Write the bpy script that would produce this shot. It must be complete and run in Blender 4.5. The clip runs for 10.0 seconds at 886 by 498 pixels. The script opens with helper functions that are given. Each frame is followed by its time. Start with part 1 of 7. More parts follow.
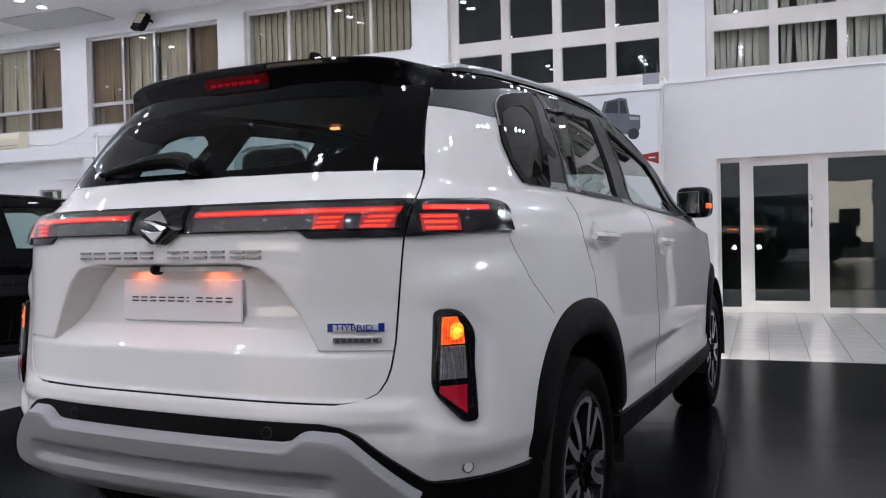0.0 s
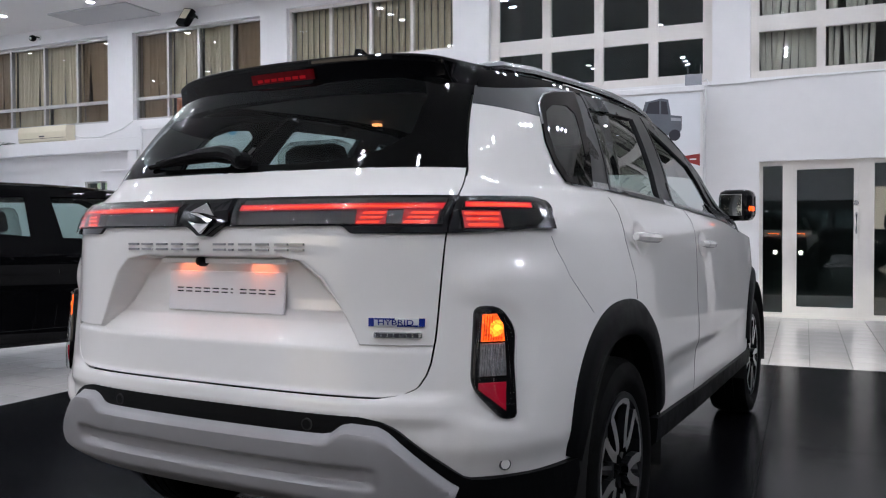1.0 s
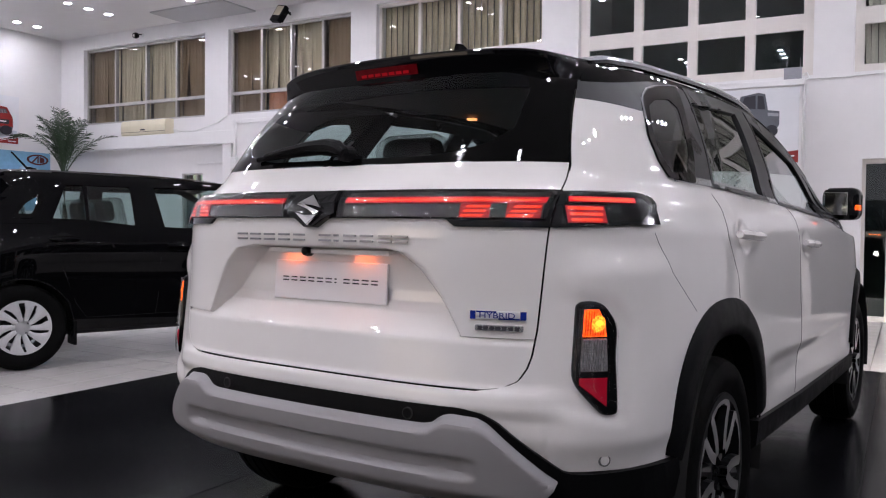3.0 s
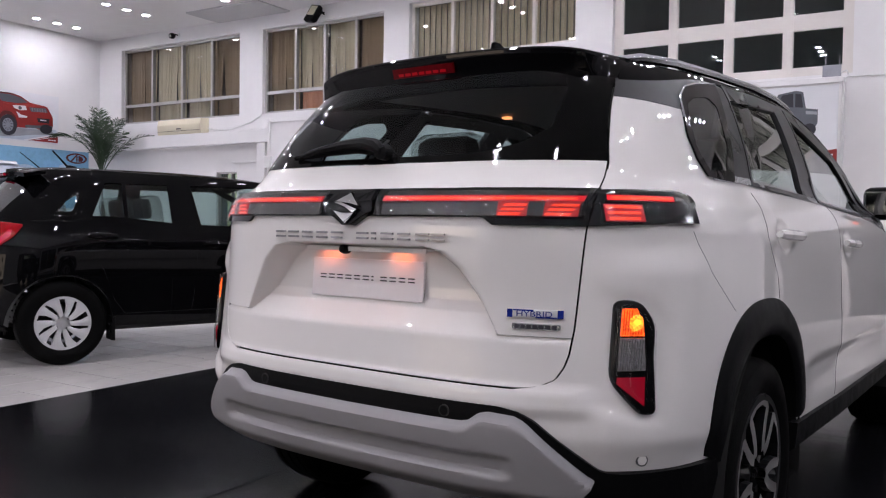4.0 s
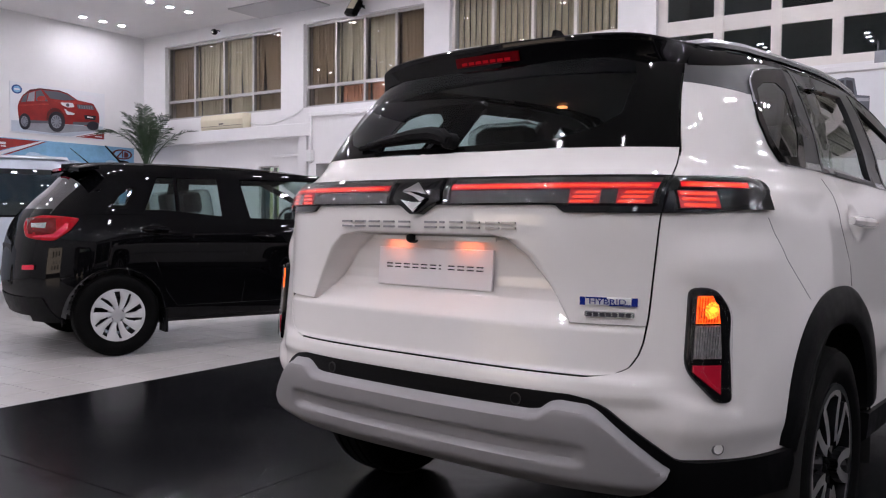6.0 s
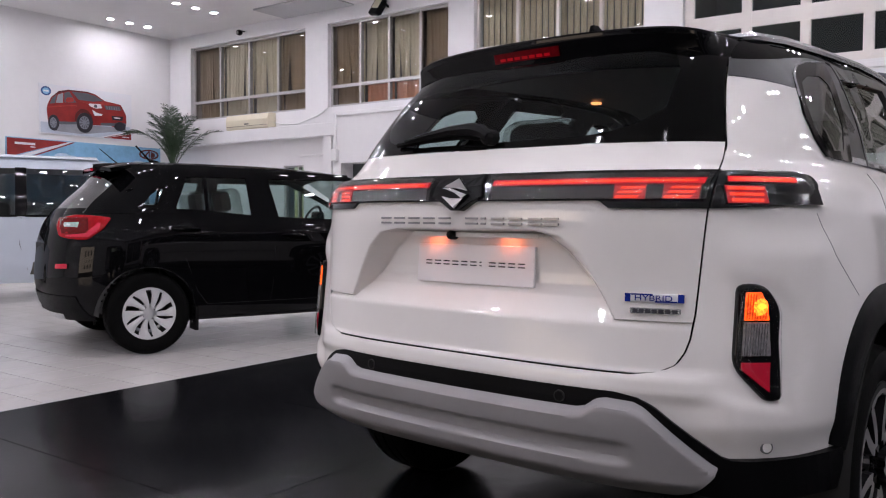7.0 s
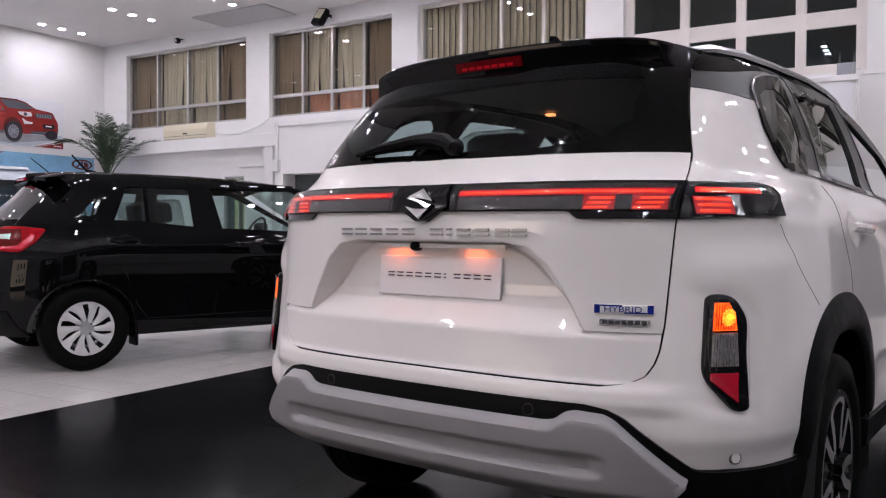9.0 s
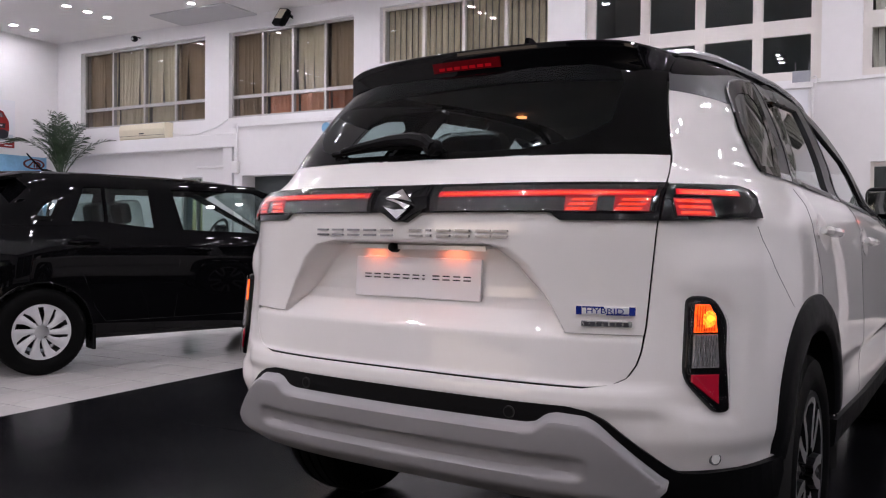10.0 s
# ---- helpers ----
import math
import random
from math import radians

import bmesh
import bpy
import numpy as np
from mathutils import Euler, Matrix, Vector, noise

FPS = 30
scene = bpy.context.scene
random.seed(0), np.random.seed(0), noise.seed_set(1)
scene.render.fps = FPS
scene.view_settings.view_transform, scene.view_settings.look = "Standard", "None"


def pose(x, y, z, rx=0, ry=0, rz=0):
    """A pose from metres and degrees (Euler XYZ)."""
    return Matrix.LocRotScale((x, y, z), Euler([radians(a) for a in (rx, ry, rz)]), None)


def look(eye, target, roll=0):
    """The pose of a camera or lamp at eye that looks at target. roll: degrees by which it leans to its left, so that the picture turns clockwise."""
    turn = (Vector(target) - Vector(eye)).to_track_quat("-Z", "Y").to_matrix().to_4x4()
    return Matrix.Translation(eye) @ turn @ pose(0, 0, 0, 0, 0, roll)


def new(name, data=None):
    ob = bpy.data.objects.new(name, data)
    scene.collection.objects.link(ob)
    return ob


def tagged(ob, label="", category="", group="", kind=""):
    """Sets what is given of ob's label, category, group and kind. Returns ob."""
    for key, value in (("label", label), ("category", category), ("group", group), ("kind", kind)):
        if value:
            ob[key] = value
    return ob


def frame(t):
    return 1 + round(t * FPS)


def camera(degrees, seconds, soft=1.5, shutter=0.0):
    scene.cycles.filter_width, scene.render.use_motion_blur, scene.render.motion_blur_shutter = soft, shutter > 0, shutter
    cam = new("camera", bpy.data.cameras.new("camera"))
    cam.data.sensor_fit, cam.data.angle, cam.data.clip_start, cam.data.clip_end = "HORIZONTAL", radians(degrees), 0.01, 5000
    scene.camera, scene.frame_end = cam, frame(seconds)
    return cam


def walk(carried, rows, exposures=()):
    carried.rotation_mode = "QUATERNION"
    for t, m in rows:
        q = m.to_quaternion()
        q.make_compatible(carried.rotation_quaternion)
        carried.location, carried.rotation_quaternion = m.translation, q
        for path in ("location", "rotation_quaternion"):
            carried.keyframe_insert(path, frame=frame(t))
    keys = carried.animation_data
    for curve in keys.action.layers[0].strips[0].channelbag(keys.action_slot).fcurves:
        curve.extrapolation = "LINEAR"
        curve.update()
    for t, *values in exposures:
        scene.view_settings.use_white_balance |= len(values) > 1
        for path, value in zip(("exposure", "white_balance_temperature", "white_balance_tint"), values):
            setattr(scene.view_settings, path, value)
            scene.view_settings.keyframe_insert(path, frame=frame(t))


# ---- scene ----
cam = camera(56.67, 10.0, soft=1.15)
# seconds, eye (m), yaw, pitch, lean (degrees); the long wall runs along x
ROWS = [
    (0, 1.4570, -1.7216, 1.0732, 21.320, -1.051, -1.366),
    (0.5, 1.4508, -1.7282, 1.0710, 22.612, -1.060, -0.695),
    (1, 1.4459, -1.7358, 1.0702, 23.781, -1.136, -0.214),
    (1.5, 1.4382, -1.7488, 1.0700, 25.024, -1.257, 0.047),
    (2, 1.4270, -1.7559, 1.0684, 26.302, -1.329, 0.311),
    (2.5, 1.4139, -1.7649, 1.0666, 27.926, -1.427, 0.582),
    (3, 1.4069, -1.7726, 1.0673, 29.446, -1.523, 0.678),
    (4.5, 1.3906, -1.7940, 1.0627, 32.199, -1.708, 0.924),
    (5, 1.3799, -1.8040, 1.0592, 32.601, -1.842, 0.845),
    (5.5, 1.3533, -1.8189, 1.0553, 33.207, -2.048, 0.599),
    (6, 1.3245, -1.8351, 1.0527, 34.099, -2.148, 0.489),
    (7.5, 1.2556, -1.8634, 1.0407, 35.844, -2.222, 0.270),
    (8, 1.2376, -1.8658, 1.0380, 34.376, -2.108, 0.382),
    (8.5, 1.2180, -1.8586, 1.0380, 32.807, -1.730, 0.459),
    (9, 1.1955, -1.8563, 1.0419, 31.419, -1.367, 0.308),
    (9.5, 1.1693, -1.8593, 1.0397, 29.966, -1.169, 0.496),
    (10, 1.1369, -1.8652, 1.0357, 28.517, -1.118, 0.570),
]
walk(cam, [(t, pose(x, y, z, 0, 0, yaw) @ pose(0, 0, 0, 90 + pitch, 0, 0) @ pose(0, 0, 0, 0, 0, lean)) for t, x, y, z, yaw, pitch, lean in ROWS],
     exposures=[(0.0, 0.0, 6200, 5), (1.0, 0.0, 6200, 3), (2.0, 0.0, 6450, 9), (4.5, 0.0, 6530, 11), (7.5, 0.0, 6630, 12), (10.0, 0.0, 6680, 13)])
CAR_TURN = -4.724

# ---- light and air ----
world = bpy.data.worlds.new("world")
scene.world = world
world.use_nodes = True
_sky = world.node_tree.nodes.new("ShaderNodeTexSky")
_sky.sky_type, _sky.sun_disc = "NISHITA", False
_sky.sun_elevation, _sky.sun_rotation = radians(35), radians(333)
_bg = world.node_tree.nodes["Background"]
world.node_tree.links.new(_sky.outputs[0], _bg.inputs[0])
_bg.inputs[1].default_value = 0.07
_sun = new("sun", bpy.data.lights.new("sun", "SUN"))
_sun.data.energy, _sun.data.angle, _sun.data.color = 0.3, radians(0.6), (1, 0.95, 0.88)
_sun.matrix_world = look((-10, 20, 16), (0, 0, 0))
# low beams of the white car's head lamps, level at their upper edge
for _x in (0.66, -0.66):
    _beam = new("head_lamp_beam", bpy.data.lights.new("head_lamp_beam", "SPOT"))
    _beam.data.energy, _beam.data.color, _beam.data.shadow_soft_size = 160, (1, 0.95, 0.88), 0.03
    _beam.data.spot_size, _beam.data.spot_blend = radians(64), 0.08
    _beam.matrix_world = pose(0, 0, 0, 0, 0, CAR_TURN) @ look((_x, 4.29, 0.69), (_x, 5.29, 0.69 - math.tan(radians(32.5))))
scene.view_settings.exposure = 0.0
LAMP_POWER = 186.0

# ---- materials ----


def material(name, color, rough=0.5, metal=0.0, vary=0.08, scale=6.0, bump=0.0, bump_scale=60.0, coat=0.0, each=0.0, emit=None, power=0.0, spec=0.5, gloss=1.55):
    """A surface with grain at two scales; each: how much separate pieces differ."""
    m = bpy.data.materials.new(name)
    m.use_nodes = True
    n, l = m.node_tree.nodes, m.node_tree.links
    p = n["Principled BSDF"]
    p.inputs["Roughness"].default_value, p.inputs["Metallic"].default_value = rough, metal
    p.inputs["Coat Weight"].default_value, p.inputs["Coat Roughness"].default_value = coat, 0.008
    p.inputs["Coat IOR"].default_value = gloss
    p.inputs["Specular IOR Level"].default_value = spec
    if emit:
        p.inputs["Emission Color"].default_value, p.inputs["Emission Strength"].default_value = (*emit, 1), power
    co = n.new("ShaderNodeTexCoord")
    big, fine = n.new("ShaderNodeTexNoise"), n.new("ShaderNodeTexNoise")
    big.inputs["Scale"].default_value, fine.inputs["Scale"].default_value = scale, scale * 9
    big.inputs["Detail"].default_value = 5
    for t in (big, fine):
        l.new(co.outputs["Object"], t.inputs["Vector"])
    add = n.new("ShaderNodeMath")
    add.operation = "MULTIPLY_ADD"
    l.new(fine.outputs[0], add.inputs[0])
    add.inputs[1].default_value = 0.5
    l.new(big.outputs[0], add.inputs[2])
    last = add.outputs[0]
    if each:
        info = n.new("ShaderNodeObjectInfo")
        more = n.new("ShaderNodeMath")
        more.operation = "MULTIPLY_ADD"
        l.new(info.outputs["Random"], more.inputs[0])
        more.inputs[1].default_value = each
        l.new(last, more.inputs[2])
        last = more.outputs[0]
    span = n.new("ShaderNodeMapRange")
    span.inputs["From Min"].default_value, span.inputs["From Max"].default_value = 0.4, 1.1 + each
    span.inputs["To Min"].default_value, span.inputs["To Max"].default_value = 1 - vary, 1 + vary
    l.new(last, span.inputs[0])
    mul = n.new("ShaderNodeMix")
    mul.data_type, mul.blend_type = "RGBA", "MULTIPLY"
    mul.inputs[0].default_value = 1
    mul.inputs[6].default_value = (*color, 1)
    l.new(span.outputs[0], mul.inputs[7])
    l.new(mul.outputs[2], p.inputs["Base Color"])
    rr = n.new("ShaderNodeMapRange")
    rr.inputs["From Min"].default_value, rr.inputs["From Max"].default_value = 0.3, 0.8
    rr.inputs["To Min"].default_value, rr.inputs["To Max"].default_value = rough * 0.85, min(1, rough * 1.15)
    l.new(big.outputs[0], rr.inputs[0])
    l.new(rr.outputs[0], p.inputs["Roughness"])
    if bump:
        b = n.new("ShaderNodeBump")
        grain = n.new("ShaderNodeTexNoise")
        grain.inputs["Scale"].default_value = bump_scale
        l.new(co.outputs["Object"], grain.inputs["Vector"])
        l.new(grain.outputs[0], b.inputs["Height"])
        b.inputs["Strength"].default_value, b.inputs["Distance"].default_value = 1.0, bump
        l.new(b.outputs[0], p.inputs["Normal"])
    return m


def glass(name, tint, rough=0.01, ior=1.5, double=False):
    """A thin pane: the tint lets light through, the gloss follows the angle."""
    m = bpy.data.materials.new(name)
    m.use_nodes = True
    n, l = m.node_tree.nodes, m.node_tree.links
    n.remove(n["Principled BSDF"])
    tr, gl, mx = n.new("ShaderNodeBsdfTransparent"), n.new("ShaderNodeBsdfGlossy"), n.new("ShaderNodeMixShader")
    lw, steep, gloss = n.new("ShaderNodeLayerWeight"), n.new("ShaderNodeMath"), n.new("ShaderNodeMath")
    tr.inputs[0].default_value = (*tint, 1)
    gl.inputs["Roughness"].default_value = rough
    lw.inputs[0].default_value = 0.5
    steep.operation, gloss.operation = "POWER", "MULTIPLY_ADD"
    steep.inputs[1].default_value = 5
    f0 = ((ior - 1) / (ior + 1)) ** 2
    gloss.inputs[1].default_value, gloss.inputs[2].default_value = 1 - f0, f0
    l.new(lw.outputs["Facing"], steep.inputs[0])
    l.new(steep.outputs[0], gloss.inputs[0])
    last = gloss
    if double:
        # both faces of the pane reflect: 2R / (1 + R)
        twice, plus, last = (n.new("ShaderNodeMath") for _ in range(3))
        twice.operation, plus.operation, last.operation = "MULTIPLY", "ADD", "DIVIDE"
        twice.inputs[1].default_value, plus.inputs[1].default_value = 2, 1
        l.new(gloss.outputs[0], twice.inputs[0])
        l.new(gloss.outputs[0], plus.inputs[0])
        l.new(twice.outputs[0], last.inputs[0])
        l.new(plus.outputs[0], last.inputs[1])
    l.new(last.outputs[0], mx.inputs[0])
    l.new(tr.outputs[0], mx.inputs[1])
    l.new(gl.outputs[0], mx.inputs[2])
    l.new(mx.outputs[0], n["Material Output"].inputs[0])
    return m


def glow(name, color, power, base=(0.1, 0.1, 0.1)):
    return material(name, base, 0.3, emit=color, power=power, vary=0.02)


def facets(m, scale, low, high):
    """Moulded prisms in a lamp lens: small cells that pass more or less light."""
    n, l = m.node_tree.nodes, m.node_tree.links
    p = n["Principled BSDF"]
    co, cell, span = n.new("ShaderNodeTexCoord"), n.new("ShaderNodeTexVoronoi"), n.new("ShaderNodeMapRange")
    cell.inputs["Scale"].default_value = scale
    l.new(co.outputs["Object"], cell.inputs["Vector"])
    split = n.new("ShaderNodeSeparateColor")
    l.new(cell.outputs["Color"], split.inputs[0])
    l.new(split.outputs[0], span.inputs[0])
    span.inputs["To Min"].default_value, span.inputs["To Max"].default_value = low, high
    l.new(span.outputs[0], p.inputs["Emission Strength"])
    b = n.new("ShaderNodeBump")
    b.inputs["Strength"].default_value, b.inputs["Distance"].default_value = 0.8, 0.003
    l.new(cell.outputs["Distance"], b.inputs["Height"])
    l.new(b.outputs[0], p.inputs["Normal"])
    return m


M_WALL = material("painted_plaster", (0.79, 0.777, 0.779), 0.6, vary=0.035, scale=0.9, bump=0.0006, bump_scale=25)
M_CEIL = material("ceiling_paint", (0.80, 0.79, 0.785), 0.7, vary=0.02, scale=0.8)
M_PANEL = material("grey_ceiling_panel", (0.52, 0.52, 0.53), 0.6, vary=0.04)
M_TILE = material("cream_floor_tile", (0.54, 0.513, 0.497), 0.18, vary=0.05, scale=3, each=0.5, bump=0.0004, bump_scale=12)
M_GROUT = material("grout", (0.13, 0.12, 0.115), 0.8)
M_DECK = material("black_deck_panel", (0.004, 0.004, 0.005), 0.2, vary=0.35, scale=1.6, each=0.4, bump=0.0012, bump_scale=7, spec=0.09)
M_SEAM = material("deck_seam", (0.004, 0.004, 0.004), 0.7)
M_ALU = material("aluminium_frame", (0.50, 0.49, 0.48), 0.38, 0.75, vary=0.05)
M_FRAME = material("cream_window_frame", (0.74, 0.70, 0.66), 0.4, vary=0.04)
M_CURTAIN = material("beige_curtain", (0.50, 0.43, 0.31), 0.85, vary=0.18, scale=5, each=0.6, bump=0.002, bump_scale=80)
M_PALECURTAIN = material("pale_curtain", (0.62, 0.60, 0.53), 0.85, vary=0.12, scale=5, each=0.5, bump=0.002, bump_scale=80)
M_RUST = material("orange_curtain", (0.55, 0.24, 0.14), 0.85, vary=0.15, scale=5, each=0.5)
# unlit rooms behind glass: their shade is put into these base colours
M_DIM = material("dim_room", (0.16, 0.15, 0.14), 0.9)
M_GLOOM = material("dark_room", (0.07, 0.085, 0.088), 0.9)
M_HATCHGLASS = glass("pale_reflecting_glass", (0.30, 0.33, 0.33), 0.02, 1.9, True)
M_PANE = glass("window_pane", (0.95, 0.96, 0.95))
M_DARKPANE = glass("dark_window_pane", (0.62, 0.70, 0.69), double=True)
M_MESHPANE = glass("pane_with_insect_mesh", (0.80, 0.77, 0.74))
M_SHOPPANE = glass("tinted_shop_pane", (0.10, 0.12, 0.13))
M_WHITE = material("pearl_white_paint", (0.87, 0.84, 0.815), 0.5, vary=0.012, scale=3, coat=1.0, spec=0.0, gloss=1.65)
M_BLACKPAINT = material("black_gloss_paint", (0.0025, 0.0025, 0.003), 0.3, vary=0.1, coat=0.36, spec=0.0, gloss=1.5)
M_GLOSS = material("piano_black", (0.006, 0.006, 0.007), 0.08, vary=0.05, coat=0.1, spec=0.2)
M_GREYTRIM = material("dark_silver_trim", (0.042, 0.043, 0.046), 0.34, 0.4, vary=0.05, coat=0.1)
M_PLASTIC = material("textured_black_plastic", (0.0045, 0.0045, 0.005), 0.5, vary=0.12, scale=20, bump=0.0006, bump_scale=400, spec=0.09)
M_SKID = material("satin_silver_plastic", (0.33, 0.32, 0.325), 0.5, 0.2, vary=0.03, scale=4)
M_RUBBER = material("tyre_rubber", (0.004, 0.004, 0.004), 0.62, vary=0.2, scale=12, bump=0.0006, bump_scale=200, spec=0.05)
M_ALLOY = material("machined_alloy", (0.66, 0.65, 0.645), 0.36, 1.0, vary=0.05)
M_PILLAR = material("satin_black_film", (0.012, 0.012, 0.013), 0.3, vary=0.06, scale=8, spec=0.22)
M_ALLOYDARK = material("black_alloy", (0.006, 0.006, 0.007), 0.3, 0.0, vary=0.05, spec=0.25)
M_CHROME = material("chrome", (0.78, 0.78, 0.78), 0.08, 1.0, vary=0.03)
M_SILVER = material("satin_silver", (0.50, 0.51, 0.53), 0.25, 0.8, vary=0.03)
M_LETTER = material("dark_chrome", (0.30, 0.30, 0.31), 0.32, 0.95, vary=0.3, scale=40)
M_DARKGREY = material("dark_grey_paint", (0.015, 0.016, 0.018), 0.3, coat=0.4)
M_PRIVACY = glass("privacy_glass", (0.56, 0.64, 0.65))
M_SIDEGLASS = glass("side_glass", (0.60, 0.71, 0.69), double=True)
M_VANGLASS = glass("dark_van_glass", (0.22, 0.25, 0.25), double=True)
M_CLEAR = glass("clear_cover", (0.92, 0.92, 0.92))
M_LAMPBODY = material("black_lamp_body", (0.006, 0.006, 0.007), 0.16, vary=0.05, spec=0.2)
M_FRIT = material("glass_black_band", (0.004, 0.004, 0.004), 0.05, vary=0.05, spec=0.16)
M_BRAKE = material("dark_red_lens", (0.075, 0.001, 0.003), 0.2, vary=0.4, scale=50, spec=0.1, emit=(1.0, 0.006, 0.02), power=0.015)
M_DEEPRED = glow("deep_red_lens", (1.0, 0.01, 0.03), 0.28, (0.2, 0.005, 0.01))
M_REDGLASS = material("red_ribs", (0.40, 0.004, 0.01), 0.2, vary=0.2, spec=0.15, emit=(1.0, 0.006, 0.02), power=0.05)
# faint emission brightens this red, also on reflectors that hold no lamp
M_RED = material("red_lens", (0.48, 0.006, 0.03), 0.12, vary=0.1, scale=60, coat=0.5, emit=(1.0, 0.01, 0.05), power=0.06)
M_REDGLOW = glow("red_light_bar", (1.0, 0.006, 0.022), 0.7, (0.12, 0.004, 0.006))
M_REDHOT = glow("red_light_core", (1.0, 0.06, 0.012), 1.9, (0.1, 0.01, 0.005))
M_REDDIM = glow("red_light_lens", (1.0, 0.045, 0.012), 1.5, (0.1, 0.01, 0.005))
M_SMOKE = material("smoked_lamp_insert", (0.05, 0.044, 0.046), 0.22, 0.2, vary=0.25, scale=30)
M_AMBER = facets(glow("amber_indicator", (1.0, 0.08, 0.005), 1.0, (0.4, 0.06, 0.01)), 170, 0.3, 3.6)
M_AMBERMID = facets(glow("amber_bowl", (1.0, 0.18, 0.012), 2.0, (0.4, 0.1, 0.01)), 260, 0.8, 5.0)
M_AMBERHOT = glow("amber_filament", (1.0, 0.2, 0.015), 5.0, (0.5, 0.15, 0.02))
M_DRL = glow("amber_light_strip", (1.0, 0.16, 0.01), 14.0, (0.4, 0.1, 0.02))
M_HEADLAMP = glow("headlamp_lens", (1.0, 0.93, 0.78), 25.0)
M_AMBERDIM = material("amber_ribs", (0.45, 0.07, 0.015), 0.2, vary=0.2, scale=60, emit=(1.0, 0.03, 0.004), power=0.10)
M_CLEARLENS = material("clear_reversing_lens", (0.42, 0.40, 0.40), 0.12, 0.6, vary=0.7, scale=90, bump=0.003, bump_scale=160)
M_PGAP = material("shadowed_gap", (0.10, 0.10, 0.10), 0.6, vary=0.05)
M_BLUE = material("blue_badge", (0.01, 0.03, 0.30), 0.2, 0.3, coat=0.5)
M_PLATE = material("white_plate", (0.88, 0.865, 0.875), 0.35, vary=0.015)
M_INK = material("dark_ink", (0.02, 0.02, 0.03), 0.5)
M_REDLIT = material("bright_red_lens", (0.17, 0.001, 0.006), 0.12, vary=0.5, scale=25, coat=0.06, spec=0.1, emit=(1.0, 0.006, 0.02), power=0.09)
M_COVER = material("silver_wheel_cover", (0.60, 0.60, 0.61), 0.35, 0.25, vary=0.04)
M_SEAT = material("dark_seat_fabric", (0.02, 0.02, 0.022), 0.75, vary=0.15, bump=0.001, bump_scale=150)
M_LINING = material("grey_headlining", (0.20, 0.19, 0.185), 0.9)
M_PLASTICBAG = glass("seat_wrap_film", (0.85, 0.87, 0.86), 0.08, 1.35)
M_READLAMP = glow("reading_lamp_lens", (1.0, 0.30, 0.10), 3.0)
M_WARMLAMP = glow("warm_plate_lamp", (1.0, 0.20, 0.07), 11.0)
M_DOWNLIGHT = glow("downlight_disc", (0.97, 0.96, 1.08), LAMP_POWER)
M_SILVERPAINT = material("white_silver_paint", (0.49, 0.54, 0.61), 0.45, 0.0, vary=0.02, coat=0.4)
M_CREAM = material("cream_plastic", (0.72, 0.66, 0.50), 0.45, vary=0.05)
M_POLYMER = material("white_plastic", (0.75, 0.75, 0.74), 0.45, vary=0.03)
M_LEAF = material("palm_leaf", (0.03, 0.055, 0.026), 0.5, vary=0.4, scale=8, each=0.6)
M_TRUNK = material("palm_stem", (0.10, 0.075, 0.045), 0.85, vary=0.3, scale=14, bump=0.01, bump_scale=30)
M_POT = material("clay_pot", (0.16, 0.09, 0.06), 0.7, vary=0.1)
M_PAPER = material("poster_white", (0.74, 0.75, 0.78), 0.4, vary=0.03)
M_PRED = material("poster_red", (0.27, 0.016, 0.014), 0.4, vary=0.3, scale=6)
M_PREDDARK = material("poster_dark_red", (0.10, 0.007, 0.007), 0.4, vary=0.2)
M_PREDLIGHT = material("poster_bright_red", (0.38, 0.035, 0.028), 0.4, vary=0.3, scale=9)
M_PFLOOR = material("poster_pale_blue", (0.50, 0.56, 0.64), 0.4, vary=0.1)
M_PRIM = material("poster_silver", (0.24, 0.26, 0.30), 0.4, vary=0.1)
M_PBLUE = material("poster_sky_blue", (0.20, 0.42, 0.62), 0.4, vary=0.25, scale=1.5)
M_PCLOUD = material("poster_cloud", (0.42, 0.55, 0.68), 0.4, vary=0.2, scale=4)
M_PDARK = material("poster_dark_blue", (0.03, 0.08, 0.25), 0.4)
M_PGREY = material("poster_grey", (0.10, 0.11, 0.13), 0.4, vary=0.2)
M_PMID = material("poster_mid_grey", (0.30, 0.31, 0.34), 0.4, vary=0.2)
M_ASPHALT = material("asphalt", (0.05, 0.05, 0.05), 0.9, vary=0.2, scale=3)
# daylight on the building front is put in as emission
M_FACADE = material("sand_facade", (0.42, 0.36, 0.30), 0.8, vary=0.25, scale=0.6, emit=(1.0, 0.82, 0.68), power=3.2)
M_FARGLASS = material("far_window", (0.10, 0.10, 0.11), 0.2, vary=0.1)

# ---- small builders ----


def part(name, bm, mat_, parent=None, label="", smooth=False, at=None):
    """Links a bmesh as one mesh object under a thing or a part."""
    me = bpy.data.meshes.new(name)
    bmesh.ops.recalc_face_normals(bm, faces=bm.faces) if smooth != "keep" else None
    if smooth:
        for e in bm.edges:
            if len(e.link_faces) == 2 and e.calc_face_angle(0.0) > 0.75:
                e.smooth = False
    bm.to_mesh(me)
    bm.free()
    if smooth:
        for f in me.polygons:
            f.use_smooth = True
    for m in mat_ if isinstance(mat_, (list, tuple)) else [mat_]:
        me.materials.append(m)
    ob = new(name, me)
    if parent is not None:
        ob.parent = parent
    if at is not None:
        ob.matrix_basis = at
    if label:
        ob["label"] = label
    return ob


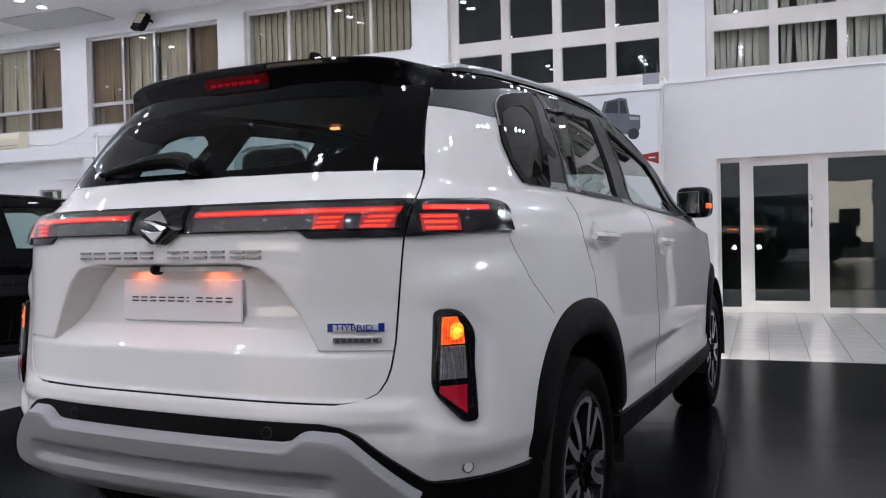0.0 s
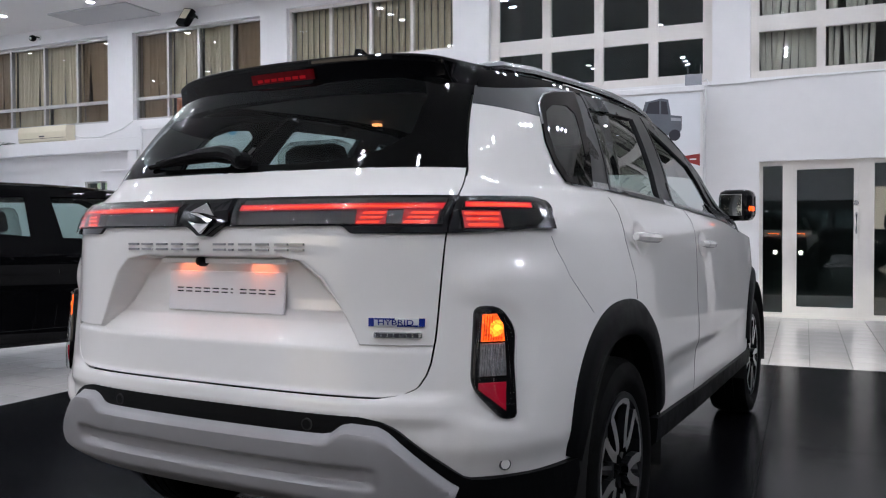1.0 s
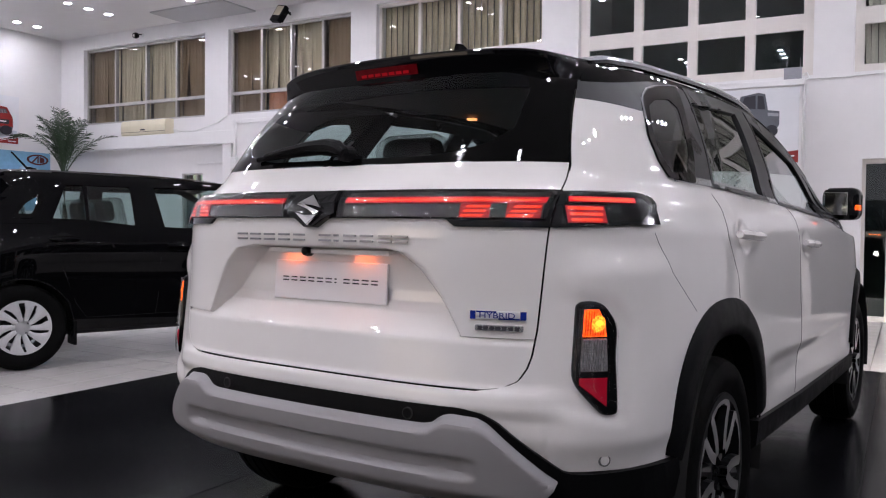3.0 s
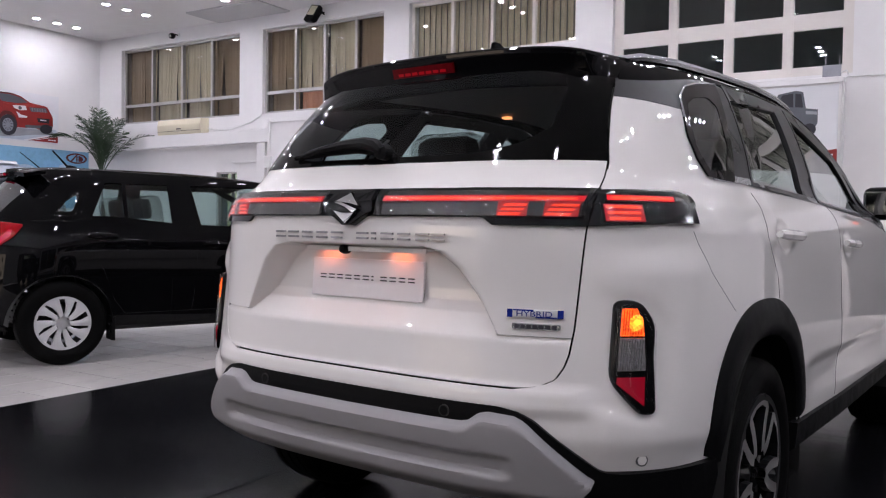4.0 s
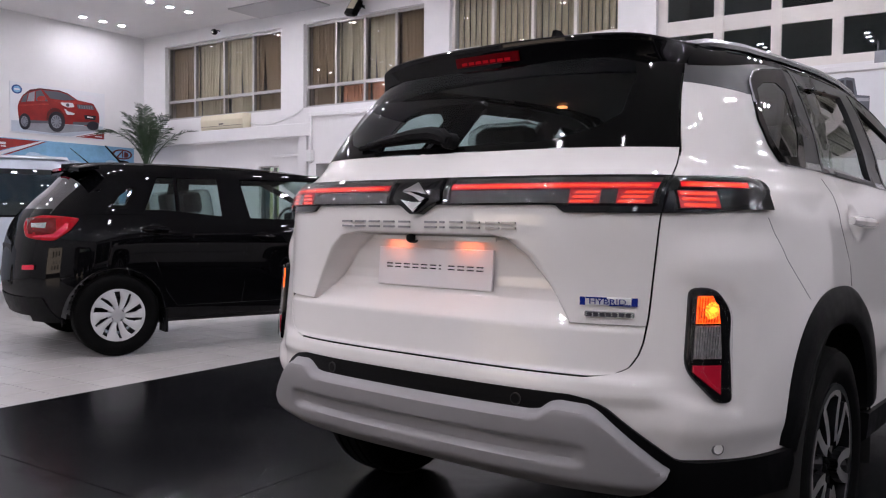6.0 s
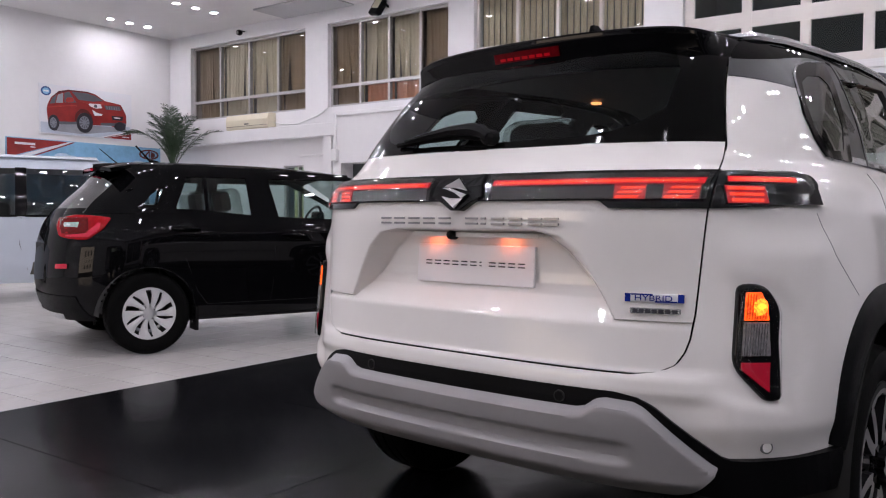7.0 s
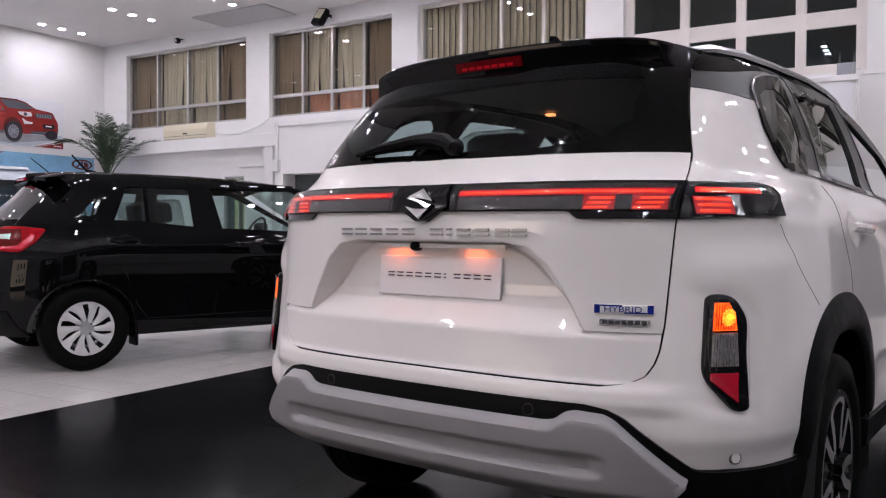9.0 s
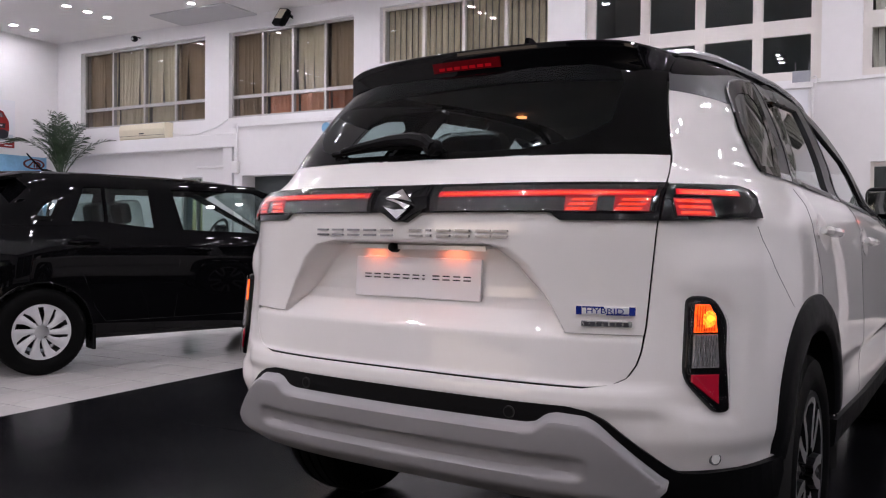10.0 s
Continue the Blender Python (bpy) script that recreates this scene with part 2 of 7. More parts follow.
def thing(name, label, category, m=None, group=""):
    ob = new(name)
    ob.empty_display_size = 0.1
    if m is not None:
        ob.matrix_basis = m
    return tagged(ob, label, category, group)


def structure(name, bm, mat_, label="", smooth=False):
    return tagged(part(name, bm, mat_, smooth=smooth), label, kind="structure")


def box(bm, x0, x1, y0, y1, z0, z1, bevel=0.0, seg=2):
    vs = [bm.verts.new((x, y, z)) for x in (x0, x1) for y in (y0, y1) for z in (z0, z1)]
    fs = [bm.faces.new([vs[i] for i in q]) for q in ((0, 1, 3, 2), (4, 6, 7, 5), (0, 4, 5, 1), (2, 3, 7, 6), (0, 2, 6, 4), (1, 5, 7, 3))]
    if bevel:
        es = list({e for f in fs for e in f.edges})
        bmesh.ops.bevel(bm, geom=es, offset=bevel, segments=seg, affect="EDGES", profile=0.5)
    return bm


def boxed(*a, **k):
    return box(bmesh.new(), *a, **k)


def sheet(fn, nu, nv, bm=None, drop=None):
    """A grid of faces from fn(u, v) with u and v from 0 to 1."""
    bm = bm or bmesh.new()
    vs = [[bm.verts.new(fn(i / nu, j / nv)) for j in range(nv + 1)] for i in range(nu + 1)]
    for i in range(nu):
        for j in range(nv):
            q = (vs[i][j], vs[i + 1][j], vs[i + 1][j + 1], vs[i][j + 1])
            if drop and drop(sum((v.co for v in q), Vector()) / 4):
                continue
            if (q[0].co - q[1].co).length < 1e-6 and (q[2].co - q[3].co).length < 1e-6:
                continue
            bm.faces.new(q)
    return bm


def thicken(ob, t, offset=-1.0):
    m = ob.modifiers.new("thickness", "SOLIDIFY")
    m.thickness, m.offset = t, offset
    e = ob.modifiers.new("edges", "EDGE_SPLIT")
    e.split_angle = math.radians(50)
    return ob


def tube(points, radius, bm=None, seg=8, closed=False, flat=1.0):
    """A round bar along points; radius may be one number or one for each point."""
    bm = bm or bmesh.new()
    pts = [Vector(p) for p in points]
    rings = []
    for i, p in enumerate(pts):
        a = pts[i - 1] if i or closed else pts[i]
        b = pts[(i + 1) % len(pts)] if i + 1 < len(pts) or closed else pts[i]
        d = (b - a).normalized()
        side = d.cross(Vector((0, 0, 1)))
        side = side.normalized() if side.length > 1e-3 else Vector((1, 0, 0))
        up = side.cross(d).normalized()
        r = radius[i] if isinstance(radius, (list, tuple)) else radius
        rings.append([bm.verts.new(p + r * (math.cos(k * 2 * math.pi / seg) * side + flat * math.sin(k * 2 * math.pi / seg) * up)) for k in range(seg)])
    for i in range(len(rings) - (0 if closed else 1)):
        a, b = rings[i], rings[(i + 1) % len(rings)]
        for k in range(seg):
            bm.faces.new((a[k], a[(k + 1) % seg], b[(k + 1) % seg], b[k]))
    if not closed:
        bm.faces.new(rings[0])
        bm.faces.new(list(reversed(rings[-1])))
    return bm


def lathe(profile, seg, axis="x", bm=None):
    """Turns a list of (radius, height) about an axis through the origin."""
    bm = bm or bmesh.new()
    rings = []
    for r, h in profile:
        ring = []
        for k in range(seg):
            a = 2 * math.pi * k / seg
            c, s = r * math.cos(a), r * math.sin(a)
            ring.append(bm.verts.new({"x": (h, c, s), "y": (c, h, s), "z": (c, s, h)}[axis]))
        rings.append(ring)
    for a, b in zip(rings, rings[1:]):
        for k in range(seg):
            bm.faces.new((a[k], a[(k + 1) % seg], b[(k + 1) % seg], b[k]))
    for ring in () if profile[0] == profile[-1] else (rings[0], rings[-1]):
        bm.faces.new(ring)
    return bm


def prism(outline, d0, d1, place, bm=None):
    """A flat outline of (a, b) given depth: place(a, b, d) puts it into space."""
    bm = bm or bmesh.new()
    lo = [bm.verts.new(place(a, b, d0)) for a, b in outline]
    hi = [bm.verts.new(place(a, b, d1)) for a, b in outline]
    bm.faces.new(lo)
    bm.faces.new(list(reversed(hi)))
    n = len(outline)
    for i in range(n):
        bm.faces.new((lo[i], hi[i], hi[(i + 1) % n], lo[(i + 1) % n]))
    return bm


def ramp(x, a, b):
    t = min(1.0, max(0.0, (x - a) / (b - a)))
    return t * t * (3 - 2 * t)


# ---- the room ----
X0, X1, Y0, Y1, CEIL = -13.9, 9.0, -9.0, 9.2, 4.82

floor = structure("floor", boxed(X0 - 0.3, X1 + 0.3, Y0 - 0.3, Y1 + 0.6, -0.2, -0.008), M_GROUT, "grey grout bed under cream floor tiles")
structure("ceiling", boxed(X0 - 0.3, X1 + 0.3, Y0 - 0.3, Y1 + 0.6, CEIL, CEIL + 0.2), M_CEIL, "white painted flat showroom ceiling")


def pierced(x0, x1, z0, z1, holes):
    """The solid boxes (x0, x1, z0, z1) of a wall round its rectangular holes."""
    xs = sorted({x0, x1, *[h[0] for h in holes], *[h[1] for h in holes]})
    zs = sorted({z0, z1, *[h[2] for h in holes], *[h[3] for h in holes]})
    out = []
    for a, b in zip(xs, xs[1:]):
        run = None
        for c, d in zip(zs, zs[1:]):
            if any(h[0] <= a and b <= h[1] and h[2] <= c and d <= h[3] for h in holes):
                run = None
                continue
            if run is None:
                run = [a, b, c, d]
                out.append(run)
            run[3] = d
    return out


WIN_A = [(-13.19, -9.82, 3.04, 4.56), (-9.25, -6.56, 3.04, 4.56)]
WIN_B = (-6.06, -3.2, 3.72, 4.62)
WIN_C = (-2.655, 0.362, 2.975, 4.66)
WIN_D = (0.812, 4.9, 2.975, 4.66)
DOOR = (0.92, 4.3, 0.0, 1.94)
HOLES = [*WIN_A, WIN_B, WIN_C, WIN_D, DOOR, (-10.4, -9.87, 0.9, 2.01)]
bm = bmesh.new()
for a, b, c, d in pierced(X0 - 0.3, X1 + 0.3, 0.0, CEIL, HOLES):
    box(bm, a, b, Y1, Y1 + 0.28, c, d)
structure("wall_north", bm, M_WALL, "white painted plaster wall with high windows")
structure("wall_west", boxed(X0 - 0.3, X0, Y0, Y1, 0, CEIL), M_WALL, "white painted plaster wall with posters")
GATES = [(1.9, 4.75, 0.0, 2.5), (-7.2, -2.7, 0.0, 2.5)]
SHOP = []
SIDE = [(-8.7 + 4.42 * i, -4.5 + 4.42 * i, 0.12, 3.9) for i in range(4)]
bm = bmesh.new()
for a, b, c, d in pierced(Y0 - 0.3, Y1 + 0.3, 0.0, CEIL, SIDE):
    box(bm, X1, X1 + 0.3, a, b, c, d)
structure("wall_east", bm, M_WALL, "white painted wall with tall shop windows")
bm = bmesh.new()
for a, b, c, d in pierced(X0 - 0.3, X1 + 0.3, 0.0, CEIL, SHOP + GATES):
    box(bm, a, b, Y0 - 0.3, Y0, c, d)
structure("wall_south", bm, M_WALL, "white painted front wall with two open gates")
for k, (a, b, c, d) in enumerate(SHOP + SIDE):
    turn = k >= len(SHOP)
    w = structure("window_front_%d" % (k + 1), boxed(a, b, -0.005, 0.005, c, d), M_SHOPPANE, "tall dark tinted shop window pane")
    bm = bmesh.new()
    for x in (a + 0.03, (a + b) / 2, b - 0.03):
        box(bm, x - 0.03, x + 0.03, -0.045, 0.045, c, d)
    for z in (c + 0.03, 2.3, d - 0.03):
        box(bm, a, b, -0.041, 0.041, z - 0.03, z + 0.03)
    part("window_frame", bm, M_FRAME, w)
    w.matrix_basis = pose(X1 + 0.16, 0, 0, 0, 0, 90) if turn else pose(0, Y0 - 0.16, 0)
structure("ground", boxed(-160, 160, -160, 60, -0.6, -0.25), M_ASPHALT, "grey asphalt street outside the front windows")
# the front gives off its own glow in place of daylight
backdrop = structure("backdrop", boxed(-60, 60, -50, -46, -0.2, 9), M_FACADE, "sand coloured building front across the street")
for i in range(7):
    for z in (0.9, 4.2):
        x = -9 + 3.9 * i
        part("far_window", boxed(x, x + 1.4, -46.0, -45.94, z, z + 1.3), M_FARGLASS, backdrop)
    part("cooling_unit", boxed(-6.9 + 3.9 * i, -6.0 + 3.9 * i, -45.99, -45.6, 2.6, 3.3, bevel=0.03), M_POLYMER, backdrop)

# lower wall block that stands forward under the middle windows
bm = bmesh.new()
for a, b, c, d in pierced(-8.74, 0.29, 0.0, 2.86, [(-8.56, -6.2, 0.0, 1.98)]):
    box(bm, a, b, 8.8, Y1 - 0.002, c, d)
structure("wall_block", bm, M_WALL, "white plastered lower wall standing forward under the windows")
# flat dark sheet in place of the shade deep in the doorway
structure("doorway_back", boxed(-8.72, -6.1, 9.12, 9.18, 0.0, 2.1), M_GLOOM, "dark recess behind a doorway")
structure("trim_1", boxed(-8.75, 0.31, 8.77, 8.798, 2.80, 2.87, bevel=0.006), M_WALL, "thin white ledge on the lower wall")
# beams under the far windows
structure("trim_2", boxed(X0 + 0.002, -8.76, 8.98, Y1 - 0.002, 2.50, 2.735, bevel=0.012), M_WALL, "white plaster beam under the windows")
structure("trim_3", boxed(-9.95, -9.20, 9.14, Y1 - 0.004, 2.165, 2.20, bevel=0.006), M_WALL, "white plaster ledge under the beam")
structure("trim_4", boxed(-9.19, -8.98, 9.0, Y1 - 0.003, 0.0, 2.498, bevel=0.01), M_WALL, "white plaster upright beside the beam")
office = structure("window_office", boxed(-10.38, -9.89, Y1 + 0.09, Y1 + 0.1, 0.92, 1.99), M_DARKPANE, "dark office window under the beam")
bm = bmesh.new()
for x in (-10.385, -10.05, -9.885):
    box(bm, x - 0.015, x + 0.015, Y1 + 0.04, Y1 + 0.12, 0.9, 2.01)
box(bm, -10.4, -9.87, Y1 + 0.045, Y1 + 0.115, 1.98, 2.01)
part("window_frame", bm, M_ALU, office)
structure("office_back", boxed(-11.2, -9.0, Y1 + 1.4, Y1 + 1.5, 0.0, 3.0), M_PDARK, "blue-grey back wall of the office")


def glazed(name, hole, mullions, rails, frame_mat, pane_mat, depth, label, width=0.045, rail_width=0.0):
    """A window in a hole of the north wall: frame bars, and one pane in each field."""
    a, b, c, d = hole
    root = tagged(new(name), label, kind="structure")
    y = Y1 + depth
    xs, zs = [a, *mullions, b], [c, *rails, d]
    fr = bmesh.new()
    for x in xs:
        e = 0.0 if x in (a, b) else width / 2
        box(fr, (x if x == a else x - width / 2 if x != b else x - width), (x + width if x == a else x + width / 2 if x != b else x), y - 0.035, y + 0.035, c, d)
    for z in zs:
        box(fr, a, b, y - 0.031, y + 0.031, (z if z == c else z - (rail_width or width * 1.2) / 2 if z != d else z - width), (z + width if z == c else z + (rail_width or width * 1.2) / 2 if z != d else z))
    part("window_frame", fr, frame_mat, root)
    for p, q in zip(xs, xs[1:]):
        for r, s in zip(zs, zs[1:]):
            part("pane", boxed(p + 0.01, q - 0.01, y - 0.003, y + 0.003, r + 0.01, s - 0.01), M_MESHPANE if pane_mat is M_PANE and frame_mat is M_ALU and (p == xs[0] or q == xs[-1]) else pane_mat, root)
    return root


def curtain(x0, x1, z0, z1, y, mat_, label, seed, ragged=0.3):
    """A row of hanging fabric slats, some turned or leaning so that dark wedges show."""
    rnd = random.Random(seed)
    bm = bmesh.new()
    x = x0
    lean = 0.0
    while x < x1 - 0.02:
        w = rnd.uniform(0.072, 0.086)
        turn = rnd.uniform(0.012, 0.05)
        lean *= 0.4
        if rnd.random() < ragged:
            lean = rnd.choice((-1, 1)) * rnd.uniform(0.03, 0.075)
        slat = min(w * (rnd.uniform(0.62, 0.85) if rnd.random() < ragged else rnd.uniform(0.95, 1.04)), x1 - x)
        c = rnd.uniform(0.008, 0.02)
        foot = rnd.uniform(0.0, 0.02)
        sway = lean * min(1.0, z1 - z0)
        sheet(lambda u, v: (min(max(x + slat * u + sway * (1 - v) ** 1.3, x0), x1), y + turn * (u - 0.5) + c * math.sin(3.14 * u), z0 + foot + (z1 - z0 - foot) * v), 4, 5, bm)
        x += w
    ob = part("curtain", bm, mat_, smooth=True)
    thicken(ob, 0.002)
    return tagged(ob, label, "curtain", "curtains in the high windows")


# shell of an unlit room; dark wall colour carries its gloom
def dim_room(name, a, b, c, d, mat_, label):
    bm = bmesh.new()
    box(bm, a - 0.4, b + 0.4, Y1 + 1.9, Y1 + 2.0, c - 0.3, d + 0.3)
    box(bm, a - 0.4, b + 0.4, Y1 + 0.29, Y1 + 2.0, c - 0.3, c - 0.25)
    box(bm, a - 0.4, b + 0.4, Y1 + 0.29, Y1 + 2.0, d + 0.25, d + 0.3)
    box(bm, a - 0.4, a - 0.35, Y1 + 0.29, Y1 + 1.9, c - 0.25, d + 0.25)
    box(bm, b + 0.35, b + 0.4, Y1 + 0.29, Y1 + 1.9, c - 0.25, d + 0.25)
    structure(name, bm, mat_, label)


rnd = random.Random(4)
for k, h in enumerate(WIN_A):
    w = h[1] - h[0]
    ms = [h[0] + w * f for f in ((0.25, 0.51, 0.755) if k == 0 else (0.265, 0.51, 0.765))]
    glazed("window_%d" % (k + 1), h, ms, [3.42], M_ALU, M_PANE, 0.12, "aluminium window with sliding panes and a low rail")
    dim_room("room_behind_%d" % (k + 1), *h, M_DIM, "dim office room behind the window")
    xs = [h[0], *ms, h[1]]
    for j in range(4):
        a, b = xs[j] + 0.03, xs[j + 1] - 0.02
        curtain(a, b, 3.42, h[3] - 0.006, Y1 + 0.24, M_CURTAIN, "pleated beige curtain behind an aluminium window", 10 + j + 7 * k, 0.45 if j in (1, 2) else 0.2)
        curtain(a + 0.02, b, 3.06, 3.41, Y1 + 0.25, M_RUST if k and 0 < j else M_CURTAIN, "short pleated curtain behind the low panes", 30 + j + 7 * k)
w = WIN_B[1] - WIN_B[0]
glazed("window_3", WIN_B, [WIN_B[0] + w * f for f in (0.265, 0.51, 0.755)], [], M_FRAME, M_PANE, 0.12, "cream framed window with four panes")
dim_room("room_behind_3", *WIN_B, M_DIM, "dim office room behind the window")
for j in range(26):
    a = WIN_B[0] + 0.05 + j * 0.108
    ob = part("curtain", sheet(lambda u, v: (a + 0.074 * u, Y1 + 0.22 + 0.02 * math.sin(u * 3.1) + 0.03 * u, WIN_B[2] + 0.02 + (WIN_B[3] - WIN_B[2] - 0.04) * v), 4, 2), M_CURTAIN, smooth=True)
    thicken(ob, 0.002)
    tagged(ob, "vertical blind slat of beige fabric in a window", "blind slat", "vertical blind")
sashes = glazed("window_4", WIN_C, [-1.835, -1.108, -0.388], [3.656], M_FRAME, M_DARKPANE, 0.13, "cream framed window with eight dark panes", 0.125, 0.20)
for x in (-1.835, -1.108, -0.388):
    for z0, z1 in ((3.0, 3.556), (3.756, 4.66)):
        part("sash_edge", boxed(x - 0.004, x + 0.052, Y1 + 0.084, Y1 + 0.094, z0 + 0.02, z1, bevel=0.003), M_FRAME, sashes)
dim_room("room_behind_4", *WIN_C, M_GLOOM, "dark unlit room behind the window")
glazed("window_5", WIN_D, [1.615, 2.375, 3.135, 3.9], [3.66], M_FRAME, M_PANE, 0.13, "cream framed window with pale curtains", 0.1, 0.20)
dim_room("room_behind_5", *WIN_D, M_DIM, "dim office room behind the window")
for j, (a, b) in enumerate(((0.9, 1.6), (1.7, 2.34), (2.45, 3.15), (3.25, 3.95))):
    for z0, z1 in ((3.0, 3.66), (3.68, 4.652)):
        curtain(a, b - (0.12 if j == 1 else 0), z0, z1, Y1 + 0.25, M_PALECURTAIN, "pale pleated curtain behind a cream window", 60 + j, 0.35)

# entrance with a glass door
door = tagged(new("door_1"), "white framed glass entrance door with side panes", kind="structure")
bm = bmesh.new()
yd = Y1 + 0.13
for x0, x1 in ((0.92, 0.96), (1.19, 1.30), (2.03, 2.2), (3.05, 3.15), (4.2, 4.3)):
    box(bm, x0, x1, yd - 0.05, yd + 0.05, 0.0, 1.94)
for z0, z1 in ((0.0, 0.06), (1.885, 1.94)):
    box(bm, 0.92, 4.3, yd - 0.046, yd + 0.046, z0, z1)
part("door_frame", bm, M_FRAME, door)
AJAR = pose(1.3, yd, 0, 0, 0, -2.4) @ pose(-1.3, -yd, 0)
leaf = part("door_leaf", boxed(1.34, 1.99, yd - 0.005, yd + 0.005, 0.12, 1.83), M_DARKPANE, door, "dark glass leaf", at=AJAR)
bm = bmesh.new()
for x0, x1, z0, z1 in ((1.3, 1.35, 0.06, 1.885), (1.98, 2.03, 0.06, 1.885), (1.35, 1.98, 0.06, 0.14), (1.35, 1.98, 1.83, 1.885)):
    box(bm, x0, x1, yd - 0.03, yd + 0.03, z0, z1)
part("leaf_frame", bm, M_FRAME, door, at=AJAR)
part("door_handle", tube([(2.01, yd - 0.03, 1.05), (2.01, yd - 0.08, 1.07), (2.01, yd - 0.08, 1.27), (2.01, yd - 0.03, 1.29)], 0.011), M_SILVER, door, "satin steel pull handle", smooth=True, at=AJAR)
part("door_lock", tube([(2.005, yd - 0.028, 1.41), (2.005, yd - 0.05, 1.41)], 0.03, seg=14), M_SILVER, door, "round steel lock", at=AJAR)
for x0, x1 in ((0.96, 1.19), (2.2, 3.05), (3.15, 4.2)):
    part("side_pane", boxed(x0, x1, yd - 0.004, yd + 0.004, 0.06, 1.885), M_DARKPANE, door)
# corridor surfaces are coloured dark to stand for the shade behind the door
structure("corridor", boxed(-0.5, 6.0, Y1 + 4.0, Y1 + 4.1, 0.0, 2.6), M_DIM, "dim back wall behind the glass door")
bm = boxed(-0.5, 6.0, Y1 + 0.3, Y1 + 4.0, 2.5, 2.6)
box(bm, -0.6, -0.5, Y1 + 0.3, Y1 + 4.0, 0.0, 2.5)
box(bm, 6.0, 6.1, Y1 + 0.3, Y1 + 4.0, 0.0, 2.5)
structure("corridor_shell", bm, M_GLOOM, "dark walls and ceiling behind the glass door")
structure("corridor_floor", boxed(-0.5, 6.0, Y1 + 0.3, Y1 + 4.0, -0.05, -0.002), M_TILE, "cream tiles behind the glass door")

# downlights, three by three lamps over the whole ceiling
bm = lathe([(0.060, -0.004), (0.085, -0.004), (0.09, 0.004)], 20, "z")
DL_RING = bpy.data.meshes.new("rim")
bmesh.ops.delete(bm, geom=[f for f in bm.faces if len(f.verts) > 4], context="FACES_ONLY")
bm.to_mesh(DL_RING)
bm.free()
DL_RING.materials.append(M_POLYMER)
bm = bmesh.new()
bmesh.ops.create_circle(bm, cap_ends=True, radius=0.063, segments=20)
DL_DISC = bpy.data.meshes.new("lens")
for f in bm.faces:
    f.normal_flip() if f.normal.z > 0 else None
bm.to_mesh(DL_DISC)
bm.free()
DL_DISC.materials.append(M_DOWNLIGHT)
for i in range(11):
    for j in range(6):
        cx, cy = -13.22 + 2.04 * i, 7.78 - 3.05 * j
        for k in (-1, 0, 1):
            t = thing("downlight", "round white recessed ceiling downlight, lit", "ceiling light", pose(cx, cy + 0.415 * k, CEIL - 0.004), "downlights in rows of three")
            for nm, me in (("rim", DL_RING), ("lens", DL_DISC)):
                o = new(nm, me)
                o.parent = t
structure("ceiling_panel", boxed(-10.35, -8.6, 8.4, 9.19, CEIL - 0.03, CEIL - 0.004), M_PANEL, "grey square panel set on the ceiling")

# ---- the white car ----
KZ = (0.20, 0.45, 0.60, 0.70, 0.86, 1.05, 1.12, 1.20, 1.30, 1.42, 1.50, 1.56, 1.60)
KW = (0.86, 0.888, 0.892, 0.892, 0.885, 0.868, 0.845, 0.787, 0.748, 0.690, 0.643, 0.595, 0.55)
KY = (0.09, 0.02, 0.0, 0.006, 0.010, 0.0, 0.010, 0.085, 0.158, 0.243, 0.308, 0.36, 0.40)
KD = (0.75, 0.78, 0.82, 0.86, 0.92, 1.0, 1.0, 1.0, 1.0, 1.0, 1.0, 1.0, 1.0)
KN = (3.4, 3.5, 3.5, 3.5, 3.5, 3.5, 3.5, 3.7, 3.9, 4.0, 4.0, 4.0, 4.0)


def smooth_table(xs, ys):
    """Monotone cubic through a few keys."""
    xs, ys = np.array(xs, float), np.array(ys, float)
    h = np.diff(xs)
    d = np.diff(ys) / h
    m = np.zeros(len(xs))
    for i in range(1, len(xs) - 1):
        if d[i - 1] * d[i] > 0:
            m[i] = 2 * d[i - 1] * d[i] / (d[i - 1] + d[i])
    m[0], m[-1] = d[0], d[-1]

    def f(x):
        x = min(max(float(x), xs[0]), xs[-1])
        i = min(int(np.searchsorted(xs, x, "right")) - 1, len(xs) - 2)
        t = (x - xs[i]) / h[i]
        return float((2 * t**3 - 3 * t**2 + 1) * ys[i] + (t**3 - 2 * t**2 + t) * h[i] * m[i] + (3 * t**2 - 2 * t**3) * ys[i + 1] + (t**3 - t**2) * h[i] * m[i + 1])
    return f


ROOF = smooth_table((0.3, 0.6, 0.85, 1.2, 1.6, 1.9, 2.15, 2.45, 2.72, 2.98, 3.2), (1.53, 1.555, 1.57, 1.588, 1.60, 1.598, 1.56, 1.445, 1.275, 1.13, 1.06))
body_w, body_y, body_d, body_n = (smooth_table(KZ, k) for k in (KW, KY, KD, KN))


def flank(y):
    """How much the flank swells towards the middle of the car and closes at its nose."""
    k = 0.018 * max(0.0, min(1.0, (y - 0.9) / 0.9))
    if y > 3.1:
        k -= 0.75 * ((y - 3.1) / 1.15) ** 3
    return k


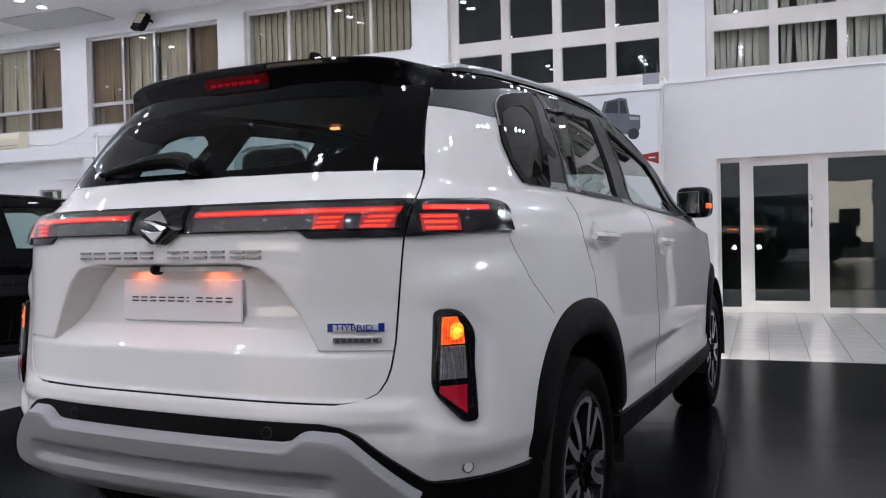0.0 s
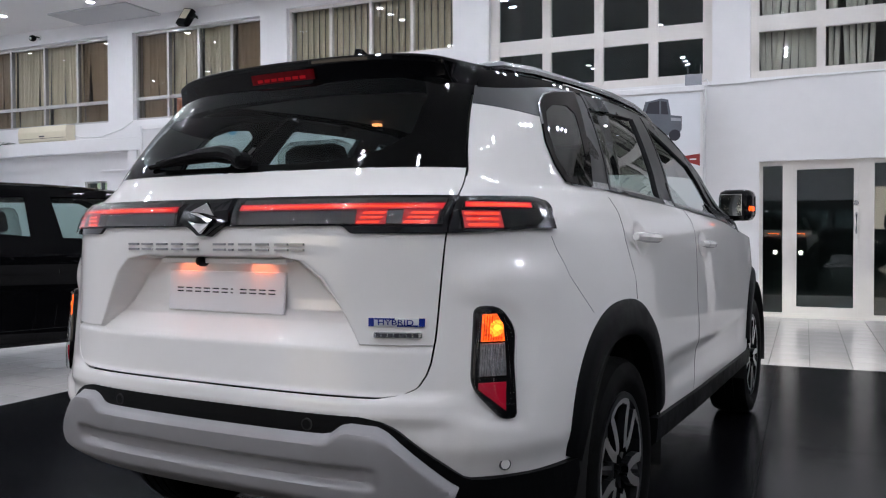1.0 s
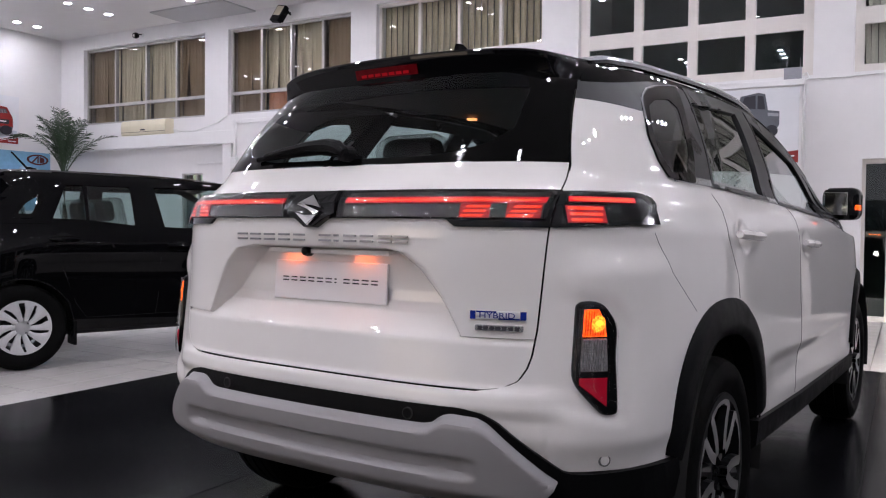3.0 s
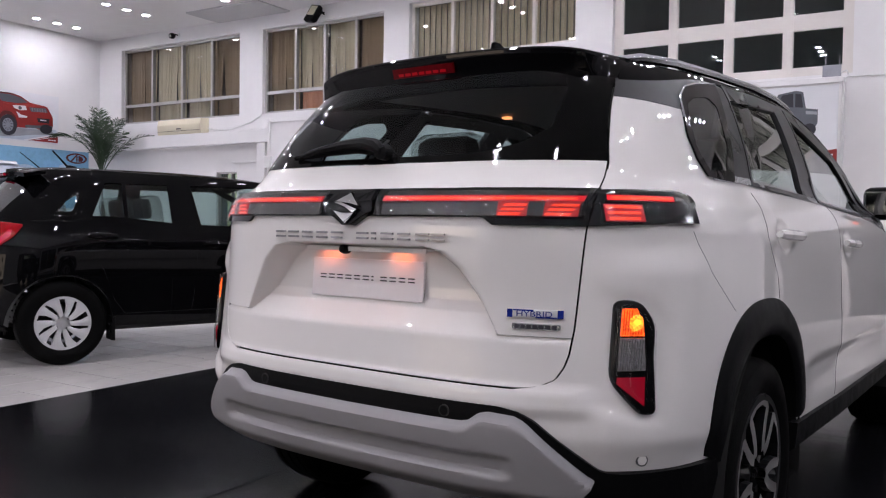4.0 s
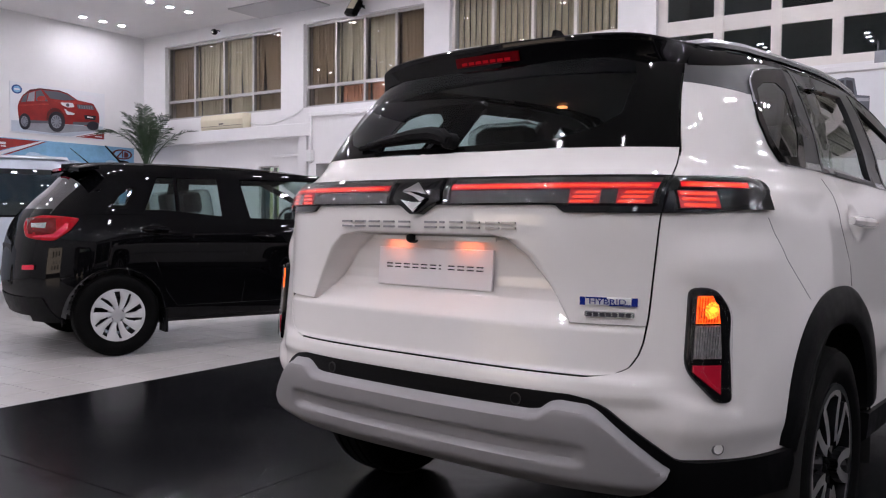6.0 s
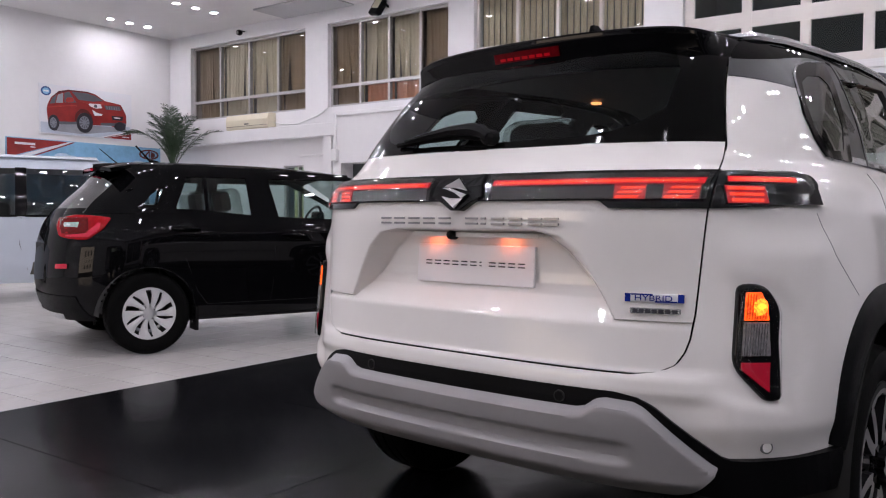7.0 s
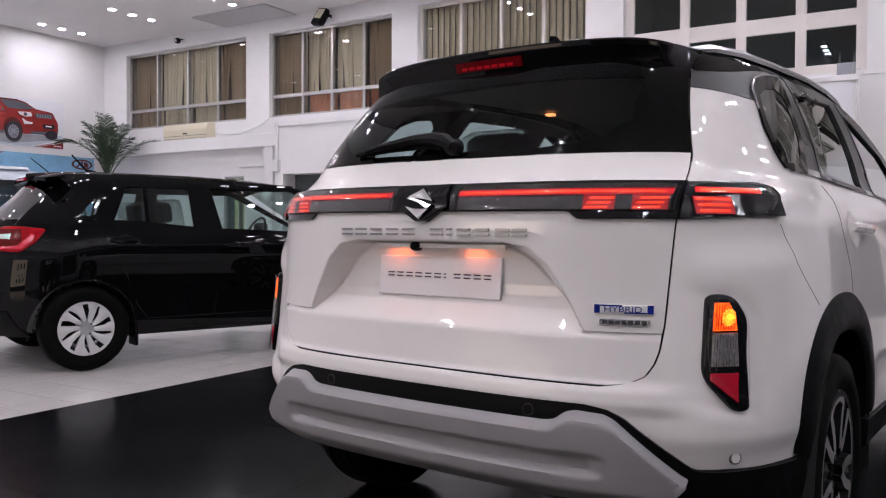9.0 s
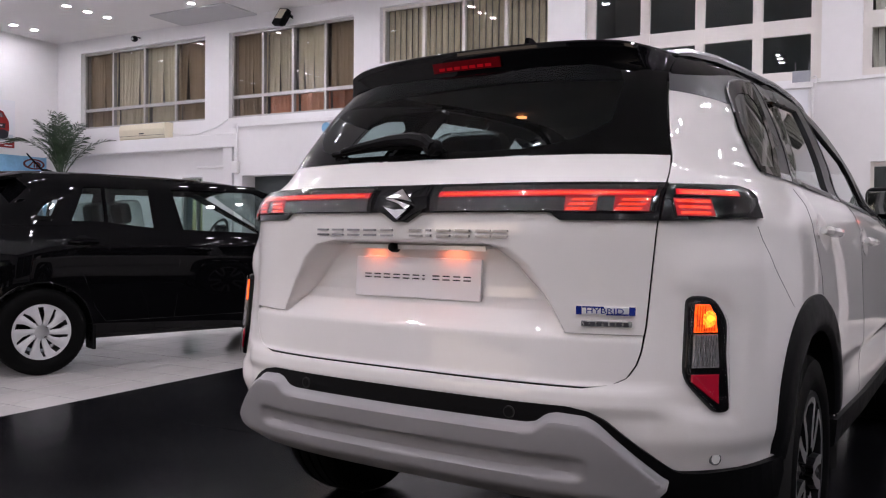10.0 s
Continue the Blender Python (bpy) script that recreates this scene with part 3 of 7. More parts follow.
def skin(s, z):
    """Half the body's skin: s 0 to 1 runs from the middle of the tail round the corner, past 1 it counts metres along the flank."""
    y0, d, n = body_y(z), body_d(z), body_n(z)
    a = math.pi / 2 * min(s, 1.0)
    y = y0 + d * (1 - max(math.cos(a), 0.0) ** (2 / n)) + max(0.0, s - 1)
    w = body_w(z if z < 1.2 else 1.2 + (z - 1.2) * 0.36 / (max(ROOF(min(y, 1.7)), 1.56) - 1.2))
    if s <= 1:
        return w * math.sin(a) ** (2 / n), y
    return max(0.02, w + flank(y)), y


def s_of_x(x, z):
    r = min(abs(x) / body_w(z), 1.0)
    return math.asin(r ** (body_n(z) / 2)) / (math.pi / 2)


def s_of_y(y, z):
    k = (y - body_y(z)) / body_d(z)
    if k >= 1:
        return 1 + (k - 1) * body_d(z)
    return math.acos(max(0.0, 1 - max(k, 0.0)) ** (body_n(z) / 2)) / (math.pi / 2)


FOLD = 0.801


def gap_x(z):
    """Half the tailgate's width."""
    return float(np.interp(z, (0.675, 0.682, 0.70, 0.73, 0.76, 0.82, 0.9, 1.0, 1.075, 1.16, 1.235, 1.35, 1.5), (0.50, 0.565, 0.60, 0.618, 0.627, 0.635, 0.640, 0.647, 0.652, 0.648, 0.634, 0.60, 0.555)))


def s_gap(z):
    """Where the tailgate's edge lies round the tail."""
    return s_of_x(gap_x(z), z)


def recess_x(z):
    """Half the width of the plate's recess."""
    return float(np.interp(z, (0.70, 0.802, 0.89, 0.958, 0.999, 1.013), (0.50, 0.457, 0.41, 0.366, 0.315, 0.24)))


def swell(x, z):
    """How far the skin stands out of its plain form: the plate's recess, the folds of the tailgate, the lamp pods of the bumper."""
    x = abs(x)
    k = 0.0
    if 0.70 < z < 1.06 and x < gap_x(z) + 0.001:
        deep = float(np.interp(z, (0.70, 0.782, 0.790, FOLD, 0.845, 0.872, 0.90), (0.0, 0.0, 0.002, 0.011, 0.050, 0.065, 0.068)))
        if z < FOLD:
            k -= deep
        else:
            slope = float(np.interp(z, (0.80, 0.86, 0.93, 1.0), (0.014, 0.022, 0.05, 0.07)))
            t = min(1.0, max(0.0, min((recess_x(z) - x) / slope, (1.013 - z) / 0.012)))
            k -= min(deep, 0.070 * t * (0.55 + 0.45 * t))
    if x > 0.64:
        shelf = 0.946 - 0.028 * ramp(x, 0.655, 0.77) - 0.045 * ramp(x, 0.762, 0.80)
        hollow = ramp(shelf - z, 0.0, 0.055) * ramp(0.812 - x, 0.0, 0.022) * ramp(z, 0.585 + 0.25 * (0.80 - x), 0.625 + 0.25 * (0.80 - x))
        k += 0.017 * ramp(x, 0.648, 0.72) * ramp(0.89 - x, 0.0, 0.08) * ramp(1.035 - z, 0.0, 0.085) * ramp(z, 0.44, 0.57) * (1 - 0.55 * hollow)
    k += 0.012 * ramp(z, 0.60, 0.635) * ramp(0.69 - z, 0.0, 0.03) * ramp(0.72 - x, 0.0, 0.1)
    k -= 0.008 * ramp(0.565 - z, 0.0, 0.06) * ramp(x, 0.48, 0.62)
    return k


def crease(y, z):
    """The hollow along the foot of the doors and the cups behind their handles."""
    cup = max(max(0.0, 1 - ((y - a) / 0.07) ** 2 - ((z - b) / 0.052) ** 2) for a, b in ((1.06, 1.05), (1.965, 1.016)))
    return -0.014 * cup ** 0.7 - 0.011 * ramp(y, 1.2, 1.45) * ramp(3.05 - y, 0.0, 0.25) * ramp(0.64 - z, 0.0, 0.05) * ramp(z, 0.455, 0.56)


def on_skin(s, z, off=0.0, plain=False):
    """A point on the skin, left of the middle where s is negative; off: how far it stands out."""
    a = abs(s)
    x, y = skin(a, z)
    e = 0.004
    xa, ya = skin(max(a - e, 0.0), z)
    xb, yb = skin(a + e, z)
    nx, ny = yb - ya, -(xb - xa)
    n = math.hypot(nx, ny) or 1.0
    k = off + (0.0 if plain else swell(x, z) * ramp(0.52 - y, 0.0, 0.16) if y < 0.52 else crease(y, z))
    x, y = x + k * nx / n, y + k * ny / n
    return (math.copysign(x, s) if s else 0.0, y, z)


def at_x(x, z, off=0.0, plain=False):
    return on_skin(math.copysign(s_of_x(x, z), x), z, off, plain)


def at_y(y, z, off=0.0, side=1):
    return on_skin(side * s_of_y(y, z), z, off)


def patch(c0, c1, z0, z1, off, nu=24, nv=6, place=at_x, depth=0.006, bm=None):
    """A slab laid on the skin: c0(v) and c1(v) bound it sideways, z0(u) and z1(u) below and above."""
    call = lambda f, k: f(k) if callable(f) else f

    def pt(u, v, o):
        z = call(z0, u) + (call(z1, u) - call(z0, u)) * v
        c = call(c0, v) + (call(c1, v) - call(c0, v)) * u
        return place(c, z, o)
    bm = bm or bmesh.new()
    lay = []
    for o in (off, off - depth):
        lay.append([[bm.verts.new(pt(i / nu, j / nv, o)) for j in range(nv + 1)] for i in range(nu + 1)])
    for i in range(nu):
        for j in range(nv):
            a, b = lay
            bm.faces.new((a[i][j], a[i + 1][j], a[i + 1][j + 1], a[i][j + 1]))
            bm.faces.new((b[i][j], b[i][j + 1], b[i + 1][j + 1], b[i + 1][j]))
    for i in range(nu):
        for j in (0, nv):
            bm.faces.new((lay[0][i][j], lay[0][i + 1][j], lay[1][i + 1][j], lay[1][i][j]))
    for j in range(nv):
        for i in (0, nu):
            bm.faces.new((lay[0][i][j], lay[0][i][j + 1], lay[1][i][j + 1], lay[1][i][j]))
    return bm


def blob(outline, off, place=at_x, depth=0.01, rounds=3, r=0.012):
    """A slab on the skin with a free outline of (c, z) and a softened rim."""
    n = len(outline)
    cx, cz = sum(p[0] for p in outline) / n, sum(p[1] for p in outline) / n
    bm = bmesh.new()
    rings = []
    for k in range(rounds + 1):
        a = math.pi / 2 * k / rounds
        shrink, rise = r * (1 - math.cos(a)), r * math.sin(a)
        ring = []
        for (c, z) in outline:
            d = math.hypot(c - cx, z - cz) or 1
            f = max(0.0, 1 - shrink / d)
            ring.append((cx + (c - cx) * f, cz + (z - cz) * f, off - depth + (depth * math.sin(a) if r else depth)))
        rings.append(ring)
    base = [bm.verts.new(place(c, z, off - depth * 1.5)) for c, z in outline]
    prev = base
    for ring in rings:
        cur = [bm.verts.new(place(c, z, o)) for c, z, o in ring]
        for i in range(n):
            bm.faces.new((prev[i], prev[(i + 1) % n], cur[(i + 1) % n], cur[i]))
        prev = cur
    for f in (0.72, 0.4, 0.12):
        cur = [bm.verts.new(place(cx + (c - cx) * f, cz + (z - cz) * f, off)) for c, z, o in rings[-1]]
        for i in range(n):
            bm.faces.new((prev[i], prev[(i + 1) % n], cur[(i + 1) % n], cur[i]))
        prev = cur
    bm.faces.new(prev)
    return bm


def rounded(points, r=0.02, n=5):
    """An outline with its corners rounded."""
    out = []
    m = len(points)
    for i, p in enumerate(points):
        p = Vector(p)
        a, b = Vector(points[i - 1]) - p, Vector(points[(i + 1) % m]) - p
        q = min(r, a.length * 0.45, b.length * 0.45)
        a, b = p + a.normalized() * q, p + b.normalized() * q
        for k in range(n):
            t = k / (n - 1)
            out.append(tuple((1 - t) ** 2 * a + 2 * t * (1 - t) * p + t * t * b))
    return out


def dense(outline, step=0.03):
    """The same outline with long edges split."""
    out = []
    for p, q in zip(outline, outline[1:] + outline[:1]):
        n = max(1, int(math.hypot(q[0] - p[0], q[1] - p[1]) / step))
        out += [(p[0] + (q[0] - p[0]) * k / n, p[1] + (q[1] - p[1]) * k / n) for k in range(n)]
    return out


CAR = pose(0, 0, 0.0, 0, 0, CAR_TURN)
car = thing("car", "pearl white sport utility car with black roof on a black deck", "car", CAR)
HUB_R, HUB_F, HUB_Z, HUB_X = 0.808, 3.47, 0.352, 0.785


def arch(y, z, grow=0.0):
    """Below 1 inside the opening of a wheel arch."""
    v = 9.0
    for h in (HUB_R + 0.004, HUB_F):
        v = min(v, (abs(y - h) / (0.385 + grow)) ** 2.5 + (abs(z - 0.36) / (0.46 + grow)) ** 2.5 if z > 0.36 - 0.02 else abs(y - h) / (0.385 + grow))
    return v


BELT = smooth_table((0.0, 1.0, 1.5, 2.2, 2.6, 3.0, 3.6, 4.3), (1.215, 1.212, 1.188, 1.155, 1.125, 1.07, 1.01, 0.86))
S_END = 3.1


def half_shell(side):
    bm = bmesh.new()
    z_low = lambda s: 0.484 if s < 0.85 else 0.43

    def along(a, u):
        return a + (1.12 - a) * u / 0.5 if u < 0.5 else 1.12 + (S_END - 0.12) * (u - 0.5) / 0.5

    def middle(u, v):
        s = u * (s_gap(0.672) + 0.002)
        return on_skin(side * s, z_low(s) + (0.672 - z_low(s)) * v)

    def low(u, v):
        s = along(s_gap(0.672) + 0.002, u)
        return on_skin(side * s, z_low(s) + (0.672 - z_low(s)) * v)

    def high(u, v):
        top = BELT(along(s_gap(0.672 + 0.53 * v) + 0.002, u))
        z = 0.672 + (top - 0.672) * v
        return on_skin(side * along(s_gap(z) + 0.002, u), z)
    cut = lambda c: arch(c.y, c.z, -0.0) < 1
    sheet(middle, 40, 24, bm, cut)
    sheet(low, 260, 24, bm, cut)
    sheet(high, 260, 64, bm, cut)
    bmesh.ops.remove_doubles(bm, verts=bm.verts, dist=0.0003)
    return bm


for side in (1, -1):
    thicken(part("body_side", half_shell(side), M_WHITE, car, "pearl white painted flank and bumper", smooth=True), 0.004)


def tail(u, v):
    z = 0.677 + (1.236 - 0.677) * v
    return on_skin((2 * u - 1) * (s_gap(z) - 0.003), z)


tailgate = part("tailgate", sheet(tail, 250, 180), M_WHITE, car, "pearl white tailgate with a recess for the plate", smooth=True)
thicken(tailgate, 0.004)
# dark lining behind the gaps
part("gap_lining", sheet(lambda u, v: on_skin((2 * u - 1) * 0.62, 0.47 + 0.76 * v, -0.07), 40, 20), M_PLASTIC, car, smooth=True)


QUARTER = [(0.622, 1.214), (0.816, 1.208), (1.09, 1.551), (0.868, 1.518), (0.77, 1.494), (0.709, 1.464), (0.666, 1.42), (0.60, 1.328), (0.594, 1.265)]
QUARTER_PANE = [(0.650, 1.232), (0.775, 1.238), (0.862, 1.315), (0.955, 1.455), (0.915, 1.480), (0.80, 1.466), (0.715, 1.435), (0.655, 1.37), (0.620, 1.29)]


def in_quarter(c):
    """Whether a point lies well inside the quarter window or past the door's edge."""
    return c.y > 0.90 + (c.z - 1.205) * 0.75 or all(((c.y - ay) * (bz - az) - (c.z - az) * (by - ay)) / math.hypot(by - ay, bz - az) < -0.018 for (ay, az), (by, bz) in zip(QUARTER, QUARTER[1:] + QUARTER[:1]))


def evenly(outline, n):
    """n points at even steps round a closed outline."""
    pts = np.array(outline + outline[:1])
    run = np.concatenate([[0.0], np.cumsum(np.hypot(*np.diff(pts, axis=0).T))])
    return [(float(np.interp(d, run, pts[:, 0])), float(np.interp(d, run, pts[:, 1]))) for d in np.arange(n) * run[-1] / n]


def gutter(y):
    """Height of the black roof's lower edge along the car."""
    return 1.478 + 0.079 * ramp(y, 0.4, 1.12)


def gap_y(z):
    """How far forward the tailgate's edge lies on the pillar."""
    return skin(s_gap(z) + 0.006, z)[1]


def upper(u, v, side, s1=1.0):
    z = 1.212 + (1.432 - 1.212) * v
    a = s_gap(z) + 0.006
    z = 1.212 + (1.432 - 0.012 * ramp(u, 0, 1) - 1.212) * v
    return on_skin(side * (a + (s1 - a) * u), z)


for side in (1, -1):
    thicken(part("rear_pillar", sheet(lambda u, v: upper(u, v, side), 120, 44, None, in_quarter), M_WHITE, car, "pearl white rear pillar", smooth=True), 0.004)


def trim_pt(u, v, side):
    y0 = gap_y(1.424 + 0.054 * v)
    y = y0 + (1.13 - y0) * u
    lo = float(np.interp(y, (0.42, 0.66, 0.709, 0.77, 0.868, 1.09, 1.13), (1.424, 1.412, 1.452, 1.484, 1.508, 1.541, 1.546)))
    return at_y(y, lo + (gutter(y) + 0.004 - lo) * v, 0.0015, side)


def corner_pt(u, v, side):
    y0 = gap_y(1.48 + 0.06 * v)
    y = y0 + (0.72 - y0) * u
    return at_y(y, gutter(y) + (ROOF(max(y, 0.5)) - 0.004 - gutter(y)) * v, 0.003, side)


for side in (1, -1):
    thicken(part("pillar_trim", sheet(lambda u, v: trim_pt(u, v, side), 60, 6), M_GREYTRIM, car, "dark silver trim over the rear pillar", smooth=True), 0.004)
    thicken(part("roof_corner", sheet(lambda u, v: corner_pt(u, v, side), 30, 8), M_BLACKPAINT, car, "gloss black roof corner", smooth=True), 0.006)


def roof_half(u, v):
    """u along the car, v from one gutter over the crown to the other."""
    y = 0.60 + u * (2.62 - 0.60)
    e = ROOF(y) - 0.008
    side = 1 if v >= 0.5 else -1
    k = abs(2 * v - 1)
    lo = min(gutter(y), e - 0.02)
    if k > 0.8:
        t = (k - 0.8) / 0.2
        z = e - (e - lo) * t
        x = skin(s_of_y(y, z), z)[0] + 0.002
        return (side * x, y, z)
    x0 = skin(s_of_y(y, e), e)[0] + 0.002
    x = x0 * k / 0.8
    return (side * x, y, e + (0.025 + 0.02 * ramp(y, 0.5, 1.0)) * (1 - (k / 0.8) ** 3.2))


roof = part("roof", sheet(roof_half, 60, 60), M_BLACKPAINT, car, "gloss black roof", smooth=True)
thicken(roof, 0.006)


# rear window and spoiler
def clear_half(v):
    """Half the width of the rear window's clear field, narrowing towards its foot."""
    return float(np.interp(v, (0, 0.04, 0.12, 0.3, 0.75, 1), (0.28, 0.36, 0.435, 0.492, 0.485, 0.45)))


rear_window = part("rear_window", sheet(lambda u, v: on_skin((2 * u - 1) * s_of_x(clear_half(v), 1.256 + 0.246 * v), 1.256 + 0.246 * v, 0.001), 40, 24), M_PRIVACY, car, "dark tinted rear window", smooth=True)
bm = bmesh.new()
for side in (1, -1):
    sheet(lambda u, v: on_skin(side * (s_of_x(clear_half(v) - 0.002, 1.256 + 0.246 * v) * (1 - u) + (s_gap(1.256 + 0.246 * v) - 0.004) * u), 1.256 + 0.246 * v, 0.001), 10, 24, bm)
sheet(lambda u, v: on_skin((2 * u - 1) * (s_gap(1.238) - 0.004), 1.238 + 0.018 * v, 0.001), 60, 2, bm)
part("window_band", bm, M_FRIT, car, "black band round the rear window", smooth=True)


SPOILER_ROWS = np.linspace(0.0, 1.0, 12)


def spoiler_base(k, v):
    """Half the spoiler at k of its width, v round its section from the underside over the lip to the roof."""
    yl, zl = 0.335 + 0.085 * k ** 2.6, 1.470 - 0.014 * k ** 2
    yt, zt = yl - 0.030, 1.578 - 0.008 * k ** 2 - 0.012 * k ** 10
    ye, ze = 0.66, ROOF(0.66) + 0.020 - 0.010 * k ** 2
    ys = (0.50 + 0.02 * k, yl + 0.07, yl + 0.02, yl + 0.006, yl, yl - 0.003, yl - 0.014, yt + 0.004, yt + 0.003, yt + 0.011, yt + 0.05, ye)
    zs = (zl + 0.03, zl + 0.012, zl + 0.002, zl, zl + 0.005, zl + 0.017, zl + (zt - zl) * 0.5, zt - 0.018, zt - 0.008, zt - 0.001, zt + 0.004, ze)
    y, z = float(np.interp(v, SPOILER_ROWS, ys)), float(np.interp(v, SPOILER_ROWS, zs))
    return Vector((0.512 * k * (1 - 0.03 * k ** 4 * ramp(z, 1.475, 1.545)), y, z))


def spoiler_pt(u, v):
    """Over the whole width; the last part of each side sweeps round the corner to the tailgate's edge."""
    q = 2 * u - 1
    w = max(0.0, abs(q) - 0.88) / 0.12
    p = spoiler_base(min(1.0, abs(q) / 0.88), v)
    if w:
        t0 = (p - spoiler_base(0.97, v)).normalized()
        y = gap_y(min(p.z, 1.50)) - 0.004
        y += (0.60 - y) * ramp(p.z, 1.49, 1.57)
        e = Vector((skin(s_of_y(y, min(p.z, 1.555)), min(p.z, 1.555))[0] + 0.003, y, p.z - 0.004))
        size = (e - p).length * 0.6
        t1 = Vector((0.25, 1.0, 0.0)).normalized()
        p = (2 * w**3 - 3 * w**2 + 1) * p + (w**3 - 2 * w**2 + w) * size * t0 + (3 * w**2 - 2 * w**3) * e + (w**3 - w**2) * size * t1
    return (math.copysign(p.x, q), p.y, p.z)


def crowd(u):
    """Gathers the columns of the sheet towards both ends."""
    q = 2 * u - 1
    return 0.5 + 0.5 * math.copysign(1 - (1 - abs(q)) ** 1.7, q)


bm = sheet(lambda u, v: spoiler_pt(crowd(u), v), 140, 66)
spoiler = part("spoiler", bm, M_BLACKPAINT, car, "gloss black roof spoiler with a drooping lip", smooth=True)


def lens(u, v, o):
    p = spoiler_pt(0.401 + 0.198 * u, 0.535 + 0.07 * v)
    return (p[0], p[1] - 0.004 + o, p[2])


bm = bmesh.new()
sheet(lambda u, v: lens(u, v, 0.0), 24, 3, bm)
brake = part("high_brake_light", bm, M_BRAKE, spoiler, "slim red lens", smooth=True)
thicken(brake, 0.006)
for k in range(7):
    part("lens_rib", sheet(lambda u, v: (lambda p: (p[0], p[1] - 0.008, p[2]))(lens(0.10 + 0.115 * k + 0.09 * u, 0.08 + 0.3 * v, 0.0)), 2, 2), M_REDGLASS, brake)

# lamps across the tail
GARN_LOW = lambda x: 1.069 + 0.019 * (1 - ramp(abs(x), 0.415, 0.447))
bm = patch(-0.649, 0.649, lambda u: GARN_LOW(-0.649 + 1.298 * u), 1.163, 0.010, 120, 6, depth=0.03)
garnish = part("light_strip", bm, M_GLOSS, tailgate, "gloss black light strip across the tailgate", smooth=False)


def strip(x0, x1, z0, z1, off, m, owner, name, label="", skew=0.0, n=16):
    return part(name, patch(lambda v: x0 + skew * v, lambda v: x1 + skew * v, z0, z1, off, n, 2, depth=0.008), m, owner, label)


for side in (1, -1):
    a, b = (0.115, 0.632) if side > 0 else (-0.632, -0.115)
    strip(a, b, 1.093, 1.156, 0.0125, M_SMOKE, garnish, "smoked_insert")
    strip(a, b, 1.1285, 1.143, 0.0165, M_REDGLOW, garnish, "red_bar", "lit red light bar", n=30)
    strip(a + 0.015, b - 0.015, 1.1335, 1.1375, 0.0175, M_REDHOT, garnish, "red_bar_core", n=30)
    for x in (0.455, 0.56):
        q = sorted((side * (x - 0.002), side * (x + 0.068)))
        strip(*q, 1.0915, 1.1275, 0.0142, M_DEEPRED, garnish, "red_lens", n=5)
        for z in (1.094, 1.105, 1.116):
            w = 0.052
            c = side * (x + w / 2 + (z - 1.094) * 0.5)
            strip(c - w / 2, c + w / 2, z, z + 0.006, 0.0155, M_REDDIM, garnish, "red_segment", skew=side * 0.004, n=4)
    part("lamp_cover", patch(*sorted((side * 0.096, side * 0.640)), 1.091, 1.160, 0.0215, 40, 4, depth=0.002), M_CLEAR, garnish, "clear glossy cover", smooth=True)
    # lamp on the body's corner, laid out along the skin's arc
    rim_ = [(0.456, 1.161), (0.556, 1.164), (0.689, 1.165), (0.735, 1.154), (0.744, 1.132), (0.726, 1.107), (0.688, 1.084), (0.615, 1.075), (0.413, 1.068)]
    lamp = part("tail_lamp", blob(dense(rounded([(side * p, q) for p, q in rim_], 0.014), 0.02), 0.012, on_skin, depth=0.02, r=0.004), M_LAMPBODY, car, "gloss black tail lamp, lit red", smooth=True)
    for a, b, z0, z1, o, m, nm in ((0.455, 0.73, 1.08, 1.13, 0.0135, M_GLOSS, "smoked_insert"), (0.475, 0.665, 1.1335, 1.147, 0.0165, M_REDGLOW, "red_bar"), (0.485, 0.655, 1.137, 1.1425, 0.018, M_REDHOT, "red_bar"), (0.462, 0.566, 1.082, 1.124, 0.015, M_DEEPRED, "red_lens"), (0.472, 0.552, 1.086, 1.0925, 0.0165, M_REDDIM, "red_segment"), (0.470, 0.556, 1.100, 1.1065, 0.0165, M_REDDIM, "red_segment"), (0.468, 0.560, 1.114, 1.1205, 0.0165, M_REDDIM, "red_segment")):
        part(nm, patch(*sorted((side * a, side * b)), z0, z1, o, 14, 2, on_skin, 0.008), m, lamp)
    part("lamp_cover", blob(dense(rounded([(side * (0.567 + (p - 0.567) * 0.84), 1.117 + (q - 1.117) * 0.90) for p, q in rim_], 0.012), 0.02), 0.0215, on_skin, depth=0.002, r=0.001), M_CLEAR, lamp, "clear glossy cover", smooth=True)
    # upright lamp in the bumper
    mk = [(0.704, 0.895), (0.747, 0.895), (0.774, 0.845), (0.786, 0.622), (0.764, 0.622), (0.704, 0.702)]
    pod = part("bumper_lamp", blob(dense(rounded([(side * p, q) for p, q in mk], 0.03), 0.02), 0.014, depth=0.02, r=0.006), M_GLOSS, car, "upright indicator lamp in a gloss black frame", smooth=True)
    for z0, z1, m, nm, lb in ((0.81, 0.876, M_AMBER, "indicator_lens", "lit amber lens"), (0.728, 0.807, M_CLEARLENS, "reversing_lens", "clear ribbed lens"), (0.645, 0.714, M_RED, "reflector", "plain red reflector")):
        right = lambda z: float(np.interp(z, (0.64, 0.76, 0.845, 0.875), (0.766, 0.762, 0.753, 0.741)))
        zz = [z0 + (z1 - z0) * q / 4 for q in range(5)]
        edge = [(side * right(z), z) for z in zz] + [(side * 0.717, zz[-1]), (side * 0.717, 0.698 if nm == "reflector" else zz[0])]
        part(nm, blob(dense(edge, 0.02), 0.0185, depth=0.01, r=0.002), m, pod, lb)
        if nm != "reflector":
            for k in range(9 if nm == "reversing_lens" else 8):
                x = side * (0.7205 + 0.0042 * k)
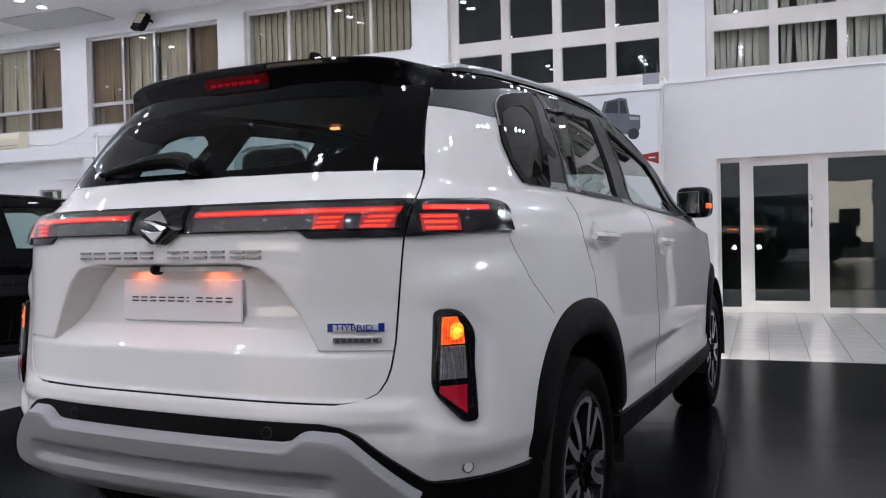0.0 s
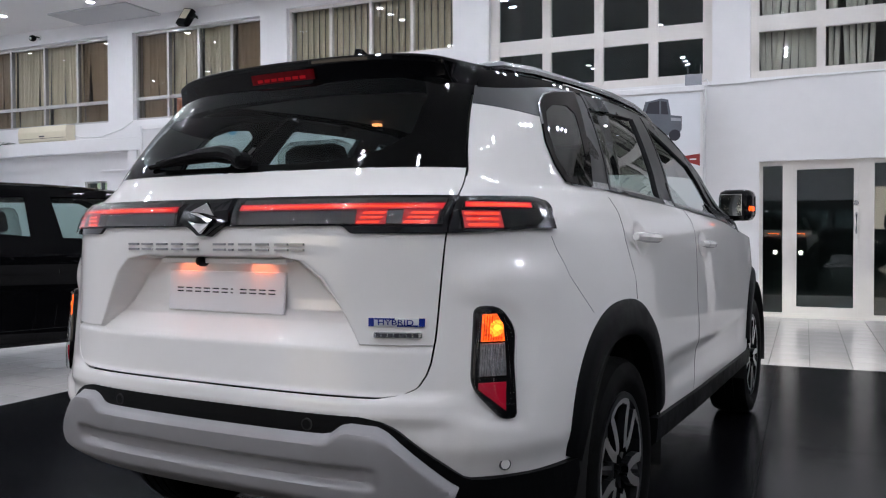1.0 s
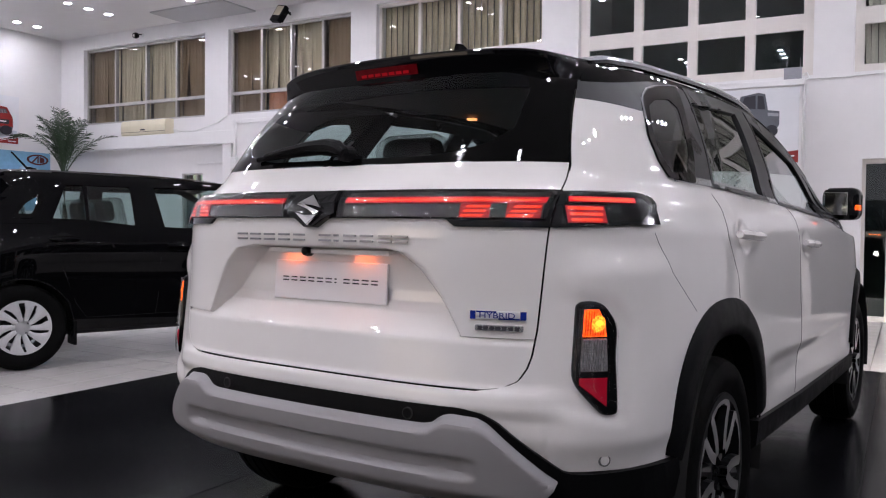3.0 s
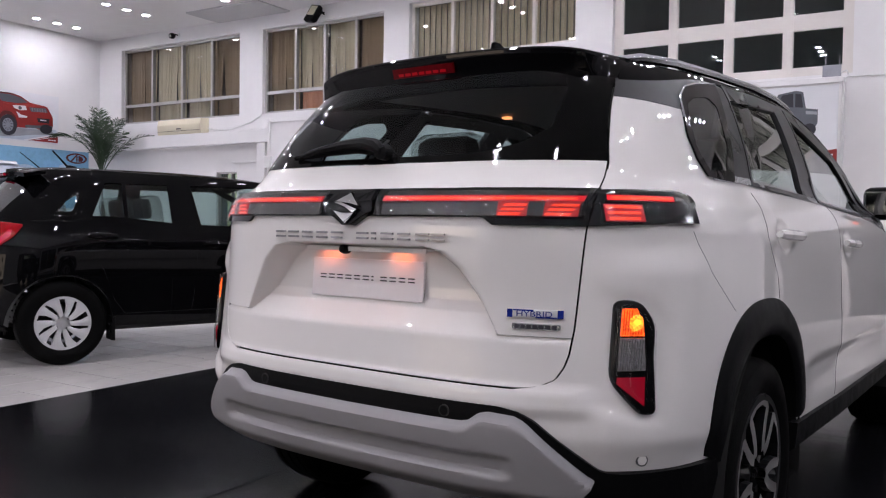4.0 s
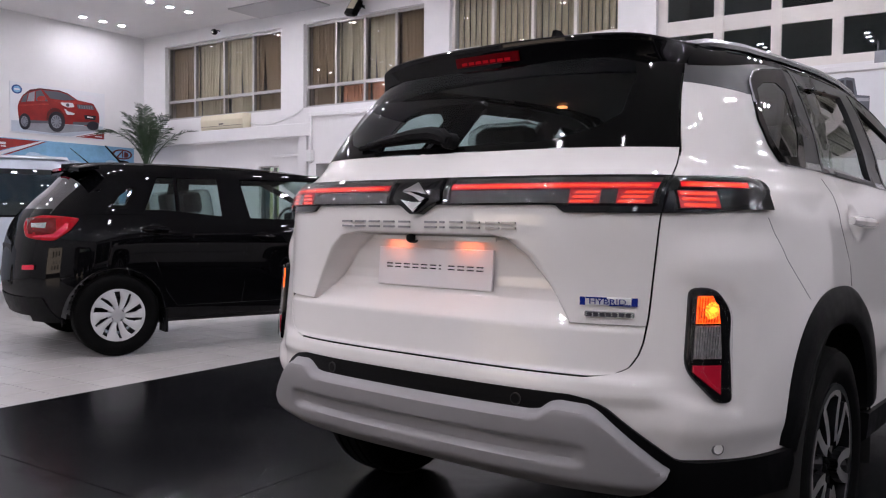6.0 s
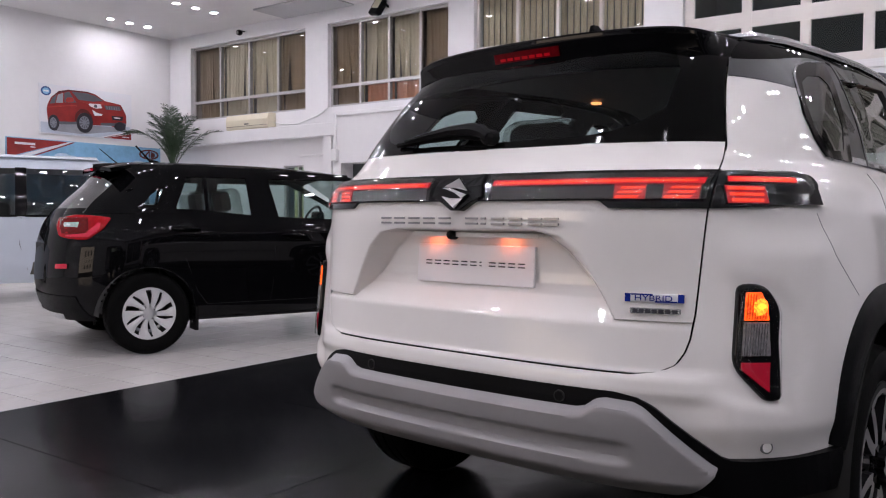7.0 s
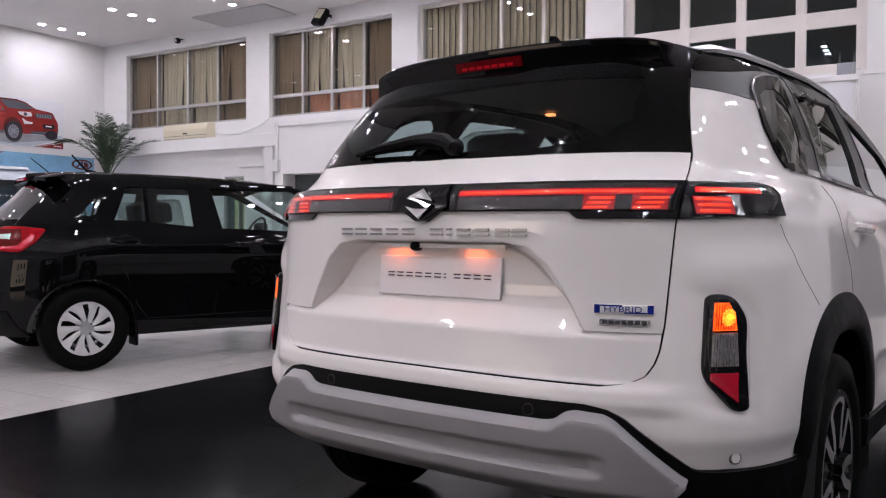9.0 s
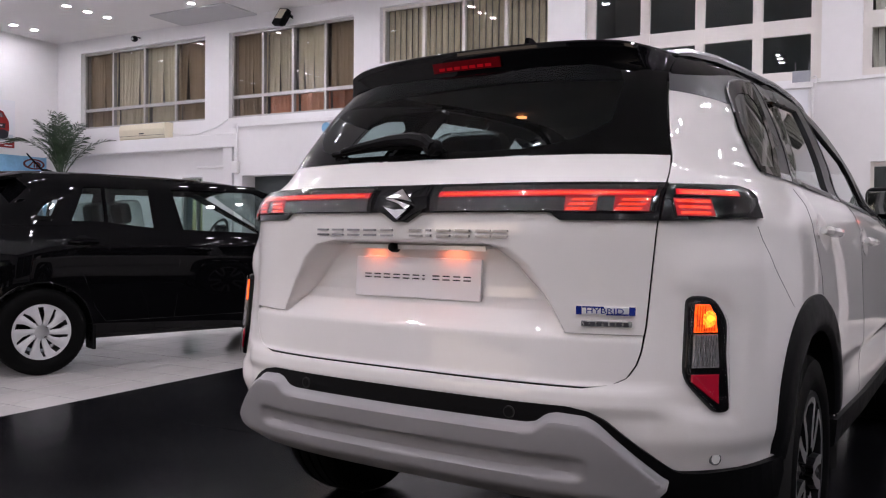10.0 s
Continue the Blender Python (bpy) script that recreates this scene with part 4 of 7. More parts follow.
                part("lens_rib", patch(x - 0.0006, x + 0.0006, z0 + 0.003, z1 - (0.004 if k < 4 else 0.014 + 0.004 * (k - 4) if m is M_AMBER else 0.004), 0.0198, 2, 4, depth=0.004), M_SILVER if m is M_CLEARLENS else M_AMBERDIM, pod)
            if m is M_AMBER:
                # blob added on the lens for the glow that spreads from the bulb
                part("reflector_bowl", blob([(side * 0.741 + 0.0125 * math.cos(q * 0.6283), 0.841 + 0.022 * math.sin(q * 0.6283)) for q in range(10)], 0.0202, depth=0.006, r=0.003), M_AMBERMID, pod, "glowing bowl behind the bulb")
                part("filament", blob([(side * 0.742 + 0.008 * math.cos(q * 0.6283), 0.843 + 0.009 * math.sin(q * 0.6283)) for q in range(10)], 0.0215, depth=0.006, r=0.003), M_AMBERHOT, pod, "bright bulb")

    part("lamp_cover", blob(dense(rounded([(side * (0.745 + (p - 0.745) * 0.90), 0.757 + (q - 0.757) * 0.94) for p, q in mk], 0.02), 0.02), 0.0235, depth=0.002, r=0.001), M_CLEAR, pod, "clear glossy cover", smooth=True)

# emblem, letters as plain bars, badges
bm = bmesh.new()
box_out = [(-0.075, 1.164), (0.075, 1.164), (0.088, 1.10), (0.05, 1.082), (0.018, 1.062), (-0.018, 1.062), (-0.05, 1.082), (-0.088, 1.10)]
mount = part("emblem_mount", blob(dense(box_out, 0.03), 0.022, depth=0.02, r=0.004), M_GLOSS, tailgate)
for pts in ([(-0.002, 1.153), (0.046, 1.116), (0.012, 1.122), (-0.044, 1.128)], [(-0.046, 1.126), (-0.018, 1.126), (0.046, 1.106), (0.03, 1.095), (0.0, 1.11)], [(0.002, 1.069), (-0.046, 1.104), (-0.012, 1.098), (0.036, 1.096)]):
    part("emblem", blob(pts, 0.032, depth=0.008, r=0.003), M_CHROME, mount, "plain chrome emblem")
for k, x in enumerate((-0.30, -0.244, -0.186, -0.128, -0.07, 0.025, 0.078, 0.112, 0.168, 0.228, 0.275)):
    w = 0.040 if k != 6 else 0.014
    bm = bmesh.new()
    for z in (1.0255, 1.0395):
        patch(x, x + w, z, z + 0.0055, 0.006, 4, 1, depth=0.01, bm=bm)
    part("letter_bar", bm, M_LETTER, tailgate, "small chrome lettering bar" if k == 0 else "")
hyb = part("badge", blob(dense(rounded([(0.484, 0.866), (0.61, 0.866), (0.61, 0.846), (0.484, 0.846)], 0.006), 0.02), 0.006, depth=0.008, r=0.002), M_POLYMER, tailgate, "silver and blue badge with raised letters")
for q in ((0.483, 0.496), (0.598, 0.611)):
    part("badge_end", patch(*q, 0.846, 0.866, 0.0068, 3, 2, depth=0.004), M_BLUE, hyb, "blue end")
part("badge_line", patch(0.497, 0.545, 0.8625, 0.866, 0.0068, 4, 1, depth=0.004), M_BLUE, hyb)
part("badge_line", patch(0.55, 0.597, 0.846, 0.8495, 0.0068, 4, 1, depth=0.004), M_BLUE, hyb)


def words(name, text, size, m, parent, at_, extrude=0.001, wide=1.0):
    """Raised letters in the built-in font, made a mesh."""
    cu = bpy.data.curves.new(name, "FONT")
    cu.body, cu.size, cu.extrude, cu.align_x, cu.align_y = text, size, extrude, "CENTER", "CENTER"
    tmp = new(name, cu)
    dg = bpy.context.evaluated_depsgraph_get()
    me = bpy.data.meshes.new_from_object(tmp.evaluated_get(dg))
    bpy.data.objects.remove(tmp)
    bpy.data.curves.remove(cu)
    me.transform(Matrix.Diagonal((wide, 1, 1, 1)))
    me.materials.clear()
    me.materials.append(m)
    ob = new(name, me)
    ob.parent = parent
    ob.matrix_basis = at_
    return ob


p0, p1 = Vector(at_x(0.5, 0.856)), Vector(at_x(0.595, 0.856))
ang = math.degrees(math.atan2(p1.y - p0.y, p1.x - p0.x))
mid = Vector(at_x(0.547, 0.8555, 0.0085))
words("badge_letters", "HYBRID", 0.019, M_BLUE, hyb, pose(*mid, 90, 0, ang), wide=1.35)
grip = part("badge", blob(dense(rounded([(0.494, 0.832), (0.606, 0.832), (0.606, 0.818), (0.494, 0.818)], 0.004), 0.02), 0.006, depth=0.008, r=0.002), M_SILVER, tailgate, "small satin silver badge")
for k in range(7):
    part("letter_bar", patch(0.502 + 0.0142 * k, 0.5125 + 0.0142 * k, 0.8205, 0.8295, 0.0075, 2, 1, depth=0.004), M_INK, grip)

# plate in its recess
plate = part("number_plate", boxed(-0.205, 0.206, -0.004, 0.004, -0.055, 0.055, bevel=0.002), M_PLATE, car, "blank white show plate with dark lettering bars", at=pose(0, 0.066, 0.913, -4, 0, 0.4))
for k in range(11):
    x = -0.172 + 0.0326 * k
    w = 0.022 if k != 6 else 0.007
    bm = bmesh.new()
    for z in (-0.0042, 0.0052):
        box(bm, x, x + w, -0.0052, -0.0038, z, z + 0.0035)
    part("letter_bar", bm, M_INK, plate)
part("plate_backing", boxed(-0.2, 0.2, 0.006, 0.05, -0.04, 0.04), M_PLASTIC, plate)
bm = boxed(-0.2, 0.24, 0.034, 0.064, 0.996, 1.004, bevel=0.002)
box(bm, -0.2, 0.24, 0.030, 0.0335, 0.9905, 1.003, bevel=0.001)
bar = part("plate_lamp_bar", bm, M_WHITE, tailgate, "slim lamp bar over the plate")
for x in (-0.13, 0.13):
    part("plate_lamp", boxed(x - 0.03, x + 0.03, 0.040, 0.058, 0.9945, 0.9958), M_WARMLAMP, bar, "lit warm plate lamp")
part("reversing_camera", lathe([(0.004, 0.0), (0.011, 0.004), (0.014, 0.014), (0.014, 0.03)], 14, "y"), M_PLASTIC, tailgate, "small round black camera", smooth=True, at=pose(-0.050, 0.014, 0.996))

# bumper: black valance, strip, satin skid plate, sensors


def val_top(x):
    return float(np.interp(abs(x), (0.0, 0.43, 0.47, 0.52, 0.56, 0.70, 0.74, 0.9), (0.628, 0.629, 0.629, 0.62, 0.60, 0.484, 0.481, 0.488)))


def skid_top(x):
    return float(np.interp(abs(x), (0.0, 0.375, 0.40, 0.425, 0.45, 0.515, 0.54, 0.68), (0.581, 0.583, 0.588, 0.608, 0.614, 0.610, 0.598, 0.466)))


def wide(x, z, off):
    return at_x(x, z, off, True)


valance = part("valance", patch(-0.868, 0.868, lambda u: float(np.interp(abs(-0.868 + 1.736 * u), (0, 0.60, 0.70, 0.87), (0.40, 0.40, 0.385, 0.385))), lambda u: val_top(-0.868 + 1.736 * u), 0.014, 120, 8, wide, 0.03), M_PLASTIC, car, "textured black lower bumper", smooth=False)


def skid_off(x, z):
    groove = ramp(z, 0.455, 0.475) * ramp(0.515 - z, 0.0, 0.012) * ramp(0.52 - abs(x), 0.0, 0.05)
    roll = ramp(skid_top(x) - z, 0.0, 0.022)
    return 0.016 + 0.030 * roll - 0.020 * groove - 0.05 * ramp(0.43 - z, 0.0, 0.06)


def skid_pt(u, v):
    x = -0.682 + 1.364 * u
    lo = float(np.interp(abs(x), (0.0, 0.60, 0.632, 0.682), (0.385, 0.385, 0.40, 0.463)))
    z = lo + (skid_top(x) - lo) * v
    return wide(x, z, skid_off(x, z))


skid = part("skid_plate", sheet(skid_pt, 130, 36), M_SKID, car, "satin silver skid plate with a long groove", smooth=True)
thicken(skid, 0.012)
for x, z, m in ((0.771, 0.512, M_WHITE), (-0.771, 0.512, M_WHITE), (0.33, 0.602, M_PLASTIC), (-0.33, 0.602, M_PLASTIC)):
    o = 0.0 if m is M_WHITE else 0.014
    c = Vector(at_x(x, z, o + 0.003, m is not M_WHITE))
    d = (Vector(at_x(x, z, o + 0.01, m is not M_WHITE)) - c).normalized()
    part("parking_sensor", lathe([(0.0112, 0.0008), (0.0124, 0.0004), (0.013, -0.006)], 20, "z"), m, car, "round parking sensor", at=Matrix.Translation(c) @ d.to_track_quat("Z", "Y").to_matrix().to_4x4())
    part("sensor_ring", lathe([(0.013, 0.0006), (0.0150, 0.0004), (0.0154, -0.006), (0.013, -0.006)], 20, "z"), M_PGAP if m is M_WHITE else M_SEAM, car, at=Matrix.Translation(c) @ d.to_track_quat("Z", "Y").to_matrix().to_4x4())
part("exhaust", tube([(0.42, 0.16, 0.285), (0.42, 0.6, 0.285)], 0.03, seg=14), M_SILVER, car, "short steel exhaust pipe")
part("underbody", boxed(-0.5, 0.5, 0.35, 4.0, 0.27, 0.44, bevel=0.03), M_PLASTIC, car)

# arches, sills
for side in (1, -1):
    for hub, nm in ((HUB_R + 0.004, "rear_arch_trim"), (HUB_F, "front_arch_trim")):
        def arch_pt(u, v, o):
            a = math.pi * (1 - u)
            c, s = math.cos(a), math.sin(a)
            g = 0.350 + 0.088 * v
            h = 0.40 + 0.108 * v
            y = hub - math.copysign(abs(c) ** 0.8, c) * -1 * g
            z = 0.36 + abs(s) ** 0.8 * h
            return y, z
        bm = bmesh.new()
        lay = []
        for o in (0.016, -0.06):
            rows = []
            for i in range(41):
                row = []
                for j in range(7):
                    u, v = i / 40, j / 6
                    if u < 0.08 or u > 0.92:
                        uu = 0.08 if u < 0.08 else 0.92
                        y, z = arch_pt(uu, v, o)
                        z -= (0.08 - u if u < 0.5 else u - 0.92) * 0.4
                    else:
                        y, z = arch_pt(u, v, o)
                    rim = 0.014 * (1 - (2 * v - 1) ** 4)
                    row.append(bm.verts.new(at_y(y, z, (o - 0.012 + rim) if o > 0 else o, side)))
                rows.append(row)
            lay.append(rows)
        a, b = lay
        for i in range(40):
            for j in range(6):
                bm.faces.new((a[i][j], a[i + 1][j], a[i + 1][j + 1], a[i][j + 1]))
            bm.faces.new((a[i][0], b[i][0], b[i + 1][0], a[i + 1][0]))
            bm.faces.new((a[i][6], a[i + 1][6], b[i + 1][6], b[i][6]))
        part(nm, bm, M_PLASTIC, car, "textured black wheel arch trim", smooth=True)
        bm = bmesh.new()
        well = lambda u, v: (side * (0.50 + 0.40 * v), hub + 0.40 * math.cos(math.pi * (1.1 * u - 0.05)), 0.34 + 0.44 * math.sin(math.pi * (1.1 * u - 0.05)))
        sheet(well, 24, 2, bm)
        part("wheel_well", bm, M_SEAM, car, smooth=True)
    part("sill_trim", patch(HUB_R + 0.33, HUB_F - 0.36, 0.345, lambda u: 0.446 - 0.018 * u, 0.016, 40, 5, lambda y, z, o: at_y(y, z, o - (0.02 if z < 0.36 else 0), side), 0.03), M_PLASTIC, car, "textured black sill trim", smooth=False)

# side glass, pillars and trims


def yz_patch(q, off, n, m, side, depth=0.005):
    """A slab between four corners (y, z) on the flank: lower rear, lower front, upper front, upper rear."""
    (a, b, c, d) = q

    def f(u, v):
        lo = (a[0] + (b[0] - a[0]) * u, a[1] + (b[1] - a[1]) * u)
        hi = (d[0] + (c[0] - d[0]) * u, d[1] + (c[1] - d[1]) * u)
        return at_y(lo[0] + (hi[0] - lo[0]) * v, lo[1] + (hi[1] - lo[1]) * v, off, side)
    return f



def dense_line(pts, n=5):
    return [(a[0] + (b[0] - a[0]) * k / n, a[1] + (b[1] - a[1]) * k / n) for a, b in zip(pts, pts[1:]) for k in range(n)] + [pts[-1]]


C_LOW, C_UP = 1.0, 1.26
B_LOW, B_UP = 1.60, 1.86
for side in (1, -1):
    qw = rounded(QUARTER, 0.02, 4)
    quarter = part("quarter_window", blob(dense(qw, 0.04), 0.006, lambda y, z, o: at_y(y, z, o, side), 0.012, 2, 0.004), M_SIDEGLASS, car, "small tinted quarter window", smooth=True)
    ring = bmesh.new()
    rows = [[ring.verts.new(at_y(y, z, o, side)) for y, z in evenly(edge, 72)] for edge, o in ((QUARTER, 0.002), (QUARTER, 0.0085), (QUARTER_PANE, 0.0075), (QUARTER_PANE, -0.004))]
    for p, q in zip(rows, rows[1:]):
        for i in range(72):
            j = (i + 1) % 72
            ring.faces.new((p[i], p[j], q[j], q[i]))
    part("window_band", ring, M_FRIT, quarter, "black band round the pane", smooth=True)
    part("chrome_edge", tube([at_y(y, z, 0.008, side) for y, z in ((0.640, 1.385), (0.666, 1.421), (0.685, 1.445), (0.709, 1.465), (0.77, 1.495), (0.868, 1.519), (0.97, 1.534), (1.085, 1.550))], 0.0035), M_SILVER, quarter, "satin silver edge", smooth=True)
    for nm, q, m, lb in (("rear_pillar_cover", ((0.812, 1.207), (0.992, 1.205), (1.178, 1.545), (1.086, 1.555)), M_PILLAR, "dark grey pillar cover"), ("middle_pillar", ((1.573, 1.182), (1.755, 1.17), (1.855, 1.55), (1.688, 1.555)), M_PILLAR, "black middle pillar")):
        ob = part(nm, sheet(yz_patch(q, 0.004, 1, None, side), 6, 16), m, car, lb, smooth=True)
        thicken(ob, 0.02)
    for nm, q in (("rear_door_glass", ((0.985, 1.208), (1.59, 1.182), (1.70, 1.545), (1.15, 1.535))), ("front_door_glass", ((1.71, 1.168), (2.72, 1.12), (2.22, 1.495), (1.84, 1.54)))):
        part(nm, sheet(yz_patch(q, -0.004, 1, None, side), 16, 10), M_SIDEGLASS, car, "lightly tinted door glass", smooth=True)
    for outer, inner in (([(0.982, 1.205), (1.60, 1.178), (1.712, 1.562), (1.168, 1.560)], [(1.008, 1.217), (1.568, 1.197), (1.678, 1.526), (1.148, 1.503)]), ([(1.735, 1.172), (2.70, 1.118), (2.42, 1.40), (1.862, 1.556)], [(1.762, 1.183), (2.62, 1.138), (2.36, 1.378), (1.866, 1.512)])):
        ring = bmesh.new()
        loops = []
        for edge, o in ((outer, 0.0), (outer, 0.007), (inner, 0.007), (inner, -0.01)):
            loops.append([ring.verts.new(at_y(p[0] + (q[0] - p[0]) * k / 14, p[1] + (q[1] - p[1]) * k / 14, o, side)) for p, q in zip(edge, edge[1:] + edge[:1]) for k in range(14)])
        for p, q in zip(loops, loops[1:]):
            for i in range(len(p)):
                j = (i + 1) % len(p)
                ring.faces.new((p[i], p[j], q[j], q[i]))
        part("window_frame", ring, M_PILLAR, car, "satin black door window frame", smooth=True)
    # rail over the windows down the windscreen pillar
    bm = bmesh.new()
    sheet(lambda u, v: at_y(1.165 + u * 1.785, ROOF(1.165 + u * 1.785) - 0.03 - 0.045 * v, 0.003, side), 50, 4, bm)
    thicken(part("window_rail", bm, M_PILLAR, car, "black frame over the side windows", smooth=True), 0.02)
    bm = bmesh.new()
    sheet(lambda u, v: at_y(0.66 + u * 2.2, BELT(0.66 + u * 2.2) - 0.006 + 0.02 * v, 0.006, side), 50, 2, bm)
    thicken(part("belt_trim", bm, M_SILVER, car, "satin silver strip under the windows", smooth=True), 0.008)
    bm = bmesh.new()
    sheet(lambda u, v: at_y(2.44 + u * 0.5 + (1 - u) * 0.0 * v, 1.135 + 0.07 * v * (1 - u), 0.008, side), 8, 3, bm)
    thicken(part("mirror_base", bm, M_GLOSS, car, smooth=True), 0.01)
    # door gaps as narrow dark grooves
    for pts in ([(0.935, 1.18), (0.898, 1.11), (0.885, 1.05), (0.92, 0.985), (0.955, 0.93), (0.96, 0.86)], [(1.84, 1.16), (1.855, 1.11), (1.814, 0.933), (1.79, 0.80), (1.80, 0.70), (1.80, 0.62), (1.76, 0.53), (1.72, 0.45)], [(0.385, 1.06), (0.40, 1.025), (0.436, 0.958), (0.524, 0.88), (0.56, 0.85)]):
        part("panel_gap", tube([at_y(y, z, 0.0002, side) for y, z in dense_line(pts)], 0.0007 if pts[0][0] < 0.5 else 0.0012, seg=6), M_PGAP, car, smooth=True)
    for y0, y1, z in ((0.94, 1.20, 1.052), (1.85, 2.10, 1.018)):
        pts = [at_y(y0 + (y1 - y0) * k / 6, z + 0.004 - 0.008 * k / 6, 0.012 + 0.024 * math.sin(math.pi * (0.12 + 0.76 * k / 6)), side) for k in range(7)]
        part("door_handle", tube(pts, [0.012, 0.016, 0.017, 0.017, 0.017, 0.016, 0.012], flat=1.0), M_WHITE, car, "white pull handle", smooth=True)
    # mirror
    mp = pose(side * 0.872, 2.98, 1.212, 0, 0, side * -6)
    bm = bmesh.new()
    box(bm, -0.09, 0.085, -0.06, 0.08, -0.085, 0.08, bevel=0.04, seg=4)
    housing = part("wing_mirror", bm, M_GLOSS, car, "gloss black wing mirror", smooth=True, at=mp)
    part("mirror_glass", boxed(-0.07, 0.04, -0.064, -0.058, -0.06, 0.055, bevel=0.002), M_CHROME, housing, "mirror glass")
    part("indicator", boxed(0.07, 0.09, -0.05, 0.0, -0.035, -0.01, bevel=0.004), M_AMBER, housing, "lit amber lamp")
    part("mirror_arm", tube([(side * 0.80, 2.90, 1.11), (side * 0.85, 2.97, 1.16)], 0.025), M_GLOSS, housing.parent, smooth=True)
    # roof rail
    pts = [(side * (skin(s_of_y(y, ROOF(y) - 0.012), ROOF(y) - 0.012)[0] - 0.022), y, ROOF(y) + z) for y, z in ((0.54, 0.0), (0.66, 0.014), (0.85, 0.017), (1.2, 0.017), (1.6, 0.017), (1.9, 0.016), (2.05, 0.012), (2.18, -0.012))]
    part("roof_rail", tube(pts, [0.012, 0.018, 0.018, 0.017, 0.017, 0.017, 0.016, 0.01], flat=0.8), M_SILVER, car, "satin silver roof rail", smooth=True)
bm = bmesh.new()
prof = [(0.0, -0.03), (0.17, -0.03), (0.15, 0.02), (0.05, 0.062), (0.02, 0.06)]
prism(prof, -0.014, 0.014, lambda a, b, d: (d * (1 - b * 9), 0.68 + a, 1.632 + b), bm)
part("roof_antenna", bm, M_BLACKPAINT, car, "black fin antenna")

# wiper
bm = tube([at_x(0.03, 1.270, 0.045), at_x(0.0, 1.288, 0.048), at_x(-0.05, 1.298, 0.045), at_x(-0.13, 1.298, 0.04), at_x(-0.24, 1.286, 0.032), at_x(-0.31, 1.275, 0.028)], [0.014, 0.020, 0.019, 0.016, 0.011, 0.008])
wiper = part("rear_wiper", bm, M_PLASTIC, car, "black rear wiper at rest", smooth=True)
part("wiper_pivot", lathe([(0.014, 0.0), (0.022, 0.01), (0.024, 0.04)], 16, "y"), M_PLASTIC, wiper, at=pose(0.02, 0.085, 1.27))
part("wiper_blade", tube([at_x(-0.36, 1.268, 0.012), at_x(-0.22, 1.276, 0.016), at_x(-0.09, 1.28, 0.018), at_x(0.04, 1.262, 0.012)], 0.008), M_RUBBER, wiper, smooth=True)

# windscreen, bonnet and nose close the car
bm = bmesh.new()
sheet(lambda u, v: ((2 * u - 1) * (0.50 + 0.22 * (1 - v)), 2.45 + 0.80 * (1 - v) - 0.25 * abs(2 * u - 1) ** 2, 1.09 + (ROOF(2.45) + 0.07 - 1.09) * v), 16, 6, bm)
part("windscreen", bm, M_SIDEGLASS, car, "clear windscreen", smooth=True)
bm = bmesh.new()
sheet(lambda u, v: ((2 * u - 1) * min(0.78, skin(1 + 2.0 + 0.95 * v, 0.95)[0]), 3.3 + 0.95 * v, 1.09 - 0.12 * v ** 2 + 0.03 * (1 - (2 * u - 1) ** 2)), 16, 10, bm)
thicken(part("bonnet", bm, M_WHITE, car, "pearl white bonnet", smooth=True), 0.01)
part("front_fascia", boxed(-0.7, 0.7, 4.1, 4.25, 0.35, 0.95, bevel=0.06), M_PLASTIC, car)
for side in (1, -1):
    for k in range(3):
        part("front_indicator", boxed(-0.028, 0.028, -0.01, 0.01, -0.012, 0.012, bevel=0.004), M_DRL, car, "lit amber strip", at=pose(side * (0.50 + 0.07 * k), 4.25 - 0.03 * k, 1.03))
    part("head_lamp", lathe([(0.0, 0.012), (0.03, 0.01), (0.045, 0.0)], 18, "y"), M_HEADLAMP, car, "lit round head lamp", at=pose(side * 0.60, 4.255, 0.69))
part("dashboard", boxed(-0.68, 0.68, 2.5, 3.0, 0.75, 1.05, bevel=0.06), M_SEAT, car)
bm = lathe([(0.17, -0.012), (0.185, 0.0), (0.17, 0.012), (0.155, 0.0), (0.17, -0.012)], 24, "y")
part("steering_wheel", bm, M_SEAT, car, smooth=True, at=pose(0.36, 2.38, 1.03, -20, 0, 0))
part("reading_lamp", boxed(-0.018, 0.018, -0.016, 0.016, -0.005, 0.005, bevel=0.002), M_READLAMP, car, "small lit warm reading lamp", at=pose(-0.44, 1.5, 1.555))
part("cabin_floor", boxed(-0.72, 0.72, 0.5, 3.0, 0.42, 0.52), M_SEAT, car)
part("head_lining", sheet(lambda u, v: ((2 * v - 1) * 0.52, 0.56 + 1.7 * u, ROOF(0.56 + 1.7 * u) - 0.03), 12, 4), M_LINING, car)


def seat_bm(w):
    bm = bmesh.new()
    box(bm, -w / 2, w / 2, 0.0, 0.5, 0.55, 0.72, bevel=0.05)
    return bm


for y, xs, w in ((1.27, (-0.40, 0.0, 0.40), 0.42), (2.0, (-0.36, 0.36), 0.50)):
    for x in xs:
        part("seat_cushion", seat_bm(w), M_SEAT, car, smooth=True, at=pose(x, y, 0))
        part("seat_back", boxed(-w / 2, w / 2, -0.09, 0.07, 0.62, 1.22, bevel=0.05), M_SEAT, car, smooth=True, at=pose(x, y, 0, 10, 0, 0))
        part("head_rest", boxed(-0.13, 0.13, -0.06, 0.06, 1.25, 1.44 if y < 1.5 and x else 1.36, bevel=0.045), M_SEAT, car, smooth=True, at=pose(x, y - 0.03, 0, 10, 0, 0))
        if y < 1.5 and x:
            part("seat_wrap", boxed(-0.16, 0.16, -0.08, 0.08, 1.05, 1.455, bevel=0.06), M_PLASTICBAG, car, "clear plastic wrap over a head rest", smooth=True, at=pose(x, y - 0.03, 0, 10, 0, 0))


